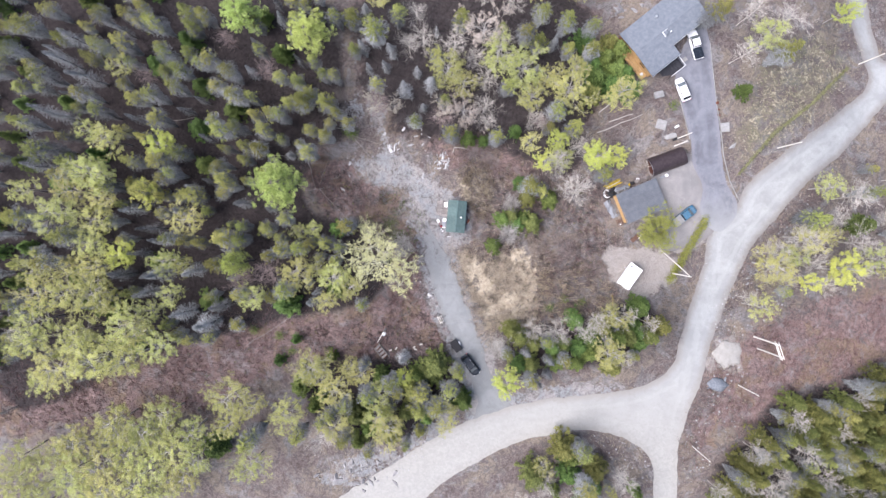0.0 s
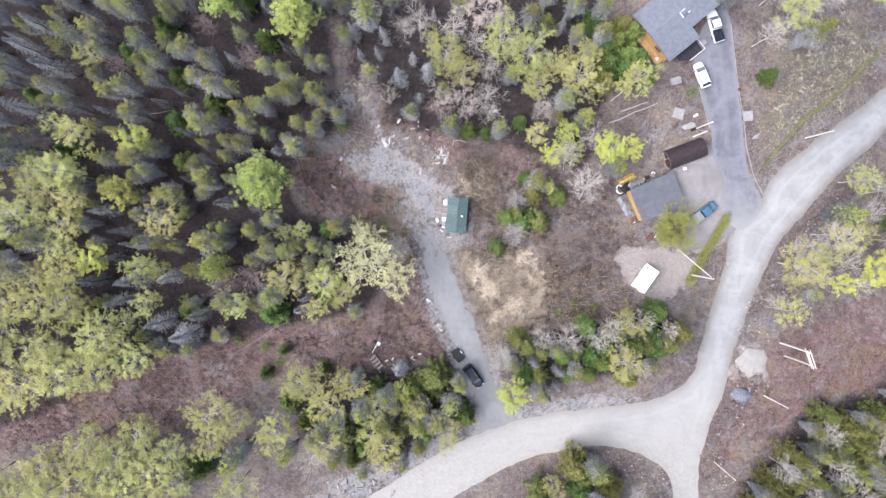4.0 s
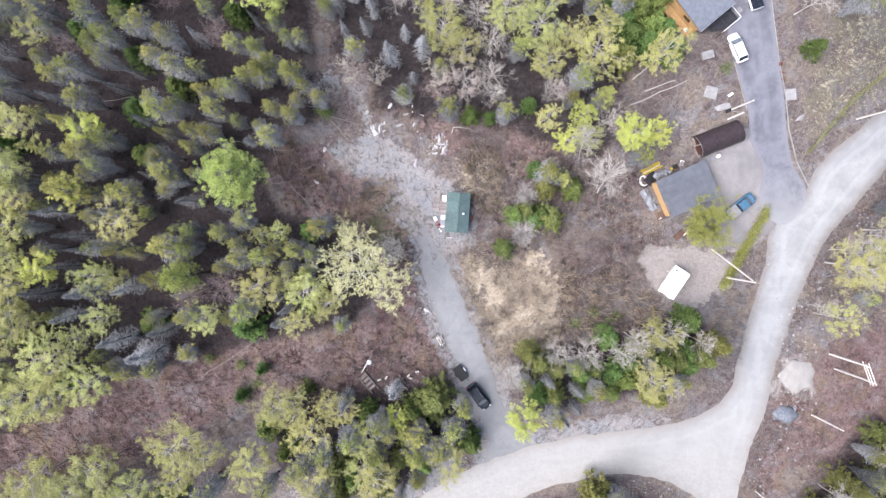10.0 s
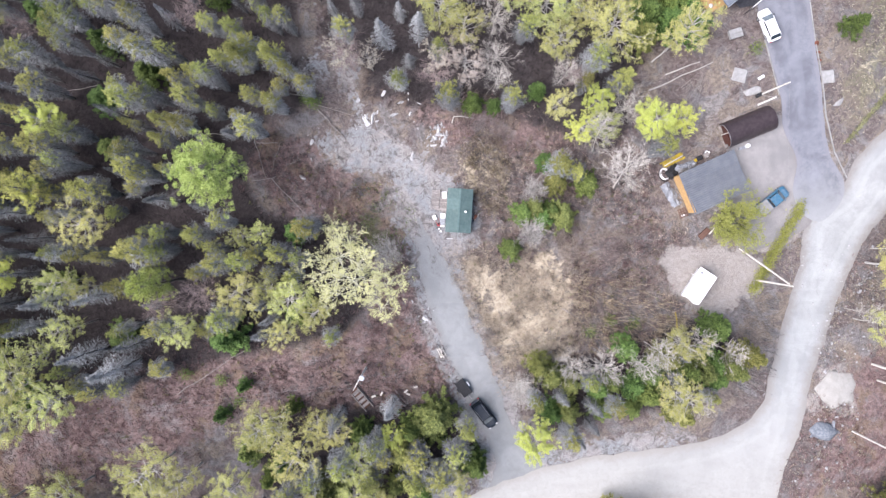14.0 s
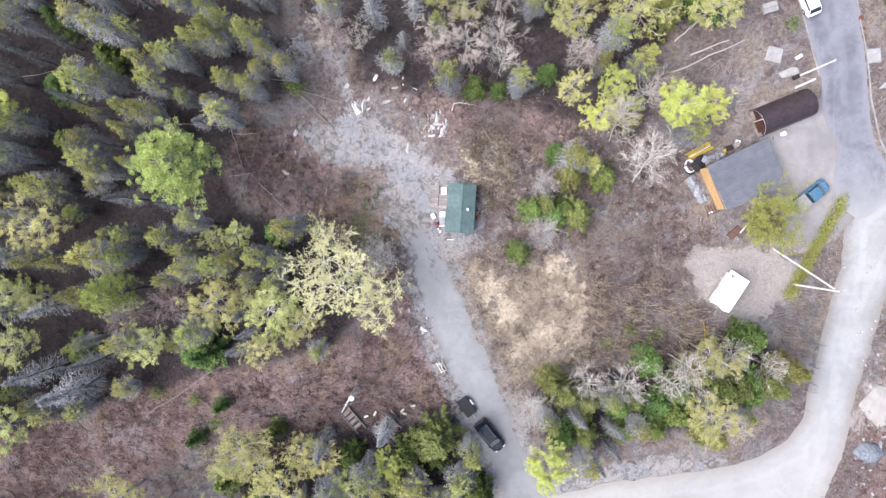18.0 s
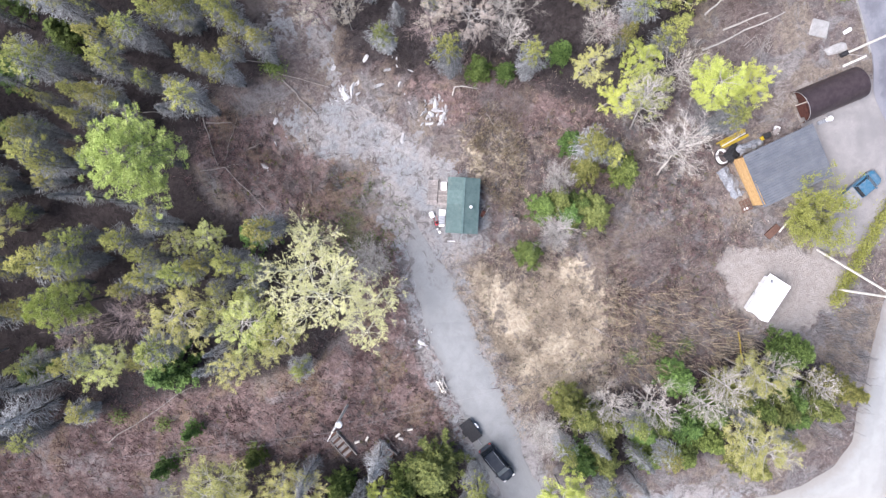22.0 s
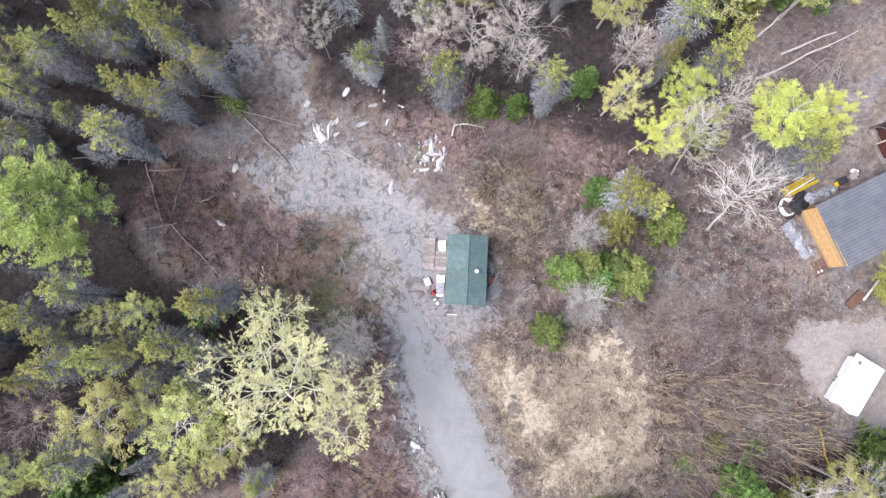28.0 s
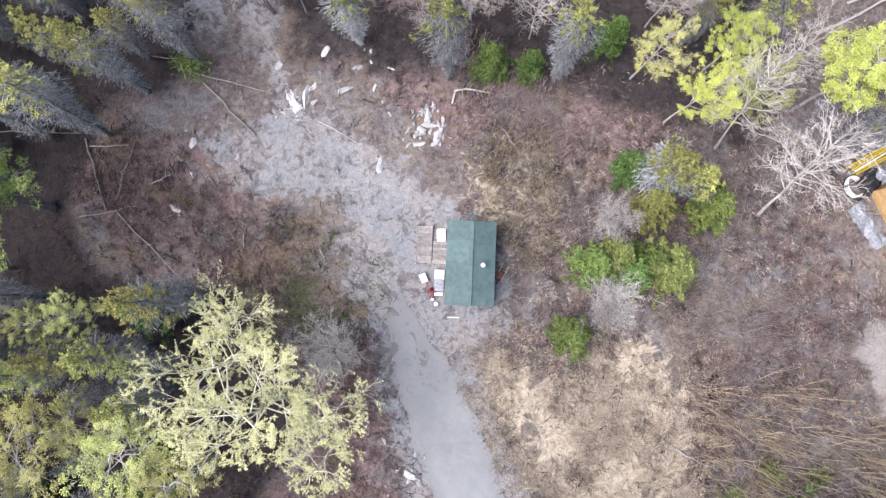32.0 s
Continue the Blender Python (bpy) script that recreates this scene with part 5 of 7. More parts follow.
# ---- the green shed ----
def shed():
    m = at(1.95, 2.43, -5.2, 0.0)
    s = thing("shed", m, "small garden shed with a dark green felt roof", "shed")
    hx, hy, e, r = 1.5, 2.85, 2.25, 2.85
    for side in (-1, 1):
        wall = part("side_wall", box((side * hx - 0.05, -hy, -0.2), (side * hx + 0.05, hy, e)), GREYBOARD, s)
        for k in range(12):
            y = -hy + 2 * hy * k / 12
            part("board", box((side * (hx + 0.05) - 0.012, y + 0.01, 0.05), (side * (hx + 0.05) + 0.012, y + 0.45, e - 0.05), 0.006), GREYBOARD, wall)
        end = Geo()
        for y in (side * hy - 0.05, side * hy + 0.05):
            end.add([(-hx, y, -0.2), (hx, y, -0.2), (hx, y, e), (0.06, y, r - 0.1), (-hx, y, e)], [])
        end.f += [(4, 3, 2, 1, 0), (5, 6, 7, 8, 9)] + [(i, (i + 1) % 5, 5 + (i + 1) % 5, 5 + i) for i in range(5)]
        part("gable_wall", end, GREYBOARD, s)
    slope = math.atan2(r - e, hx + 0.12)
    for side in (-1, 1):
        width = 1.78 / math.cos(slope)
        deck = Geo().block((0, -3.05, -0.06), (width, 3.05, 0.0), 0.015)
        turn = Matrix.Translation((0.06, 0, r)) @ Euler((0, slope if side > 0 else math.pi - slope, 0)).to_matrix().to_4x4()
        if side < 0:
            turn = Matrix.Translation((0.06, 0, r)) @ Matrix.Diagonal((-1, 1, 1, 1)) @ Euler((0, slope, 0)).to_matrix().to_4x4()
        roof = part("roof_slope", deck.turned(turn), GREEN_ROOF, s)
        edges = (-3.08, -1.62, 0.1, 1.7, 3.08) if side < 0 else (-3.08, -2.0, -0.3, 1.4, 3.08)
        for k in range(4):
            sheet = Geo().block((-0.01, edges[k], 0.0), (width + 0.03, edges[k + 1] + 0.05, 0.014 + 0.006 * (k % 2)), 0.004)
            part("roof_sheet", sheet.turned(turn), GREEN_ROOF, roof)
        part("fascia", Geo().block((width + 0.0, -3.07, -0.14), (width + 0.03, 3.07, 0.0), 0.005).turned(turn), BROWNBOARD, s)
    cap = Geo().block((-0.09, -3.1, r + 0.0), (0.21, 3.1, r + 0.035), 0.015)
    part("ridge_cap", cap, GREEN_ROOF, s)
    pipe = Geo().tube([(0.95, -0.1, 2.3), (0.95, -0.1, 3.0)], [0.08, 0.08], 12)
    chimney = part("chimney", pipe, STEEL, s, "short steel chimney pipe")
    part("chimney_cap", Geo().tube([(0.95, -0.1, 3.0), (0.95, -0.1, 3.04), (0.95, -0.1, 3.12)], [0.17, 0.17, 0.03], 14), WHITE, chimney)
    part("meter_box", box((hx + 0.06, -1.3, 0.4), (hx + 0.26, -0.6, 1.3)), WHITE, s, "white metal box on the wall")
    door = part("door", box((-hx - 0.10, 0.4, 0.1), (-hx - 0.06, 1.3, 2.0)), BROWNBOARD, s)
    part("door_handle", box((-hx - 0.16, 0.5, 1.0), (-hx - 0.10, 0.54, 1.12), 0.01), STEEL, door)
    window = part("window", box((-hx - 0.09, -1.9, 0.95), (-hx - 0.06, -0.9, 1.75)), CAR_GLASS, s)
    for y0, y1, z0, z1 in ((-1.96, -0.84, 0.9, 0.96), (-1.96, -0.84, 1.74, 1.8), (-1.96, -1.9, 0.96, 1.74), (-0.9, -0.84, 0.96, 1.74)):
        part("frame_bar", box((-hx - 0.11, y0, z0), (-hx - 0.06, y1, z1), 0.008), WHITE, window)
    # slatted deck before the door
    d = thing("wooden_deck", m @ pose(0, 0, 0), "low weathered plank deck against the shed", "deck")
    for k in range(21):
        y = 0.02 + 0.135 * k
        part("plank", box((-3.95 - rnd(0, 0.03), y, 0.24), (-2.86, y + 0.118, 0.28), 0.006), GREYBOARD, d)
    for k in range(13):
        y = 0.0 + 0.135 * k
        part("plank", box((-2.80, y, 0.25), (-1.62, y + 0.118, 0.29), 0.006), GREYBOARD, d)
    for x in (-3.9, -2.95, -2.78, -1.7):
        part("joist", box((x, 0.03, 0.02), (x + 0.06, 2.85 if x < -2.8 else 1.75, 0.238), 0.008), GREYBOARD, d)
    for p in ((-4.0, 0.0), (-4.0, 2.88), (-2.85, 2.9)):
        part("post", box((p[0] - 0.05, p[1] - 0.05, -0.1), (p[0] + 0.05, p[1] + 0.05, 0.75), 0.01), GREYBOARD, d)
    part("rail", box((-4.03, 0.05, 0.62), (-3.99, 2.83, 0.70), 0.01), GREYBOARD, d)
    single("white_tray", box((-0.33, -0.48, 0), (0.33, 0.48, 0.05), 0.015), SHEET_WHITE, m @ pose(-2.2, 2.2, 0.30, 0, 0, 3), "white sheet lying on the deck", "board")
    single("cool_box", box((-0.27, -0.36, 0), (0.27, 0.36, 0.38), 0.06), WHITE, at(-1.53, 1.6, 20, 0.0), "white plastic cool box on the gravel", "box")
    t = thing("work_table", m @ pose(-2.2, -1.2, 0), "pale work table beside the shed", "table")
    part("tabletop", box((-0.36, -0.9, 0.68), (0.36, 0.0, 0.72)), TARP_GREY, t)
    part("leaf", box((-0.36, 0.02, 0.68), (0.36, 0.72, 0.72)), SHEET_WHITE, t)
    for x in (-0.32, 0.28):
        for y in (-0.85, 0.64):
            part("leg", box((x, y, 0), (x + 0.045, y + 0.045, 0.678), 0.008), STEEL, t)
    single("white_bin_lid", box((-0.35, -0.13, 0), (0.3, 0.13, 0.04)), SHEET_WHITE, m @ pose(-2.2, -2.3, 0.03, 0, 0, 2), "white board lying by the table", "board")
    k = thing("red_cultivator", at(-1.0, 0.64, 15), "small red garden machine with wheels", "machine")
    part("body", Geo().block((-0.2, -0.28, 0.2), (0.2, 0.2, 0.5), 0.07), RED, k)
    part("engine", Geo().block((-0.13, -0.1, 0.5), (0.13, 0.16, 0.66), 0.04), DARK, k)
    for x in (-0.27, 0.2):
        part("wheel", Geo().tube([(x, 0, 0.18), (x + 0.07, 0, 0.18)], [0.18, 0.18], 14), DARK, k)
    for x in (-0.2, 0.2):
        part("handle", Geo().tube([(x, 0.2, 0.4), (x, 0.5, 0.7), (x, 0.75, 0.8)], [0.02, 0.02, 0.02], 6), RED, k)
    single("white_bucket", Geo().tube([(0, 0, 0), (0, 0, 0.02), (0, 0, 0.3), (0, 0, 0.28)], [0.10, 0.12, 0.16, 0.13], 14), WHITE, at(-0.72, -0.42), "white bucket on the gravel", "bucket")
    single("white_jug", Geo().block((-0.12, -0.1, 0), (0.12, 0.1, 0.25), 0.05), WHITE, at(-0.95, -0.05, 30), "white plastic jug on the gravel", "jug")
    single("white_pipe", Geo().tube([(-0.45, 0, 0.05), (0.45, 0, 0.05)], [0.045, 0.045], 8), WHITE, at(0.55, -1.5, -4), "short white pipe lying on the gravel", "pipe")
    b = thing("old_bicycle", at(1.94, 6.3, 70), "rusty bicycle lying against the shed", "bicycle")
    for x in (-0.5, 0.5):
        ring = [(x + 0.32 * math.cos(a), 0.32 * math.sin(a), 0.3) for a in np.linspace(0, 6.283, 17)]
        part("wheel", Geo().tube(ring, [0.025] * 17, 5), DARK, b)
    part("frame", Geo().tube([(-0.5, 0, 0.32), (-0.1, 0.25, 0.34), (0.35, 0.22, 0.34), (0.5, 0, 0.32), (0.0, -0.05, 0.33), (-0.1, 0.25, 0.36)], [0.025] * 6, 6), RUST, b)
    w = thing("wheelbarrow", at(4.32, 1.5, 60), "upturned rusty red wheelbarrow", "wheelbarrow")
    part("tray", Geo().loft([[(-0.4, -0.28, 0.1), (0.4, -0.28, 0.1), (0.4, 0.28, 0.1), (-0.4, 0.28, 0.1)], [(-0.28, -0.18, 0.38), (0.28, -0.18, 0.38), (0.28, 0.18, 0.38), (-0.28, 0.18, 0.38)]]), RUST, w)
    for y in (-0.22, 0.22):
        part("handle", Geo().tube([(-0.5, y, 0.4), (0.9, y * 1.2, 0.32)], [0.02, 0.02], 6), POLE_WOOD, w)
    part("wheel", Geo().tube([(-0.6, -0.04, 0.4), (-0.6, 0.04, 0.4)], [0.17, 0.17], 12), DARK, w)


shed()


# ---- the garage with its steel roof ----
def garage():
    m = at(37.25, 5.25, 22.8, 0.0)
    g = thing("garage", m, "garage with orange cedar walls and ribbed blue-grey steel roof", "garage")
    hx, hy, e0, e1 = 3.6, 2.85, 2.35, 2.75
    base = -1.2
    for nm, lo, hi in (("front_wall", (-hx, -hy, base), (hx, -hy + 0.12, e0)), ("back_wall", (-hx, hy - 0.12, base), (hx, hy, e1)), ("side_wall", (-hx, -hy + 0.13, base), (-hx + 0.12, hy - 0.13, e0)), ("side_wall", (hx - 0.12, -hy + 0.13, base), (hx, hy - 0.13, e0))):
        wall = part(nm, box(lo, hi), CEDAR, g)
        if nm == "side_wall" and lo[0] < 0:
            for k in range(13):
                z = -0.1 + 0.215 * k
                part("cladding_board", box((-hx - 0.03, -hy, z), (-hx - 0.003, hy, z + 0.2), 0.008), CEDAR, wall)
    tilt = math.atan2(e1 - e0, 2 * hy)
    roof = part("roof_deck", Geo().block((-hx - 0.15, -hy - 0.25, 2.60), (hx + 0.88, hy + 0.25, 2.66)).turned(Matrix.Translation((0, 0, 2.62)) @ Euler((tilt, 0, 0)).to_matrix().to_4x4() @ Matrix.Translation((0, 0, -2.62))), STEEL, g)
    w = (2 * hy + 0.5) / 7
    for k in range(7):
        sheet, prof = Geo(), []
        for j in range(3):
            y = w * j / 3
            prof += [(y, 0.0), (y + w * 0.20, 0.0), (y + w * 0.235, 0.045), (y + w * 0.30, 0.045)]
        prof.append((w, 0.0))
        for x in (-hx - 0.2, hx + 0.94):
            sheet.v += [(x, -hy - 0.25 + w * k + y, 2.67 + z) for y, z in prof]
        n = len(prof)
        sheet.f += [(i, i + 1, n + i + 1, n + i) for i in range(n - 1)]
        part("roof_sheet", sheet.turned(Matrix.Translation((0, 0, 2.62)) @ Euler((tilt, 0, 0)).to_matrix().to_4x4() @ Matrix.Translation((0, 0, -2.62))), STEEL_ROOF, roof)
    door = part("overhead_door", box((hx + 0.003, -1.5, 0.0), (hx + 0.05, 1.5, 2.3)), WHITE, g)
    for k in range(4):
        part("door_panel", box((hx + 0.052, -1.45, 0.05 + 0.56 * k), (hx + 0.07, 1.45, 0.55 + 0.56 * k), 0.01), WHITE, door)
    # clutter along the walls
    sheet = Geo()
    for i in range(9):
        for j in range(5):
            sheet.v.append((-0.72 + 0.36 * j + rnd(-0.16, 0.16), -1.9 + 0.475 * i + rnd(-0.1, 0.1), 0.15 + 0.4 * math.sin(math.pi * j / 4) + rnd(-0.12, 0.2)))
    sheet.f = [(i * 5 + j, i * 5 + j + 1, i * 5 + j + 6, i * 5 + j + 5) for i in range(8) for j in range(4)]
    single("plastic_sheet", sheet, TARP_GREY, at(32.45, 3.95, 33, 0.05), "crumpled grey plastic sheet over stored goods", "tarpaulin")
    heap = Geo()
    for i in range(9):
        for j in range(5):
            heap.v.append((-0.5 + 0.25 * j + rnd(-0.12, 0.12), -1.35 + 0.34 * i + rnd(-0.1, 0.1), 0.1 + 0.55 * math.sin(math.pi * j / 4) + rnd(-0.15, 0.25)))
    heap.f = [(i * 5 + j, i * 5 + j + 1, i * 5 + j + 6, i * 5 + j + 5) for i in range(8) for j in range(4)]
    single("dark_tarpaulin", heap, TARP_GREY, at(34.55, 7.85, -72, 0.0), "crumpled dark grey tarpaulin heaped along the garage wall", "tarpaulin")
    hose = Geo()
    for ring in range(3):
        hose.tube([(0.55 * math.cos(a) + 0.1 * ring, 0.8 * math.sin(a), 0.1 + 0.09 * ring) for a in np.linspace(0.4, 5.2, 14)], [0.05] * 14, 6)
    single("coiled_hose", hose, WHITE, at(31.5, 6.9, 20), "coils of white and dark hose", "hose", smooth=True)
    hose = Geo().tube([(0.75 * math.cos(a), 0.95 * math.sin(a), 0.12) for a in np.linspace(0.4, 5.4, 14)], [0.06] * 14, 6)
    single("black_pipe_coil", hose, DARK, at(31.6, 6.8, 24), "coil of black water pipe", "pipe", smooth=True)
    k = thing("yellow_board_stack", at(32.75, 8.75, 26), "loose stack of long yellow boards behind the garage", "boards")
    for i in range(6):
        y = -0.42 + 0.17 * i
        part("board", Geo().block((-1.75 + rnd(-0.25, 0.25), y, 0.3 + 0.06 * (i % 3)), (1.45 + rnd(-0.2, 0.3), y + 0.12, 0.34 + 0.06 * (i % 3)), 0.01).turned(Euler((0, 0, rnd(-0.05, 0.05))).to_matrix().to_4x4()), YELLOW if i != 2 else POLE_WOOD, k)
    for x in (-0.9, 0.8):
        part("bearer", box((x, -0.5, 0.0), (x + 0.12, 0.7, 0.298)), BROWNBOARD, k)
    heap = Geo()
    for i in range(8):
        for j in range(6):
            heap.v.append((-0.75 + 0.3 * j + rnd(-0.1, 0.1), -1.1 + 0.32 * i + rnd(-0.1, 0.1), 0.05 + 0.6 * math.sin(math.pi * j / 5) * math.sin(math.pi * (i + 0.4) / 8) + rnd(-0.08, 0.18)))
    heap.f = [(i * 6 + j, i * 6 + j + 1, i * 6 + j + 7, i * 6 + j + 6) for i in range(7) for j in range(5)]
    single("black_tarpaulin", heap, DARK, at(32.75, 7.3, -40, 0.05), "crumpled black plastic beside the coiled hoses", "tarpaulin")
    single("yellow_case", Geo().block((-0.35, -0.22, 0), (0.35, 0.22, 0.35), 0.05), YELLOW, at(35.9, 8.75, 30), "yellow tool case by the garage", "case")
    for i, (x, y, mat, nm, lab) in enumerate(((36.25, 8.95, DARK, "black_crate", "black plastic crate by the garage"), (37.1, 9.35, GREYBOARD, "wooden_crate", "weathered wooden crate by the garage"), (33.3, 7.7, TARP_GREY, "covered_box", "box under a crumpled cover"), (37.2, 9.5, WHITE, "white_tub", "white plastic tub by the garage"))):
        single(nm, Geo().block((-0.42, -0.3, 0), (0.42, 0.3, 0.45 + 0.1 * (i % 3)), 0.06), mat, at(x, y, 20 + 17 * i), lab, "box")
    f = thing("lattice_crate", at(34.15, 1.3, 22), "brown wooden lattice crate at the garage corner", "crate")
    part("floor", box((-0.58, -0.62, 0.02), (0.58, 0.62, 0.06)), DARK, f)
    for k in range(4):
        part("slat", box((-0.6 + 0.36 * k, -0.65, 0.42), (-0.48 + 0.36 * k, 0.65, 0.46), 0.008), BROWNBOARD, f)
        part("cross_slat", box((-0.62, -0.65 + 0.4 * k, 0.46), (0.62, -0.55 + 0.4 * k, 0.5), 0.008), BROWNBOARD, f)
    for x in (-0.6, 0.53):
        for y in (-0.64, 0.57):
            part("corner_post", box((x, y, 0.0), (x + 0.07, y + 0.07, 0.42), 0.008), BROWNBOARD, f)
    single("pale_tub", box((-0.3, -0.16, 0), (0.3, 0.16, 0.3), 0.04), WHITE, at(34.3, 0.98, 22, 0.06), "pale plastic tub inside the crate", "tub")
    single("downspout", Geo().tube([(0, 0, 0), (0, 0, 2.4)], [0.06, 0.06], 8), WHITE, at(40.15, 2.5), "white downpipe by the garage wall", "pipe")
    single("timber_beam", box((-1.3, -0.09, 0), (1.3, 0.09, 0.16)), POLE_WOOD, at(38.8, -0.9, 48, 0.3), "pale timber beam propped on a box", "beam")
    single("plank_box", box((-0.9, -0.4, 0), (0.9, 0.4, 0.34), 0.03), BROWNBOARD, at(37.3, -1.8, 42), "low brown planter box of planks", "box")
    single("white_drum", Geo().tube([(0, 0, 0), (0, 0, 0.03), (0, 0, 0.8), (0, 0, 0.82)], [0.25, 0.29, 0.29, 0.2], 14), WHITE, at(42.6, 10.4), "white drum by the shelter", "drum")
    single("white_trough", box((-0.5, -0.2, 0), (0.5, 0.2, 0.3), 0.03), TARP_GREY, at(42.0, 10.15, 20), "grey trough beside the shelter", "trough")


garage()


# ---- the round shelter ----
MAROON = surface("maroon_boards", (0.048, 0.019, 0.015), (0.102, 0.041, 0.031), 3, 0.6)


def shelter():
    m = at(42.35, 12.95, 20.5, 0.0)
    s = thing("round_shelter", m, "round-topped shelter under a dark brown cover", "shelter")
    L, R = 3.45, 1.75
    cover_g, inner = Geo(), Geo()
    arc = np.linspace(0, math.pi, 15)
    xs = np.linspace(-L, L, 9)
    rings = [[(x, R * math.cos(a) * (1 + 0.012 * (i % 2)), -0.6 * (a in (0, math.pi)) + 0.5 + 2.0 * math.sin(a) - 0.02 * (i % 2)) for a in arc] for i, x in enumerate(xs)]
    n = len(arc)
    for r in rings:
        cover_g.v += r
    k = len(cover_g.v)
    for r in rings:
        cover_g.v += [(x, y * 0.985, z - 0.025) for x, y, z in r]
    for j in range(len(xs) - 1):
        for i in range(n - 1):
            a = j * n + i
            cover_g.f += [(a, a + 1, a + n + 1, a + n), (k + a + n, k + a + n + 1, k + a + 1, k + a)]
    part("cover", cover_g, TARP_BROWN, s, smooth=True)
    for x in np.linspace(-L, L, 5):
        part("hoop", Geo().tube([(x, 0.97 * R * math.cos(a), 0.45 + 1.97 * math.sin(a)) for a in arc], [0.03] * n, 5), STEEL, s)
    for x, name, skin in ((L - 0.15, "end_wall", TARP_BROWN), (-L + 0.12, "front_wall", MAROON)):
        end = Geo()
        ring = [(R * 0.96 * math.cos(a), 0.45 + 1.95 * math.sin(a)) for a in arc]
        end.v = [(x, y, z) for y, z in ring] + [(x + 0.04, y, z) for y, z in ring]
        end.f = [tuple(range(n))[::-1], tuple(range(n, 2 * n))] + [(i, (i + 1) % n, n + (i + 1) % n, n + i) for i in range(n)]
        part(name, end, skin, s)
    part("door_flap", box((-L + 0.05, -1.2, -0.2), (-L + 0.09, 0.2, 1.7)), MAROON, s, "dark reddish brown door panel")
    part("door_post", box((-L - 0.02, 0.22, -0.2), (-L + 0.08, 0.32, 2.3)), POLE_WOOD, s)
    part("base_board", box((-L, -R - 0.03, -0.6), (L, -R + 0.03, 0.3)), BROWNBOARD, s)
    part("base_board", box((-L, R - 0.03, -0.6), (L, R + 0.03, 0.3)), BROWNBOARD, s)


shelter()


# ---- the white flat-roofed camper ----
def camper():
    m = at(35.95, -9.25, 55.2, -0.75)
    c = thing("camper_trailer", m, "low white box camper with a plain flat roof", "camper")
    part("body", Geo().block((-2.2, -1.15, 0.9), (2.2, 1.15, 2.45), 0.06), WHITE, c)
    part("roof", Geo().loft([[(-2.42 + 0.12 * math.sin(3 * y), y, z) for y in np.linspace(-1.4, 1.4, 9)] + [(2.42, y, z) for y in np.linspace(1.4, -1.4, 9)] for z in (2.46, 2.56)]), SHEET_WHITE, c)
    vent = part("roof_vent", box((1.58, 0.62, 2.56), (1.98, 1.0, 2.66), 0.04), STEEL, c)
    for k in range(3):
        part("vent_slot", box((1.63, 0.66 + 0.11 * k, 2.662), (1.93, 0.72 + 0.11 * k, 2.68), 0.006), STEEL_ROOF, vent)
    for y in (-1.05, 1.05):
        w = part("wheel", Geo().tube([(-0.2, y - 0.1, 1.02), (-0.2, y + 0.1, 1.02)], [0.3, 0.3], 16), DARK, c)
        part("rim", Geo().tube([(-0.2, y - 0.115, 1.02), (-0.2, y + 0.115, 1.02)], [0.17, 0.17], 12), STEEL, w)
    part("awning_arm", Geo().tube([(0.9, 1.3, 2.3), (0.9, 1.9, 2.35)], [0.05, 0.05], 6), WHITE, c)
    part("door", box((-0.4, -1.19, 1.0), (0.3, -1.152, 2.3)), SHEET_WHITE, c)


camper()


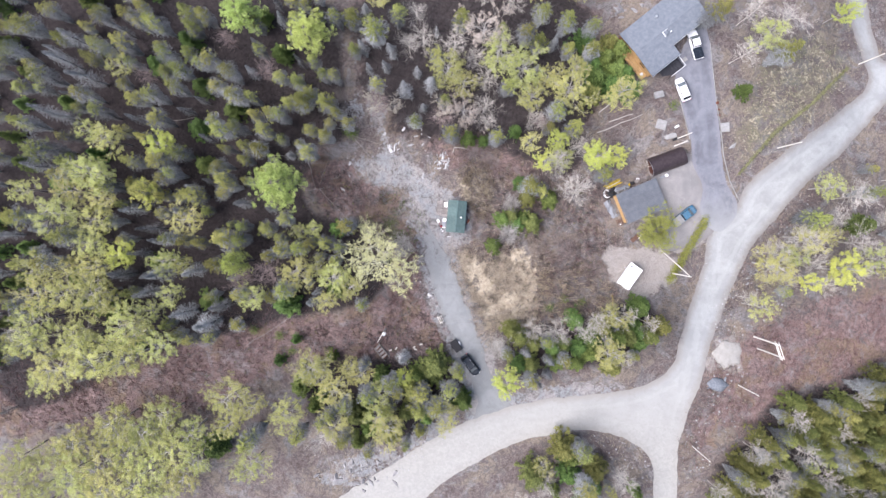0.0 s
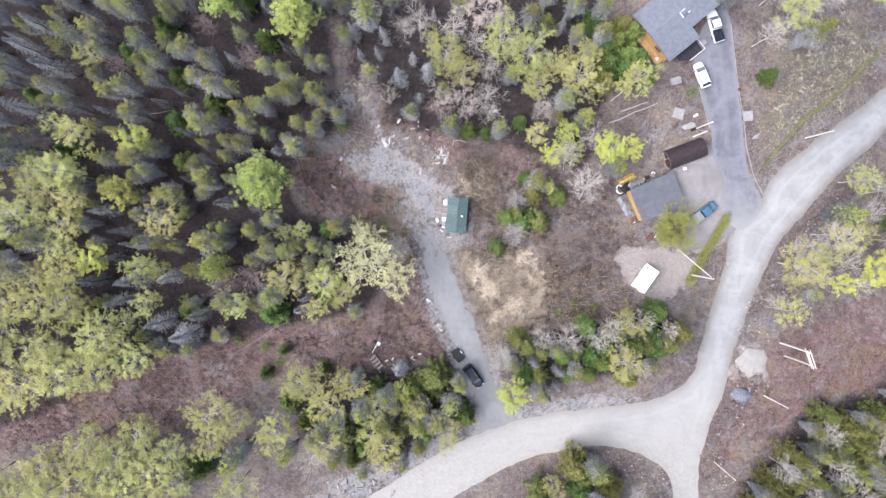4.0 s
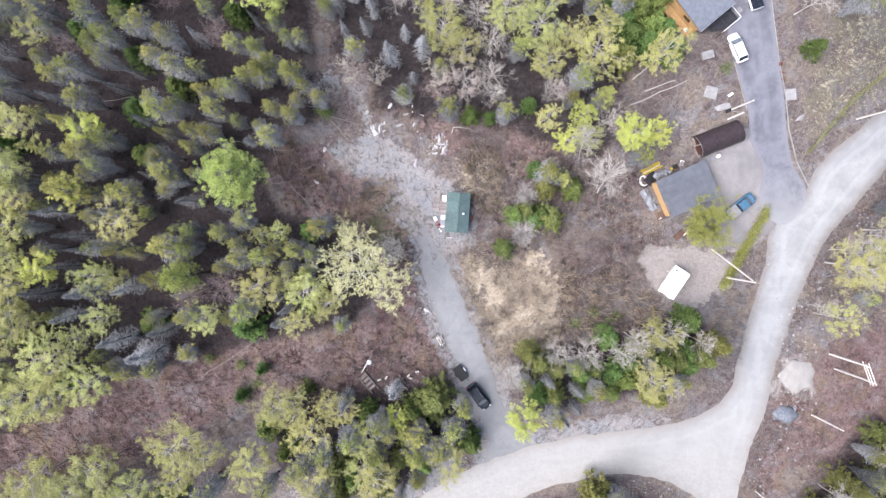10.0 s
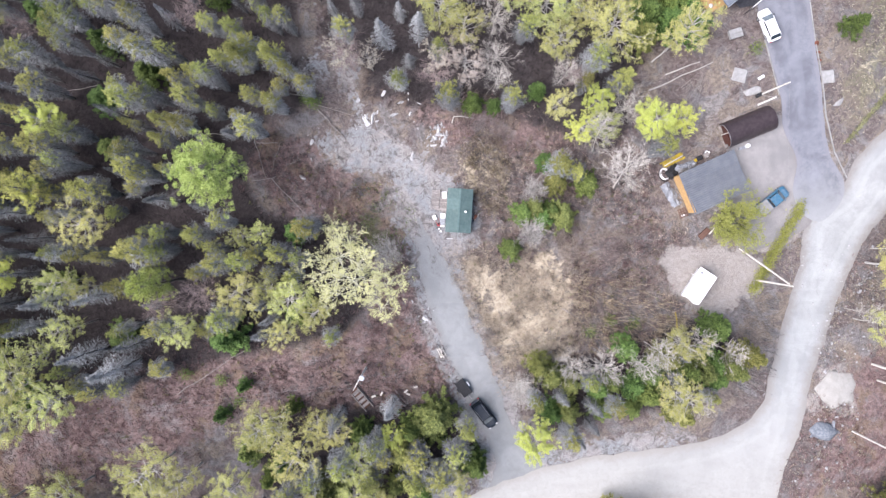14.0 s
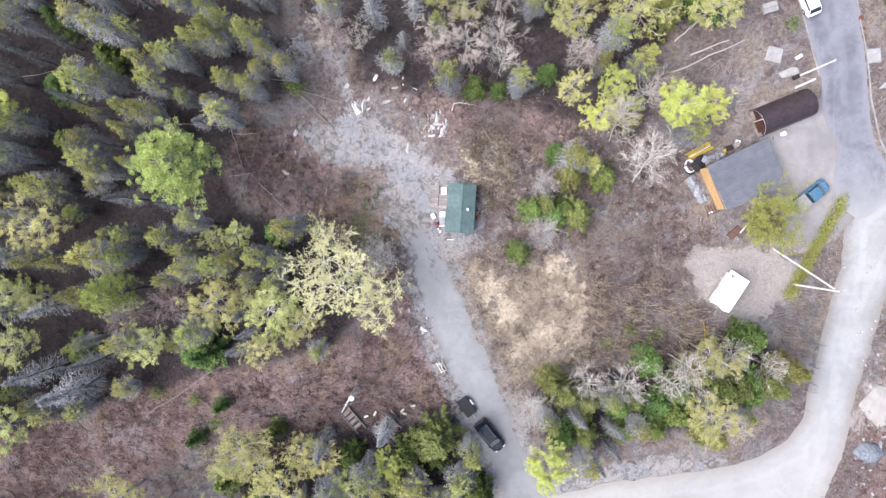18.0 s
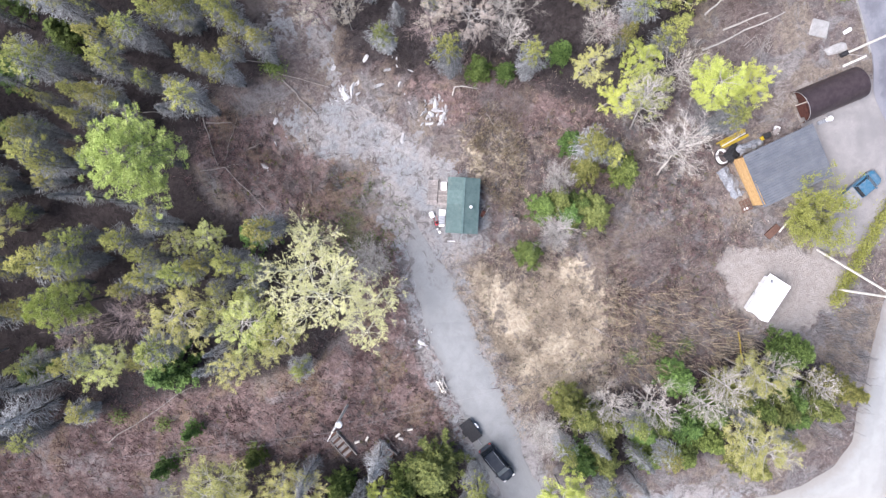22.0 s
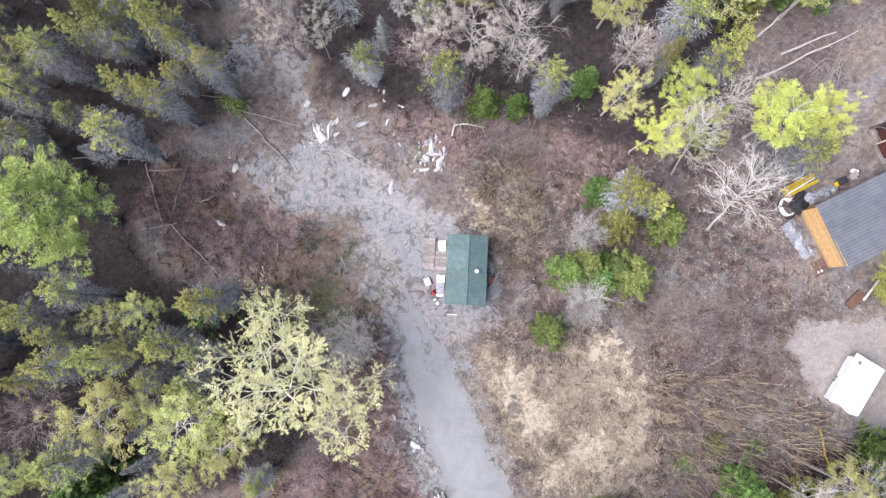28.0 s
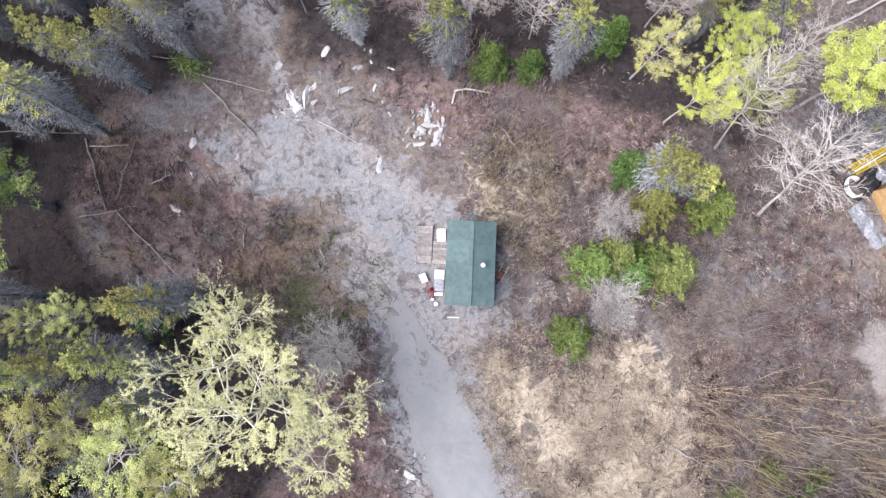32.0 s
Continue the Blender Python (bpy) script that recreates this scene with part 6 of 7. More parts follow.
# ---- the house ----
def house():
    m = at(38.4, 28.6, 38.6, 0.5)
    h = thing("house", m, "single-storey house with grey shingle roof and orange cedar wall", "house")
    # local x runs along the south-east eave, local y towards the north-west
    W, D, e, r = 14.9, 9.6, 2.9, 3.5
    notch_x, notch_y = 6.5, 2.0
    walls = (("gable_wall", (0.35, 0.3, -1.5), (0.5, D - 0.3, e)), ("front_wall", (0.51, 0.3, -1.5), (notch_x - 0.4, 0.45, e)), ("front_wall", (notch_x - 0.39, notch_y + 0.4, -1.5), (W - 0.4, notch_y + 0.55, e)),
             ("return_wall", (notch_x - 0.55, 0.46, -1.5), (notch_x - 0.4, notch_y + 0.54, e)), ("back_wall", (0.51, D - 0.45, -1.5), (W - 0.4, D - 0.3, e)), ("gable_wall", (W - 0.39, notch_y + 0.56, -1.5), (W - 0.24, D - 0.46, e)))
    for nm, lo, hi in walls:
        wall = part(nm, box(lo, hi), CEDAR if lo[0] < 0.4 else WHITE, h)
        if lo[0] < 0.4:
            for k in range(15):
                part("cladding_board", box((0.315, 0.3, -0.4 + 0.22 * k), (0.347, D - 0.3, -0.2 + 0.22 * k), 0.008), CEDAR, wall)
            for y in (2.0, 6.3):
                win = part("window", box((0.28, y, 0.9), (0.313, y + 1.3, 2.1)), CAR_GLASS, wall)
    mid = D / 2 + 0.4
    for nm, pts in (("roof_slope", [(-0.1, -0.15, e), (notch_x, -0.15, e), (notch_x, notch_y, e + 0.2), (W, notch_y, e + 0.2), (W, mid, r), (-0.1, mid, r)]), ("roof_slope", [(-0.1, mid, r), (W, mid, r), (W, D + 0.2, e), (-0.1, D + 0.2, e)])):
        g = Geo()
        n = len(pts)
        g.v = [(x, y, z + 0.02) for x, y, z in pts] + [(x, y, z + 0.2) for x, y, z in pts]
        g.f = [tuple(range(n))[::-1], tuple(range(n, 2 * n))] + [(i, (i + 1) % n, n + (i + 1) % n, n + i) for i in range(n)]
        slope = part(nm, g, SHINGLE, h)
    part("ridge_cap", box((-0.12, mid - 0.14, r + 0.19), (W, mid + 0.14, r + 0.235), 0.015), SHINGLE, h)
    part("barge_board", box((-0.16, -0.15, e - 0.12), (-0.105, D + 0.2, e + 0.06)), CEDAR, h)
    part("gutter", Geo().tube([(-0.1, -0.22, e + 0.1), (notch_x, -0.22, e + 0.1)], [0.06, 0.06], 8), STEEL, h)
    part("gutter", Geo().tube([(notch_x + 0.05, notch_y - 0.07, e + 0.28), (W, notch_y - 0.07, e + 0.28)], [0.06, 0.06], 8), STEEL, h)
    part("roof_vent", Geo().tube([(7.1, 8.1, 3.1), (7.1, 8.1, 3.75)], [0.22, 0.22], 12), STEEL, h)
    hatch = part("roof_hatch", box((6.2, 4.2, 3.4), (6.9, 4.9, 3.95), 0.04), SHINGLE, h)
    for lo, hi in (((6.05, 4.05, 3.6), (6.15, 5.1, 3.9)), ((6.16, 5.0, 3.6), (7.2, 5.1, 3.9))):
        part("rail_bar", box(lo, hi), WHITE, hatch)
    part("stovepipe", Geo().tube([(7.4, 4.2, 3.4), (7.4, 4.2, 4.1)], [0.11, 0.11], 10), WHITE, h)
    # cedar deck along the gable
    d = thing("side_deck", m, "narrow orange cedar deck along the gable wall", "deck")
    for k in range(7):
        part("deck_board", box((-1.05 + 0.19 * k, 0.6, -0.02), (-1.05 + 0.19 * k + 0.175, D - 1.2, 0.02), 0.006), CEDAR, d)
    for k in range(5):
        part("post", box((-1.07, 0.7 + 1.85 * k, -1.2), (-0.98, 0.79 + 1.85 * k, 0.9), 0.006), CEDAR, d)
    part("rail", box((-1.08, 0.6, 0.9), (-0.97, D - 1.2, 0.95), 0.006), CEDAR, d)
    # dark deck before the front
    d = thing("front_deck", m, "dark stained front deck with a white rail", "deck")
    for k in range(22):
        part("deck_board", box((2.3 + 0.2 * k, -2.35 + (0.0 if k > 8 else 0.12 * (8 - k)), 0.5), (2.3 + 0.2 * k + 0.185, 0.05, 0.54), 0.006), DECK_DARK, d)
    part("skirt_board", box((2.3, -2.42, -0.5), (6.7, -2.37, 0.5)), DECK_DARK, d)
    for x in (3.6, 5.1, 6.65):
        part("rail_post", box((x, -2.45, 0.0), (x + 0.09, -2.36, 1.45), 0.01), WHITE, d)
    part("hand_rail", box((3.5, -2.46, 1.4), (6.75, -2.35, 1.47)), WHITE, d)
    part("hand_rail", box((6.68, -2.34, 1.4), (6.77, -0.1, 1.47)), WHITE, d)
    single("door_mat", box((-0.6, -0.4, 0), (0.6, 0.4, 0.05)), CONCRETE, at(45.3, 32.2, 38, 0.14), "pale slab before the front deck", "slab")
    single("chimney_box", box((-0.5, -0.4, -1.5), (0.5, 0.4, 2.2)), RUST, m @ pose(-0.3, 9.0, 0), "brown lean-to box on the gable", "lean-to")
    for x, y, nm in ((34.9, 32.3, "white_gas_tank"), (37.2, 29.5, "white_barrel")):
        single(nm, Geo().tube([(0, 0, 0), (0, 0, 0.05), (0, 0, 1.1), (0, 0, 1.25)], [0.2, 0.3, 0.3, 0.12], 14), WHITE, at(x, y), "white tank beside the cedar wall", "tank", smooth=True)


house()


# ---- vehicles ----
def wheels(v, xs, y, r):
    for x in xs:
        for s in (-1, 1):
            w = part("wheel", Geo().tube([(x, s * y - 0.11, r), (x, s * y - 0.09, r), (x, s * y + 0.09, r), (x, s * y + 0.11, r)], [r * 0.86, r, r, r * 0.86], 18), DARK, v)
            part("rim", Geo().tube([(x, s * (y + 0.10), r), (x, s * (y + 0.125), r)], [r * 0.6, r * 0.5], 12), STEEL, w)


def ring_at(x, half, z0, z1, round_=0.12):
    """One cross-section of a car body."""
    return [(x, -half + round_, z0), (x, half - round_, z0), (x, half, z0 + round_), (x, half, z1 - round_), (x, half - round_, z1), (x, -half + round_, z1), (x, -half, z1 - round_), (x, -half, z0 + round_)]


def car(m, colour, label, category, name, length=4.6, tall=1.6, bed=False, cab_front=0.9):
    v = thing(name, m, label, category)
    L, hw = length / 2, 0.92
    if bed:
        prof = [(-L, 0.85, 0.5, 1.02), (-L + 0.1, hw, 0.4, 1.06), (L - 1.3, hw, 0.35, 1.08), (L - 0.35, 0.88, 0.4, 1.02), (L, 0.72, 0.5, 0.85)]
    else:
        prof = [(-L, 0.74, 0.5, 0.9), (-L + 0.15, 0.86, 0.38, 1.0), (-L + 0.9, hw, 0.3, 1.05), (0.6, hw, 0.3, 1.02), (L - 0.9, 0.9, 0.32, 0.98), (L - 0.25, 0.8, 0.4, 0.88), (L, 0.6, 0.48, 0.75)]
    body = part("body", Geo().loft([ring_at(x, w, a, b) for x, w, a, b in prof]), colour, v, smooth=False)
    c0, c1 = (-0.55, 1.45) if bed else (-L + 0.25, 1.15)
    f = 0.55
    glass_g = Geo().loft([ring_at(c0 + 0.0, 0.78, 1.0, 1.06, 0.03), ring_at(c0 + (0.15 if bed else 0.45), 0.72, 1.0, tall - 0.05, 0.06), ring_at(c1 - f, 0.70, 1.0, tall - 0.05, 0.06), ring_at(c1 + 0.12, 0.80, 0.98, 1.04, 0.025)])
    part("window_glass", glass_g, CAR_GLASS, v)
    part("roof", Geo().loft([[(x, y * k, z) for x, y in ((c0 + (0.18 if bed else 0.5), -0.66), (c1 - f - 0.08, -0.66), (c1 - f, -0.55), (c1 - f, 0.55), (c1 - f - 0.08, 0.66), (c0 + (0.18 if bed else 0.5), 0.66), (c0 + (0.1 if bed else 0.42), 0.55), (c0 + (0.1 if bed else 0.42), -0.55))] for z, k in ((tall - 0.06, 1.06), (tall - 0.02, 1.04), (tall + 0.02, 0.9))]), colour, v)
    front, lift = Vector((c1 + 0.13, 0, 1.06)), Vector((c1 - f + 0.03, 0, tall - 0.03))
    up = (lift - front).cross(Vector((0, 1, 0))).normalized() * -0.012
    up = up if up.z > 0 else -up
    part("windscreen", Geo().loft([[p + o for p in (front + Vector((0, -0.72, 0)), front + Vector((0, 0.72, 0)), lift + Vector((0, 0.6, 0)), lift + Vector((0, -0.6, 0)))] for o in (up * 0.4, up * 1.6)]), SCREEN, v)
    if name == "suv_car":
        for s in (-1, 1):
            part("roof_rail", Geo().tube([(c0 + 0.55, s * 0.62, tall + 0.0), (c0 + 0.65, s * 0.62, tall + 0.06), (c1 - f - 0.25, s * 0.62, tall + 0.06), (c1 - f - 0.15, s * 0.62, tall)], [0.022] * 4, 6), STEEL, v)
        part("bonnet_ridge", Geo().block((c1 + 0.2, -0.45, 0.98), (L - 0.45, 0.45, 1.0), 0.01), colour, v)
    for s in (-1, 1):
        part("pillar", Geo().stick((c1 + 0.08, s * 0.78, 1.02), (c1 - f - 0.02, s * 0.68, tall - 0.04), 0.045, 0.04, 4), colour, v)
        part("pillar", Geo().stick((c0 + 0.05, s * 0.77, 1.02), (c0 + (0.18 if bed else 0.5), s * 0.69, tall - 0.04), 0.06, 0.05, 4), colour, v)
        part("mirror", Geo().block((c1 - 0.15, s * 0.98 - 0.1, 1.0), (c1 - 0.0, s * 0.98 + 0.1, 1.15), 0.03), colour if colour is not CAR_WHITE else DARK, v)
        part("headlight", Geo().block((L - 0.32, s * 0.58 - 0.16, 0.70), (L - 0.05, s * 0.58 + 0.16, 0.84), 0.03), LENS, v)
        part("tail_light", Geo().block((-L - 0.01, s * 0.68 - 0.12, 0.72), (-L + 0.14, s * 0.68 + 0.12, 0.92), 0.02), TAIL, v)
    part("grille", Geo().block((L - 0.06, -0.42, 0.5), (L + 0.02, 0.42, 0.72), 0.02), DARK, v)
    if bed:
        part("bed_cover", Geo().block((-L + 0.06, -0.88, 1.065), (c0 - 0.08, 0.88, 1.12), 0.02), CAR_GLASS if colour is CAR_WHITE else CONCRETE, v, "flat cover over the load bed")
    wheels(v, (-L + 0.95, L - 0.9), 0.82, 0.34)
    return v


car(at(44.85, 26.45, 112, 0.14), CAR_WHITE, "white hatchback parked on the asphalt driveway", "car", "hatchback_car", 4.5, 1.52)
car(at(47.15, 34.9, 107, 0.14), CAR_WHITE, "white pickup truck with a dark bed cover", "pickup truck", "pickup_truck", 5.6, 1.85, True)
car(at(4.75, -26.55, -53.4, 0.07), CAR_BLACK, "black sport utility car parked on the gravel track", "car", "suv_car", 4.6, 1.68)
car(at(46.6, 2.6, 38, 0.09), CAR_BLUE, "old blue pickup truck with a grey covered bed", "pickup truck", "blue_pickup_truck", 5.0, 1.75, True)


def utility_trailer():
    m = at(1.95, -22.8, -55.5, 0.07)
    t = thing("utility_trailer", m, "small black box trailer hitched to the car", "trailer")
    part("floor", box((-1.15, -0.68, 0.42), (1.15, 0.68, 0.48)), DARK, t)
    for lo, hi in (((-1.15, -0.72, 0.45), (1.15, -0.68, 0.85)), ((-1.15, 0.68, 0.45), (1.15, 0.72, 0.85)), ((-1.19, -0.72, 0.45), (-1.15, 0.72, 0.85)), ((1.15, -0.72, 0.45), (1.19, 0.72, 0.85))):
        part("side_panel", box(lo, hi, 0.01), CAR_BLACK, t)
    part("cover", Geo().block((-1.17, -0.7, 0.85), (1.17, 0.7, 0.89), 0.015), DARK, t)
    part("drawbar", Geo().tube([(1.15, 0, 0.45), (2.0, 0, 0.48)], [0.045, 0.045], 6), STEEL, t)
    for y in (-0.84, 0.84):
        w = part("wheel", Geo().tube([(-0.1, y - 0.08, 0.28), (-0.1, y + 0.08, 0.28)], [0.28, 0.28], 16), DARK, t)
        part("rim", Geo().tube([(-0.1, y - 0.09, 0.28), (-0.1, y + 0.09, 0.28)], [0.15, 0.15], 10), STEEL, w)
        part("mudguard", Geo().block((-0.45, y - 0.1, 0.6), (0.25, y + 0.1, 0.63), 0.01), DARK if y < 0 else SHEET_WHITE, t)


utility_trailer()


# ---- poles and wires ----
def pole(x, y, h, label="pale wooden utility pole", arm=None, lean=(0, 0)):
    p = thing("utility_pole", at(x, y), label, "utility pole", "power line poles")
    part("shaft", Geo().tube([(0, 0, -0.5), (lean[0] * 0.5, lean[1] * 0.5, h * 0.5), (lean[0], lean[1], h)], [0.15, 0.13, 0.10], 10), POLE_WOOD, p)
    if arm is not None:
        d = around(radians(arm))
        a = part("cross_arm", Geo().stick(d * -1.1 + Vector((0, 0, h - 0.4)), d * 1.1 + Vector((0, 0, h - 0.4)), 0.07, 0.07, 4), POLE_WOOD, p)
        for k in (-1.0, -0.45, 0.45, 1.0):
            part("insulator", Geo().tube([d * k + Vector((0, 0, h - 0.34)), d * k + Vector((0, 0, h - 0.2)), d * k + Vector((0, 0, h - 0.12))], [0.05, 0.07, 0.03], 8), WHITE, a)
    return Vector((x + lean[0], y + lean[1], ground_z(x, y) + h))


TOP_A = pole(44.85, -8.75, 10.6, "white utility pole by the roadside", None)
stay = thing("brace_pole", at(42.5, -4.0), "white pole leaning against the utility pole", "utility pole")
part("shaft", Geo().tube([(0, 0, -0.3), (2.2, -4.5, 10.0)], [0.15, 0.11], 10), POLE_WOOD, stay)
TOP_B = pole(44.3, 17.35, 8.0)
TOP_C = pole(63.8, 15.6, 9.0)
TOP_D = pole(57.4, -30.6, 9.0)
TOP_E = pole(48.6, -42.8, 9.0)
TOP_F = pole(-11.9, -19.6, 10.6, "utility pole with a lamp dish in the brush", 60)
TOP_G = pole(80.8, 32.3, 8.0)
lamp = thing("area_lamp", Matrix.Translation(TOP_F + Vector((0, 0, -0.9))), "white dish lamp on the pole", "lamp")
part("dish", Geo().tube([(0.55, 0.5, -0.05), (0.55, 0.5, 0.08), (0.55, 0.5, 0.2)], [0.38, 0.3, 0.08], 16), WHITE, lamp, smooth=True)
part("bracket", Geo().stick((0.0, 0.0, 0.1), (0.5, 0.45, 0.15), 0.03, 0.03, 6), STEEL, lamp)
hf = thing("h_frame_pole", at(60.7, -22.2), "two-legged pale pole structure with double cross arms", "utility pole")
hfx = Matrix.Rotation(radians(-71), 4, "Z")
for k in (-1.25, 1.25):
    part("leg", Geo().tube([hfx @ Vector((k, 0, -0.5)), hfx @ Vector((k, 0, 10.4))], [0.18, 0.14], 10), POLE_WOOD, hf)
for z, y in ((10.1, 0.2), (10.1, -0.2), (8.7, 0.18), (9.4, -0.18)):
    part("cross_arm", Geo().stick(hfx @ Vector((-1.7, y, z)), hfx @ Vector((1.7, y, z)), 0.08, 0.08, 4), POLE_WOOD, hf)


def wire(a, b, sag, label="thin grey overhead wire", r=0.009):
    a, b = Vector(a), Vector(b)
    pts = [a.lerp(b, u) - Vector((0, 0, sag * 4 * u * (1 - u))) for u in np.linspace(0, 1, 17)]
    single("overhead_wire", Geo().tube(pts, [r] * 17, 4), CABLE, Matrix(), label, "wire", "power line wires")


wire(TOP_F, TOP_A, 1.2)
wire(TOP_F + Vector((0.4, 0.6, -0.3)), TOP_A + Vector((0, 0, -0.4)), 1.5)
wire(TOP_F, (-92, -27.5, 11), 1.3)
wire(TOP_F + Vector((-0.4, -0.6, -0.3)), (-92, -29.0, 10.6), 1.6)
wire(TOP_A, TOP_C, 0.8)
wire(TOP_A, TOP_D, 0.8)
wire(TOP_D, TOP_E, 0.5)
wire(TOP_C, TOP_G, 0.6)
wire(TOP_A, TOP_B, 0.7)
tape = Geo().tube([(x, y, ground_z(x, y) + z) for x, y, z in ((32.55, -12.9, 1.1), (32.75, -14.0, 0.8), (32.7, -15.2, 0.7), (32.95, -16.4, 0.6))], [0.08] * 4, 8)
single("yellow_guard", tape, YELLOW, Matrix(), "yellow plastic guard tube lying in the brush", "guard tube", smooth=True)


# ---- stone, timber and small things on the ground ----
def boulder(r, seed, flat=0.55):
    """An angular stone with split faces."""
    dice = random.Random(seed)
    bm = bmesh.new()
    bmesh.ops.create_icosphere(bm, subdivisions=2, radius=1)
    for v in bm.verts:
        n = noise.noise_vector(v.co * 1.3 + Vector((seed, 0, 0)))
        v.co += n * 0.25
    for k in range(9):
        d = Vector((dice.uniform(-1, 1), dice.uniform(-1, 1), dice.uniform(-0.2, 0.8))).normalized()
        lim = dice.uniform(0.3, 0.7)
        for v in bm.verts:
            t = v.co.dot(d)
            if t > lim:
                v.co -= d * (t - lim)
    a, b = dice.uniform(1.0, 1.9), dice.uniform(0.45, 0.85)
    for v in bm.verts:
        v.co = Vector((v.co.x * r * a, v.co.y * r * b, v.co.z * r * flat))
    g = Geo()
    bm.verts.index_update()
    g.add([v.co.copy() for v in bm.verts], [[v.index for v in f.verts] for f in bm.faces])
    bm.free()
    return g


ROCKS_A = [(-9.44, 19.96, 0.75), (-9, 19.2, 1.05), (-10.4, 18.6, 0.75), (-8.9, 18.2, 0.45), (-10.9, 18, 0.38), (-8.6, 20.8, 0.68), (-9.7, 19.4, 0.6)]
ROCKS_B = [(-10.1, 16.5, 0.85), (-10.9, 15.6, 0.8), (-11.7, 14.9, 0.4), (-10.7, 14.4, 0.4), (-10.2, 13.9, 0.3), (-9.4, 16.9, 0.35), (-11.3, 16.1, 0.4)]
ROCKS_C = [(-7.4, 18.8, 0.35), (-6.15, 18.3, 0.65), (-5.3, 19.8, 0.28), (-4.8, 19.6, 0.4), (-4.9, 18.8, 0.28), (-3.5, 18.2, 0.28), (-7.2, 16.5, 0.5), (-4.6, 16.7, 0.4), (-4.1, 15.5, 0.28), (-3.7, 14.6, 0.45), (-4.3, 14.5, 0.25)]
ROCKS_D = [(-1.0, 14.7, 0.42), (-0.6, 14.4, 0.5), (-0.1, 15.1, 0.35), (-1.2, 13.2, 0.75), (-1.4, 12.0, 0.7), (-0.4, 11.95, 0.55), (0.1, 12.8, 0.5), (0.3, 13.4, 0.42), (-1.7, 12.5, 0.35), (-0.6, 13.6, 0.4), (0.0, 12.2, 0.4)]
ROCKS_E = [(-18.9, 13.1, 0.4), (-19.1, 10.5, 0.26), (-20.4, 7.85, 0.45), (-19.5, 14.0, 0.2), (-15.5, 11.8, 0.2), (-4.5, 10.65, 0.5), (-17.4, 15.2, 0.22), (-3.3, -13.2, 0.4), (-5.0, -12.6, 0.28), (-4.1, -12.6, 0.22), (-5.4, -12.3, 0.2), (-2.6, -13.7, 0.28), (-2.8, -12.1, 0.2), (14.5, -18.2, 0.3)]
for i, (x, y, r) in enumerate(ROCKS_A + ROCKS_B + ROCKS_C + ROCKS_D + ROCKS_E):
    single("rock", boulder(r * (1.05 if i < 36 else 1.35), i, 0.3), ROCK, at(x, y, 37 * i, 0.0), "pale angular granite rock half sunk in the ground", "rock", "pale rocks in the clearing")
for i, (x, y, r) in enumerate((ROCKS_A + ROCKS_B + ROCKS_D) * 6):
    dice = random.Random(700 + i)
    single("rock_shard", boulder(r * dice.uniform(0.25, 0.7), 200 + i, 0.4), ROCK, at(x + dice.gauss(0, 0.85 * r), y + dice.gauss(0, 0.85 * r), dice.gauss(60, 30)), "pale split shard of granite beside larger rocks", "rock", "pale rocks in the clearing")
for i in range(22):
    dice = random.Random(950 + i)
    single("rock_shard", boulder(dice.uniform(0.12, 0.3), 400 + i, 0.45), ROCK, at(dice.gauss(-4.0, 1.5), dice.gauss(-12.9, 0.8), dice.uniform(0, 360)), "small pale stone beside the gravel track", "rock", "pale rocks in the clearing")
for i in range(44):
    dice = random.Random(100 + i)
    x, y = (dice.gauss(-19, 4.5), dice.gauss(-49, 2.2)) if i < 26 else (dice.gauss(35, 1.8), dice.gauss(42.2, 1.2)) if i < 36 else (dice.gauss(53.3, 1.3), dice.gauss(-30.6, 0.7))
    single("rock", boulder(dice.uniform(0.35, 0.95), 50 + i, 0.5), GREY_ROCK if i < 36 else SLATE, at(x, y, 31 * i, 0.0), "rough grey blasted stone in a heap" if i < 36 else "blue-grey stone of a small heap", "rock", "heaped stones")
for i, (x, y) in enumerate(((51.94, 22.9), (52.0, 21.8), (51.6, 24.0))):
    single("round_boulder", boulder(0.55, 120 + i, 0.7), RUST, at(x, y, 40 * i), "brownish boulder edging the driveway", "rock")
PALE_SAND = surface("pale_sand", (0.313, 0.299, 0.272), (0.381, 0.367, 0.337), 1.5, 0.95, bump=0.5, fine=20)
single("stone_mound", Geo().loft([[(q * 2.2 * math.cos(a) * (1 + 0.12 * math.sin(4 * a)), q * 1.5 * math.sin(a), z) for a in np.linspace(0, 6.0, 18)] for q, z in ((1.0, -0.2), (0.8, 0.2), (0.5, 0.6), (0.15, 0.8))]), SLATE, at(53.3, -30.5, -15), "mound of blue-grey crushed stone", "mound", smooth=True)
single("spoil_mound", Geo().loft([[(q * 3.3 * math.cos(a) * (1 + 0.15 * math.sin(3 * a) + 0.08 * math.sin(7 * a + 3 * q)), q * 3.0 * math.sin(a) * (1 + 0.1 * math.sin(5 * a)), z) for a in np.linspace(0, 6.0, 28)] for q, z in ((1.0, -0.2), (0.8, 0.12), (0.5, 0.35), (0.15, 0.45))]), PALE_SAND, at(55.4, -24.6, 20), "smooth pale spoil heap by the roadside", "mound", smooth=True)

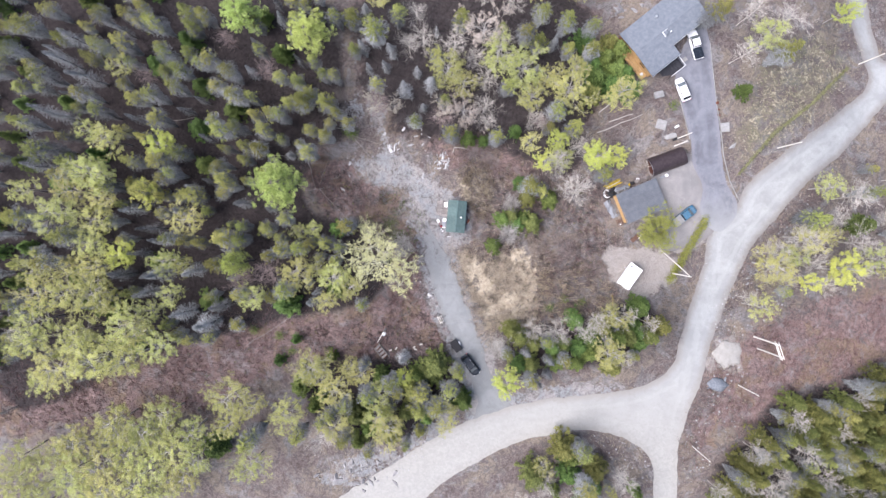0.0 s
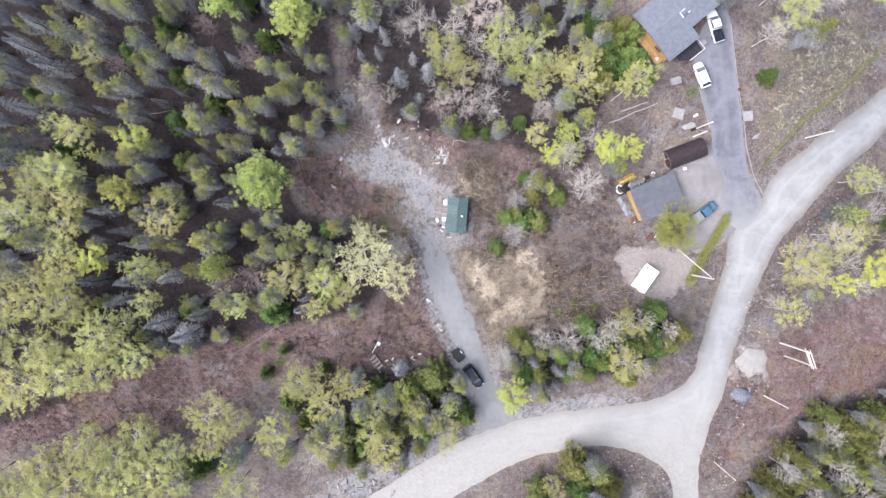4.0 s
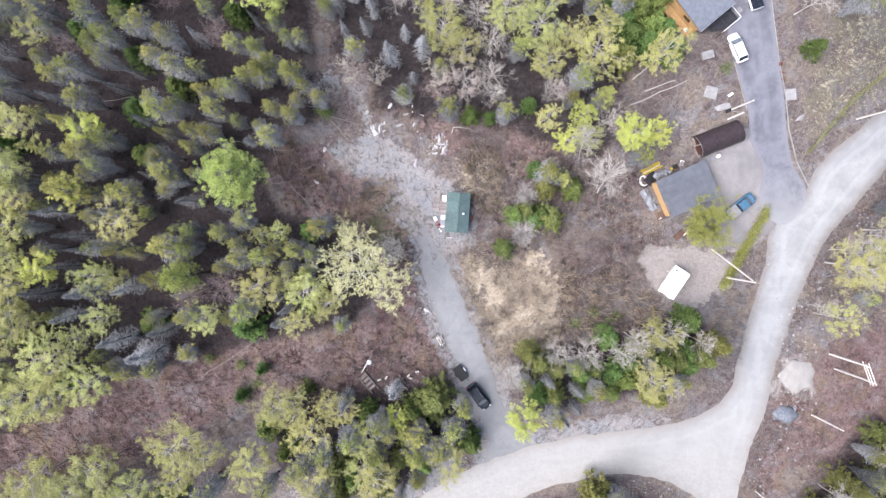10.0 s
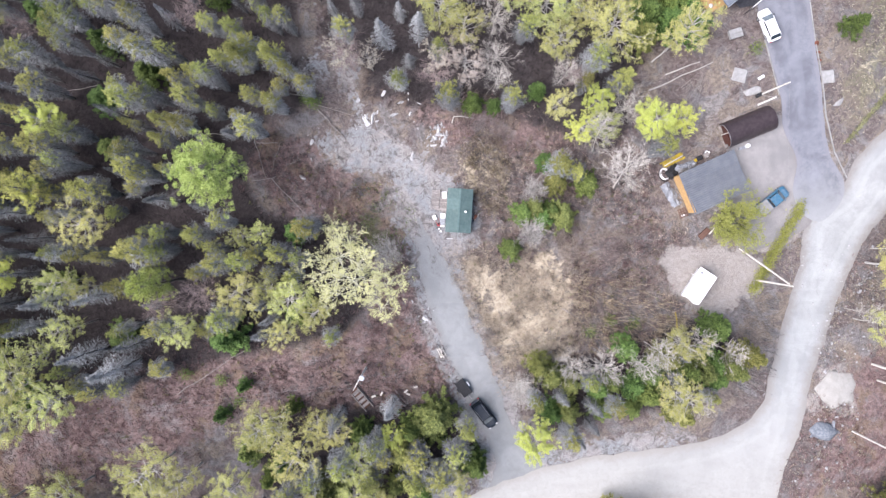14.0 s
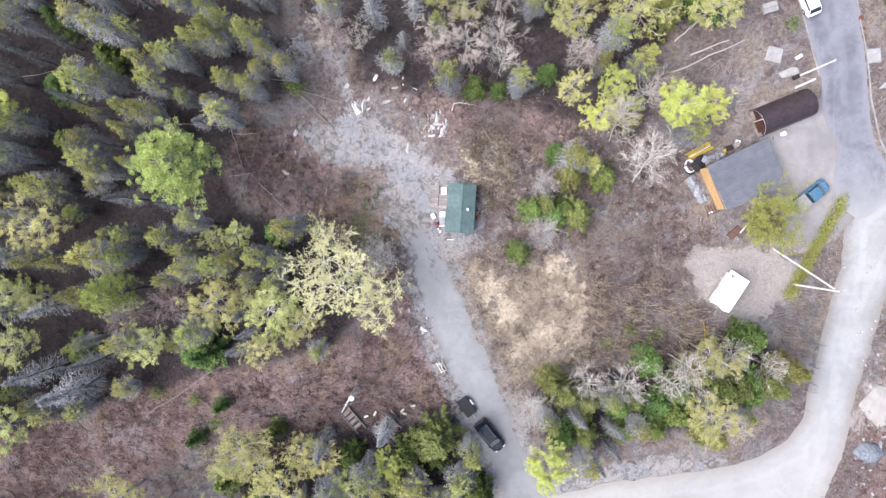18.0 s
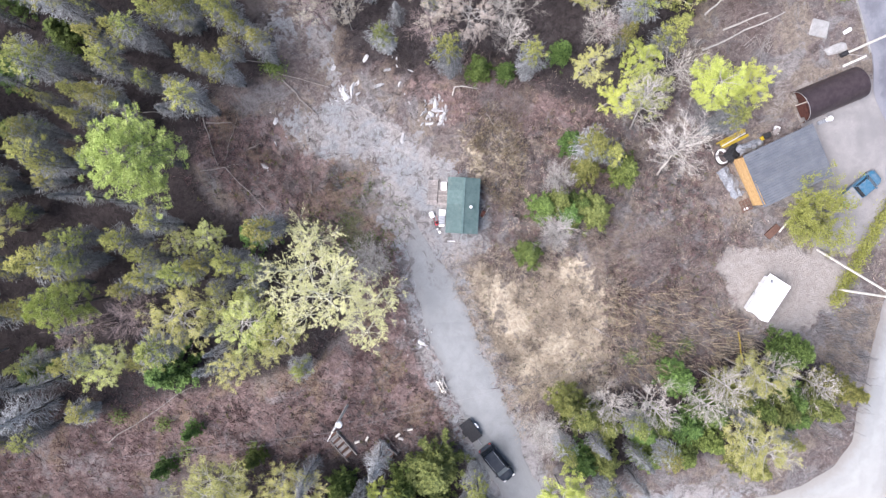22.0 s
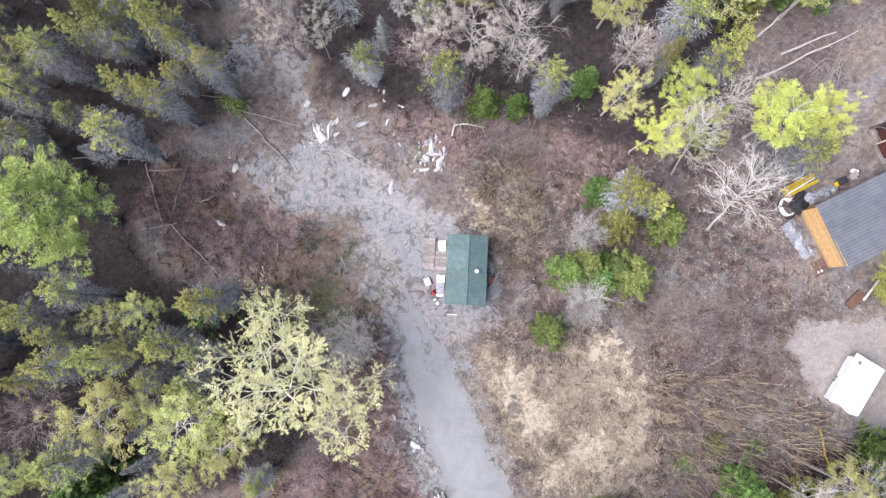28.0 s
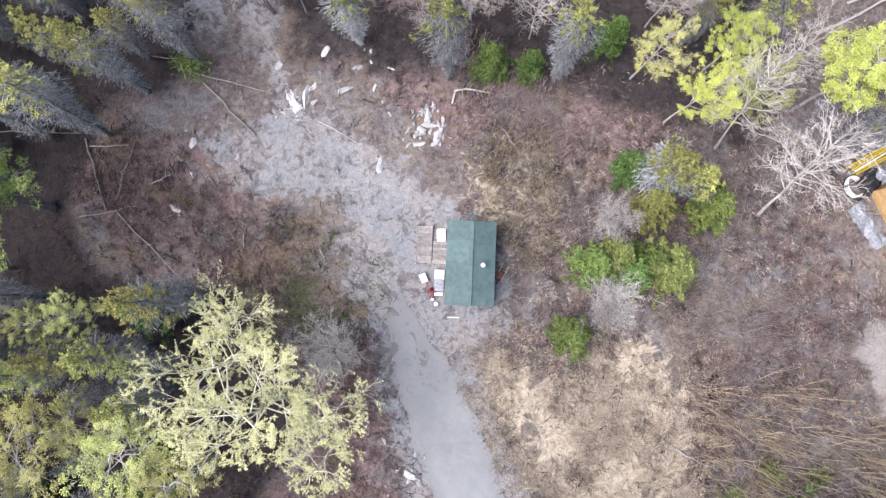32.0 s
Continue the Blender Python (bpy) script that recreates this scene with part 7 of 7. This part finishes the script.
LOGS_A = [(-22.6, 20.0, -17.3, 19.3), (-20.0, 19.0, -12.8, 16.6), (-17.9, 17.7, -13.9, 12.9), (-25.1, 8.7, -23.3, 13.6), (-27.8, 7.6, -23.4, 8.2), (-34.0, 14.6, -27.5, 14.3), (-26.9, 13.1, -23.9, 13.0), (-27.2, 13.6, -25.8, 8.0), (-25.1, 8.0, -19.9, 2.3), (-15.2, 5.7, -15.2, 4.5), (-22.2, 9.9, -20.6, 10.6), (-9.1, 14.2, -6.2, 12.4)]
LOGS_B = [(5.1, 12.9, 6.3, 11.0), (7.3, 23.2, 10.0, 20.7), (-9.4, 4.2, -8.9, 3.0), (29.6, 18.8, 37.9, 22.0), (29.7, 22.7, 33.9, 26.1), (31.7, 20.8, 35.9, 22.2), (-39.3, -22.9, -29.7, -16.8), (-37.4, -14.3, -31.8, -11.2), (-55.3, 21.1, -49.5, 22.0), (-7.8, -23.0, -6.3, -25.0), (43.9, 17.2, 46.2, 16.9), (16.5, -12.0, 19.0, -13.5)]


def fallen_log(x0, y0, x1, y1, i):
    dice = random.Random(300 + i)
    n, span = 6, math.hypot(x1 - x0, y1 - y0)
    r = 0.13 if i in (15, 16, 17) else dice.uniform(0.05, 0.08)
    pts = []
    for k in range(n + 1):
        u = k / n
        x, y = x0 + (x1 - x0) * u + dice.gauss(0, 0.012 * span), y0 + (y1 - y0) * u + dice.gauss(0, 0.012 * span)
        pts.append(Vector((x, y, ground_z(x, y) + r + 0.12)))
    o = pts[0].copy()
    t = thing("fallen_log", Matrix.Translation(o), "bleached fallen tree trunk lying in the brush", "log", "fallen logs")
    part("stem", Geo().tube([p - o for p in pts], [r * (1 - 0.55 * k / n) for k in range(n + 1)], 7), PALEBARK if i in (15, 16, 17) else DEADWOOD, t)
    side = Vector((y0 - y1, x1 - x0, 0)).normalized()
    for k in range(max(2, int(span * 0.8))):
        u = dice.uniform(0.3, 1)
        b = along(pts, min(0.98, u)) - o
        part("branch_stub", Geo().stick(b, b + side * dice.choice((-1, 1)) * dice.uniform(0.2, 0.7) + (pts[-1] - pts[0]).normalized() * 0.3 + Vector((0, 0, dice.uniform(0, 0.25))), 0.022, 0.008, 4), DEADWOOD, t)


for i, row in enumerate(LOGS_A + LOGS_B):
    fallen_log(*row, i)

pile = thing("stick_pile", at(35.3, 19.0, 10), "pile of cut grey branches beside the fallen trunks", "branch pile")
for k in range(26):
    a, l = rnd(0.2, 1.3) + (1.5 if k % 5 == 0 else 0), rnd(0.9, 2.2)
    c = Vector((rnd(-1.3, 1.3), rnd(-0.8, 0.8), 0.08 + 0.012 * k))
    part("branch", Geo().stick(c - around(a, l / 2), c + around(a, l / 2, rnd(-0.05, 0.15)), 0.035, 0.015, 5), DEADWOOD, pile)

snag = thing("dead_branch", at(1.6, 16.0, -5), "bone-white forked dead branch in the brush", "branch")
part("stem", Geo().tube([(-0.2, -0.9, 0.1), (0, 0, 0.5), (0.9, 0.12, 0.7), (2.0, 0.0, 0.6), (3.0, -0.1, 0.4)], [0.09, 0.09, 0.07, 0.05, 0.02], 7), PALEBARK, snag)
for k in range(9):
    x = 0.5 + 0.28 * k
    part("twig", Geo().stick((x, 0.05, 0.65), (x + rnd(0.1, 0.5), rnd(-0.7, 0.6), rnd(0.3, 0.8)), 0.025, 0.008, 4), PALEBARK, snag)


def wood_stack(x, y, turn, l, w, rows):
    s = thing("firewood_stack", at(x, y, turn), "stack of dark cut firewood logs", "firewood", "firewood stacks")
    dice = random.Random(int(x * 10))
    for r in range(rows):
        for k in range(int(l / 0.24)):
            cx = -l / 2 + 0.24 * k + dice.uniform(-0.03, 0.03)
            part("log", Geo().tube([(cx, -w / 2 + dice.uniform(-0.1, 0.1), 0.12 + 0.2 * r), (cx + dice.uniform(-0.08, 0.08), w / 2 + dice.uniform(-0.1, 0.1), 0.12 + 0.2 * r)], [0.105, 0.1], 6), GREYBOARD if k % 3 else BROWNBOARD, s)
    for yy in (-w / 2 - 0.12, w / 2 + 0.12):
        part("side_rail", box((-l / 2 - 0.1, yy - 0.05, 0), (l / 2 + 0.1, yy + 0.05, 0.2 * rows)), DEADWOOD, s)


wood_stack(-12.6, -24.15, -51, 3.3, 1.0, 3)
wood_stack(-8.0, -25.1, -40, 2.5, 1.5, 3)
for i, (x, y, a) in enumerate(((-10.95, -23.8, 20), (-9.8, -23.45, 60), (-6.3, -23.2, 40), (-6.0, -23.6, -20), (-4.9, -22.6, 10))):
    single("cut_block", Geo().tube([(-0.3, 0, 0.14), (0.3, 0, 0.14)], [0.15, 0.14], 9), POLE_WOOD, at(x, y, a), "freshly cut pale log section", "log", "cut log sections")
rack = thing("sawhorse", at(-1.05, -17.7, 25), "small pale wooden sawhorse at the track's edge", "sawhorse")
for y in (-0.55, 0.55):
    for s in (-1, 1):
        part("leg", Geo().stick((s * 0.45, y, 0), (-s * 0.12, y, 0.95), 0.06, 0.055, 4), POLE_WOOD, rack)
part("beam", box((-0.06, -0.85, 0.62), (0.06, 0.85, 0.72)), POLE_WOOD, rack)
for x in (-0.42, 0.3):
    part("side_slat", box((x, -0.75, 0.2), (x + 0.1, 0.75, 0.26)), POLE_WOOD, rack)
part("brace", Geo().stick((-0.3, -0.55, 0.3), (0.3, 0.55, 0.35), 0.035, 0.035, 4), POLE_WOOD, rack)

for i, (x, y, sx, sy, a, nm, lab) in enumerate(((41.2, 20.05, 1.0, 0.95, -15, "concrete_slab", "square pale concrete well slab"), (43.2, 17.9, 1.2, 1.0, 20, "concrete_slab", "broken pale concrete slab"), (53.3, 19.45, 0.9, 0.9, 5, "concrete_slab", "square pale concrete slab by the driveway"), (55.0, 15.8, 0.9, 0.8, 30, "concrete_slab", "cracked pale concrete slab by the hedge"))):
    single(nm, boulder(1.25 * sx, 160 + i, 0.22) if i in (1, 3) else Geo().block((-sx, -sy, -0.1), (sx, sy, 0.16), 0.12), CONCRETE, at(x, y, a), lab, "slab")
chest = thing("storage_chest", at(40.5, 25.6, 15), "pale green-grey storage chest on the lawn", "chest")
part("body", Geo().block((-0.85, -0.6, 0), (0.85, 0.6, 0.62), 0.05), CONCRETE, chest)
for y in (-0.62, 0.02):
    part("lid", Geo().block((-0.9, y, 0.63), (0.9, y + 0.6, 0.7), 0.03), CONCRETE, chest)
single("black_barrel", Geo().tube([(-0.4, 0, 0.25), (0.4, 0, 0.25)], [0.25, 0.25], 12), DARK, at(43.85, 17.2, 25), "black barrel lying on a slab", "barrel")
single("white_bench", box((-0.4, -0.2, 0), (0.4, 0.2, 0.4)), WHITE, at(44.1, 19.6, 30), "small white bench on the lawn", "bench")
single("scaffold_plank", box((-1.4, -0.12, 0), (1.4, 0.12, 0.1)), POLE_WOOD, at(45.0, 16.4, 22, 0.25), "pale plank beside the shelter", "plank")

# kerb strips along the driveway
def kerb(pts, name="kerb"):
    k = thing(name, Matrix(), "narrow white edging strip of the driveway", "kerb", kind="structure")
    for (x0, y0), (x1, y1) in zip(pts, pts[1:]):
        n = max(1, int(math.hypot(x1 - x0, y1 - y0) / 1.6))
        for j in range(n):
            a, b = Vector((x0, y0)).lerp(Vector((x1, y1)), j / n), Vector((x0, y0)).lerp(Vector((x1, y1)), (j + 1) / n)
            d = (b - a).normalized() * 0.012
            za, zb = ground_z(*a), ground_z(*b)
            s = Vector((-(b - a).y, (b - a).x)).normalized() * 0.055
            g = Geo().loft([[(*(p - s), z - 0.1), (*(p + s), z - 0.1), (*(p + s), z + 0.24), (*(p - s), z + 0.24)] for p, z in ((a + d, za), (b - d, zb))])
            part("kerb_stone", g, CONCRETE, k)


kerb([(50.2, 35.4), (51.0, 29.0), (51.7, 23.3), (53.3, 14.3), (55.1, 9.3), (57.3, 5.6)])
kerb([(43.7, 28.4), (45.2, 22.5), (46.7, 17.2)])


# ---- bushes and hedges ----
def hedge(points, material, label, r):
    g, dice = Geo(), random.Random(int(points[0][0]))
    for (x0, y0), (x1, y1) in zip(points, points[1:]):
        for k in range(int(math.hypot(x1 - x0, y1 - y0) * 260 * r)):
            u = dice.random()
            if math.sin(u * 37) + math.sin(u * 91 + 1) < dice.uniform(-2.4, 0.4):
                continue
            x, y = x0 + (x1 - x0) * u + dice.gauss(0, r * 0.42), y0 + (y1 - y0) * u + dice.gauss(0, r * 0.42)
            p = Vector((x, y, ground_z(x, y) + dice.uniform(0.05, 1.1 * r)))
            tuft(g, p, dice.uniform(0, 6.28), 0.13, 0.45, (-0.4, 0.9), 3)
    single("hedge", g, material, Matrix(), label, "hedge", kind="stuff")


hedge([(78.4, 31.5), (70.9, 24.6), (62.8, 18.4), (56.6, 10.6)], VERGEGREEN, "narrow green strip of grass and weeds along a ditch", 0.42)
hedge([(51.0, 2.0), (48.3, -3.0), (45.6, -7.6), (44.0, -10.4)], WILLOW, "low yellow-green hedge beside the yard", 1.0)
hedge([(-19.6, 19.4), (-18.0, 18.6)], GREENBRUSH, "green undergrowth below the leaning spruces", 1.3)
for i, (x, y) in enumerate(((-33.0, -21.0), (-30.6, -24.0), (-28.5, -26.5), (-24.0, -26.0), (-38.0, -20.0), (20.0, -15.5), (43.0, 23.3), (26.5, -14.5), (23.0, -14.0))):
    hedge([(x, y), (x + 0.5, y + 0.4)], GREENBRUSH, "small bright green shrub in the brush", 1.1)


# ---- scattered ground cover ----
def blades(name, count, regions, avoid, material, tall, wide, lean, label, category, seed, bunch=1, flat=0.0):
    """Folded blades or twigs strewn over regions of the plan."""
    dice = np.random.RandomState(seed)
    allx = np.concatenate([[p[0] for p in o] for o in regions])
    ally = np.concatenate([[p[1] for p in o] for o in regions])
    n = count * 12
    cx, cy = dice.uniform(allx.min() - 3.5, allx.max() + 3.5, n), dice.uniform(ally.min() - 3.5, ally.max() + 3.5, n)
    ok = np.zeros(n, bool)
    for o in regions:
        ok |= depth_at(cx, cy, o) > dice.uniform(-3.5, 3.0, n)
    for o in avoid:
        ok &= depth_at(cx, cy, o) < (dice.uniform(-0.1, 0.5, n) if o in HARD else dice.uniform(-2.0, 2.4, n))
    veil = np.sin(cx * 0.9 + 2 * np.sin(cy * 0.7 + seed)) * np.sin(cy * 1.1 + 2 * np.sin(cx * 0.6 - seed)) + 0.5 * np.sin(cx * 2.3 + cy * 1.9)
    ok &= veil > dice.uniform(-2.4, 1.2, n)
    cx, cy = cx[ok][: count // bunch], cy[ok][: count // bunch]
    cx, cy = np.repeat(cx, bunch) + dice.normal(0, 0.12, len(cx) * bunch), np.repeat(cy, bunch) + dice.normal(0, 0.12, len(cy) * bunch)
    k = len(cx)
    h, az = tall * dice.uniform(0.45, 1.25, k), dice.uniform(0, 6.283, k)
    tip = h * lean * dice.uniform(0.3, 1.3, k)
    up = h * (1 - flat * dice.uniform(0.3, 1, k))
    z = height(cx, cy) - 0.03
    sx, sy = -np.sin(az) * wide, np.cos(az) * wide
    V = np.empty((k, 4, 3))
    V[:, 0] = np.stack([cx - sx, cy - sy, z], 1)
    V[:, 1] = np.stack([cx + sx, cy + sy, z], 1)
    V[:, 2] = np.stack([cx + np.cos(az) * tip * 0.45 + sx * 0.8, cy + np.sin(az) * tip * 0.45 + sy * 0.8, z + up * 0.7], 1)
    V[:, 3] = np.stack([cx + np.cos(az) * tip, cy + np.sin(az) * tip, z + up], 1)
    i = np.arange(k)[:, None] * 4
    F = np.concatenate([i + [0, 1, 2], i + [0, 2, 3]], 0)
    me = bpy.data.meshes.new(name)
    me.from_pydata(V.reshape(-1, 3).tolist(), [], F.tolist())
    me.materials.append(material)
    return tagged(new(name, me), label, category, kind="stuff")


HARD = [ROAD, TRACK, DRIVE, APRON, PAD]
SHED_SPOT = [(-2.2, -1.2), (4.2, -1.2), (4.4, 6.2), (-2.0, 6.2)]
blades("dry_grass", 52000, [DRY_A], HARD + [SHED_SPOT], DRYGRASS, 0.36, 0.016, 1.3, "matted straw-coloured dry grass", "grass", 1, 6, 0.9)
blades("brush_scrub", 80000, [OPEN_A, OPEN_C, RED_A, RED_B], HARD + [SHED_SPOT, GRAVEL, DRY_A, DRY_B], BRUSHWOOD, 0.55, 0.014, 1.1, "tangle of brown leafless scrub", "scrub", 2, 7, 0.8)
blades("red_scrub", 26000, [RED_A, RED_B, OPEN_B], HARD, BRUSHWOOD, 0.5, 0.02, 1.0, "low reddish brown scrub", "scrub", 3, 6, 0.8)
blades("verge_grass", 16000, [NELOT, SHOULDER, ISLAND, OPEN_B], HARD, DRYGRASS, 0.3, 0.018, 0.9, "thin dry verge grass", "grass", 4, 5, 0.5)
blades("tan_grass", 18000, [OPEN_C], HARD + [SHED_SPOT, GRAVEL], DRYGRASS, 0.4, 0.016, 1.2, "thin tan grass among the scrub", "grass", 8, 6, 0.85)
blades("grey_twigs", 20000, [OPEN_A, OPEN_C, OPEN_B, RED_B], HARD + [SHED_SPOT], DEADTWIG, 0.6, 0.011, 1.4, "grey dead twigs lying in the brush", "twigs", 9, 4, 0.9)
blades("dark_brush", 26000, [OPEN_C, OPEN_A, NORTH], HARD + [SHED_SPOT, GRAVEL], DARKTWIG, 0.55, 0.016, 1.3, "dark twigs and stalks in the brush", "twigs", 13, 9, 0.9)
# these twigs carry the shade below the trees in their colour
blades("forest_litter", 30000, [WOODS_A, WOODS_B], HARD, DARKTWIG, 0.5, 0.012, 1.2, "fallen dead twigs coloured dark like the shaded forest floor", "twigs", 5, 5, 0.85)
blades("weed_patch", 4500, [MOSS_A], HARD, GREENBRUSH, 0.22, 0.035, 0.9, "patch of green weeds near the track", "weeds", 11, 6, 0.3)
blades("green_sprouts", 5000, [OPEN_A, RED_B, OPEN_C], HARD + [GRAVEL], GREENBRUSH, 0.25, 0.03, 0.9, "scattered green sprouts", "weeds", 6, 12, 0.3)


def saplings(name, count, outline, material, tall, label, seed):
    """A thicket of thin leafless stems."""
    g, dice = Geo(), random.Random(seed)
    xs, ys = [p[0] for p in outline], [p[1] for p in outline]
    made = 0
    cx, cy = xs[0], ys[0]
    while made < count:
        if made % 7 == 0:
            cx, cy = dice.uniform(min(xs), max(xs)), dice.uniform(min(ys), max(ys))
        x, y = (cx + dice.gauss(0, 0.35), cy + dice.gauss(0, 0.35)) if dice.random() < 0.8 else (dice.uniform(min(xs), max(xs)), dice.uniform(min(ys), max(ys)))
        if depth_at(np.array([x]), np.array([y]), outline)[0] < 0.2:
            cx, cy = dice.uniform(min(xs), max(xs)), dice.uniform(min(ys), max(ys))
            continue
        made += 1
        h = tall * dice.uniform(0.3, 1.15)
        p = Vector((x, y, ground_z(x, y) - 0.05))
        q = p + Vector((dice.gauss(0, 0.14) * h, dice.gauss(0, 0.14) * h, h))
        g.stick(p, q, 0.03, 0.01)
        for k in range(3):
            b = p.lerp(q, dice.uniform(0.4, 0.95))
            g.stick(b, b + around(dice.uniform(0, 6.28), dice.uniform(0.15, 0.4), dice.uniform(0.4, 0.8)), 0.012, 0.005)
    single(name, g, material, Matrix(), label, "saplings", kind="stuff")


TANBARK = surface("tan_sapling_bark", (0.408, 0.326, 0.211), (0.53, 0.449, 0.326), 2, 0.9, bump=0)
STRAWBARK = surface("straw_scrub_bark", (0.27, 0.215, 0.13), (0.43, 0.36, 0.235), 2, 0.9, bump=0)
saplings("sapling_thicket", 540, THICKET_A, TANBARK, 4.4, "thicket of thin tan leafless saplings", 1)
saplings("alder_thicket", 420, THICKET_B, ROSEBARK, 2.4, "thicket of low rosy-grey leafless alders", 2)
saplings("roadside_thicket", 260, THICKET_C, LICHEN, 3.0, "pale grey leafless saplings along the road", 3)
saplings("clearing_scrub", 700, THICKET_D, ROSEBARK, 1.4, "low purple-grey leafless scrub", 4)
saplings("straw_scrub", 900, DRY_B, STRAWBARK, 1.1, "low olive-tan leafless scrub beside the clearing", 6)
saplings("rosy_scrub", 1500, OPEN_C, ROSEBARK, 0.9, "low rosy-brown leafless scrub", 7)
saplings("brush_heap", 120, BRUSH_SPOT, LICHEN, 1.0, "heap of cut grey brush", 5)


def pebbles(name, count, regions, material, seed, lo=0.03, hi=0.12):
    """Loose stones too small to pick apart."""
    dice = np.random.RandomState(seed)
    g = Geo()
    xs = np.concatenate([[p[0] for p in o] for o in regions])
    ys = np.concatenate([[p[1] for p in o] for o in regions])
    X, Y = dice.uniform(xs.min(), xs.max(), count * 4), dice.uniform(ys.min(), ys.max(), count * 4)
    ok = np.zeros(len(X), bool)
    for o in regions:
        ok |= depth_at(X, Y, o) > 0
    for x, y in list(zip(X[ok], Y[ok]))[:count]:
        r = lo + (hi - lo) * dice.rand() ** 3
        z, a = ground_z(x, y), dice.rand() * 6.28
        ring = [(x + r * math.cos(a + k * 1.257) * (0.7 + 0.6 * dice.rand()), y + r * math.sin(a + k * 1.257) * (0.7 + 0.6 * dice.rand()), z - 0.02) for k in range(5)]
        top = [(x + (px - x) * 0.6, y + (py - y) * 0.6, z + 0.05 + r * 0.3) for px, py, _ in ring]
        g.loft([ring, top])
    single(name, g, material, Matrix(), "loose stones strewn over the ground", "stones", kind="stuff")


pebbles("loose_stones", 1300, [GRAVEL, OPEN_A], GREY_ROCK, 1, 0.03, 0.13)
pebbles("verge_stones", 1800, [SHOULDER, ISLAND, OPEN_B, PALE], ROCK, 2, 0.05, 0.28)
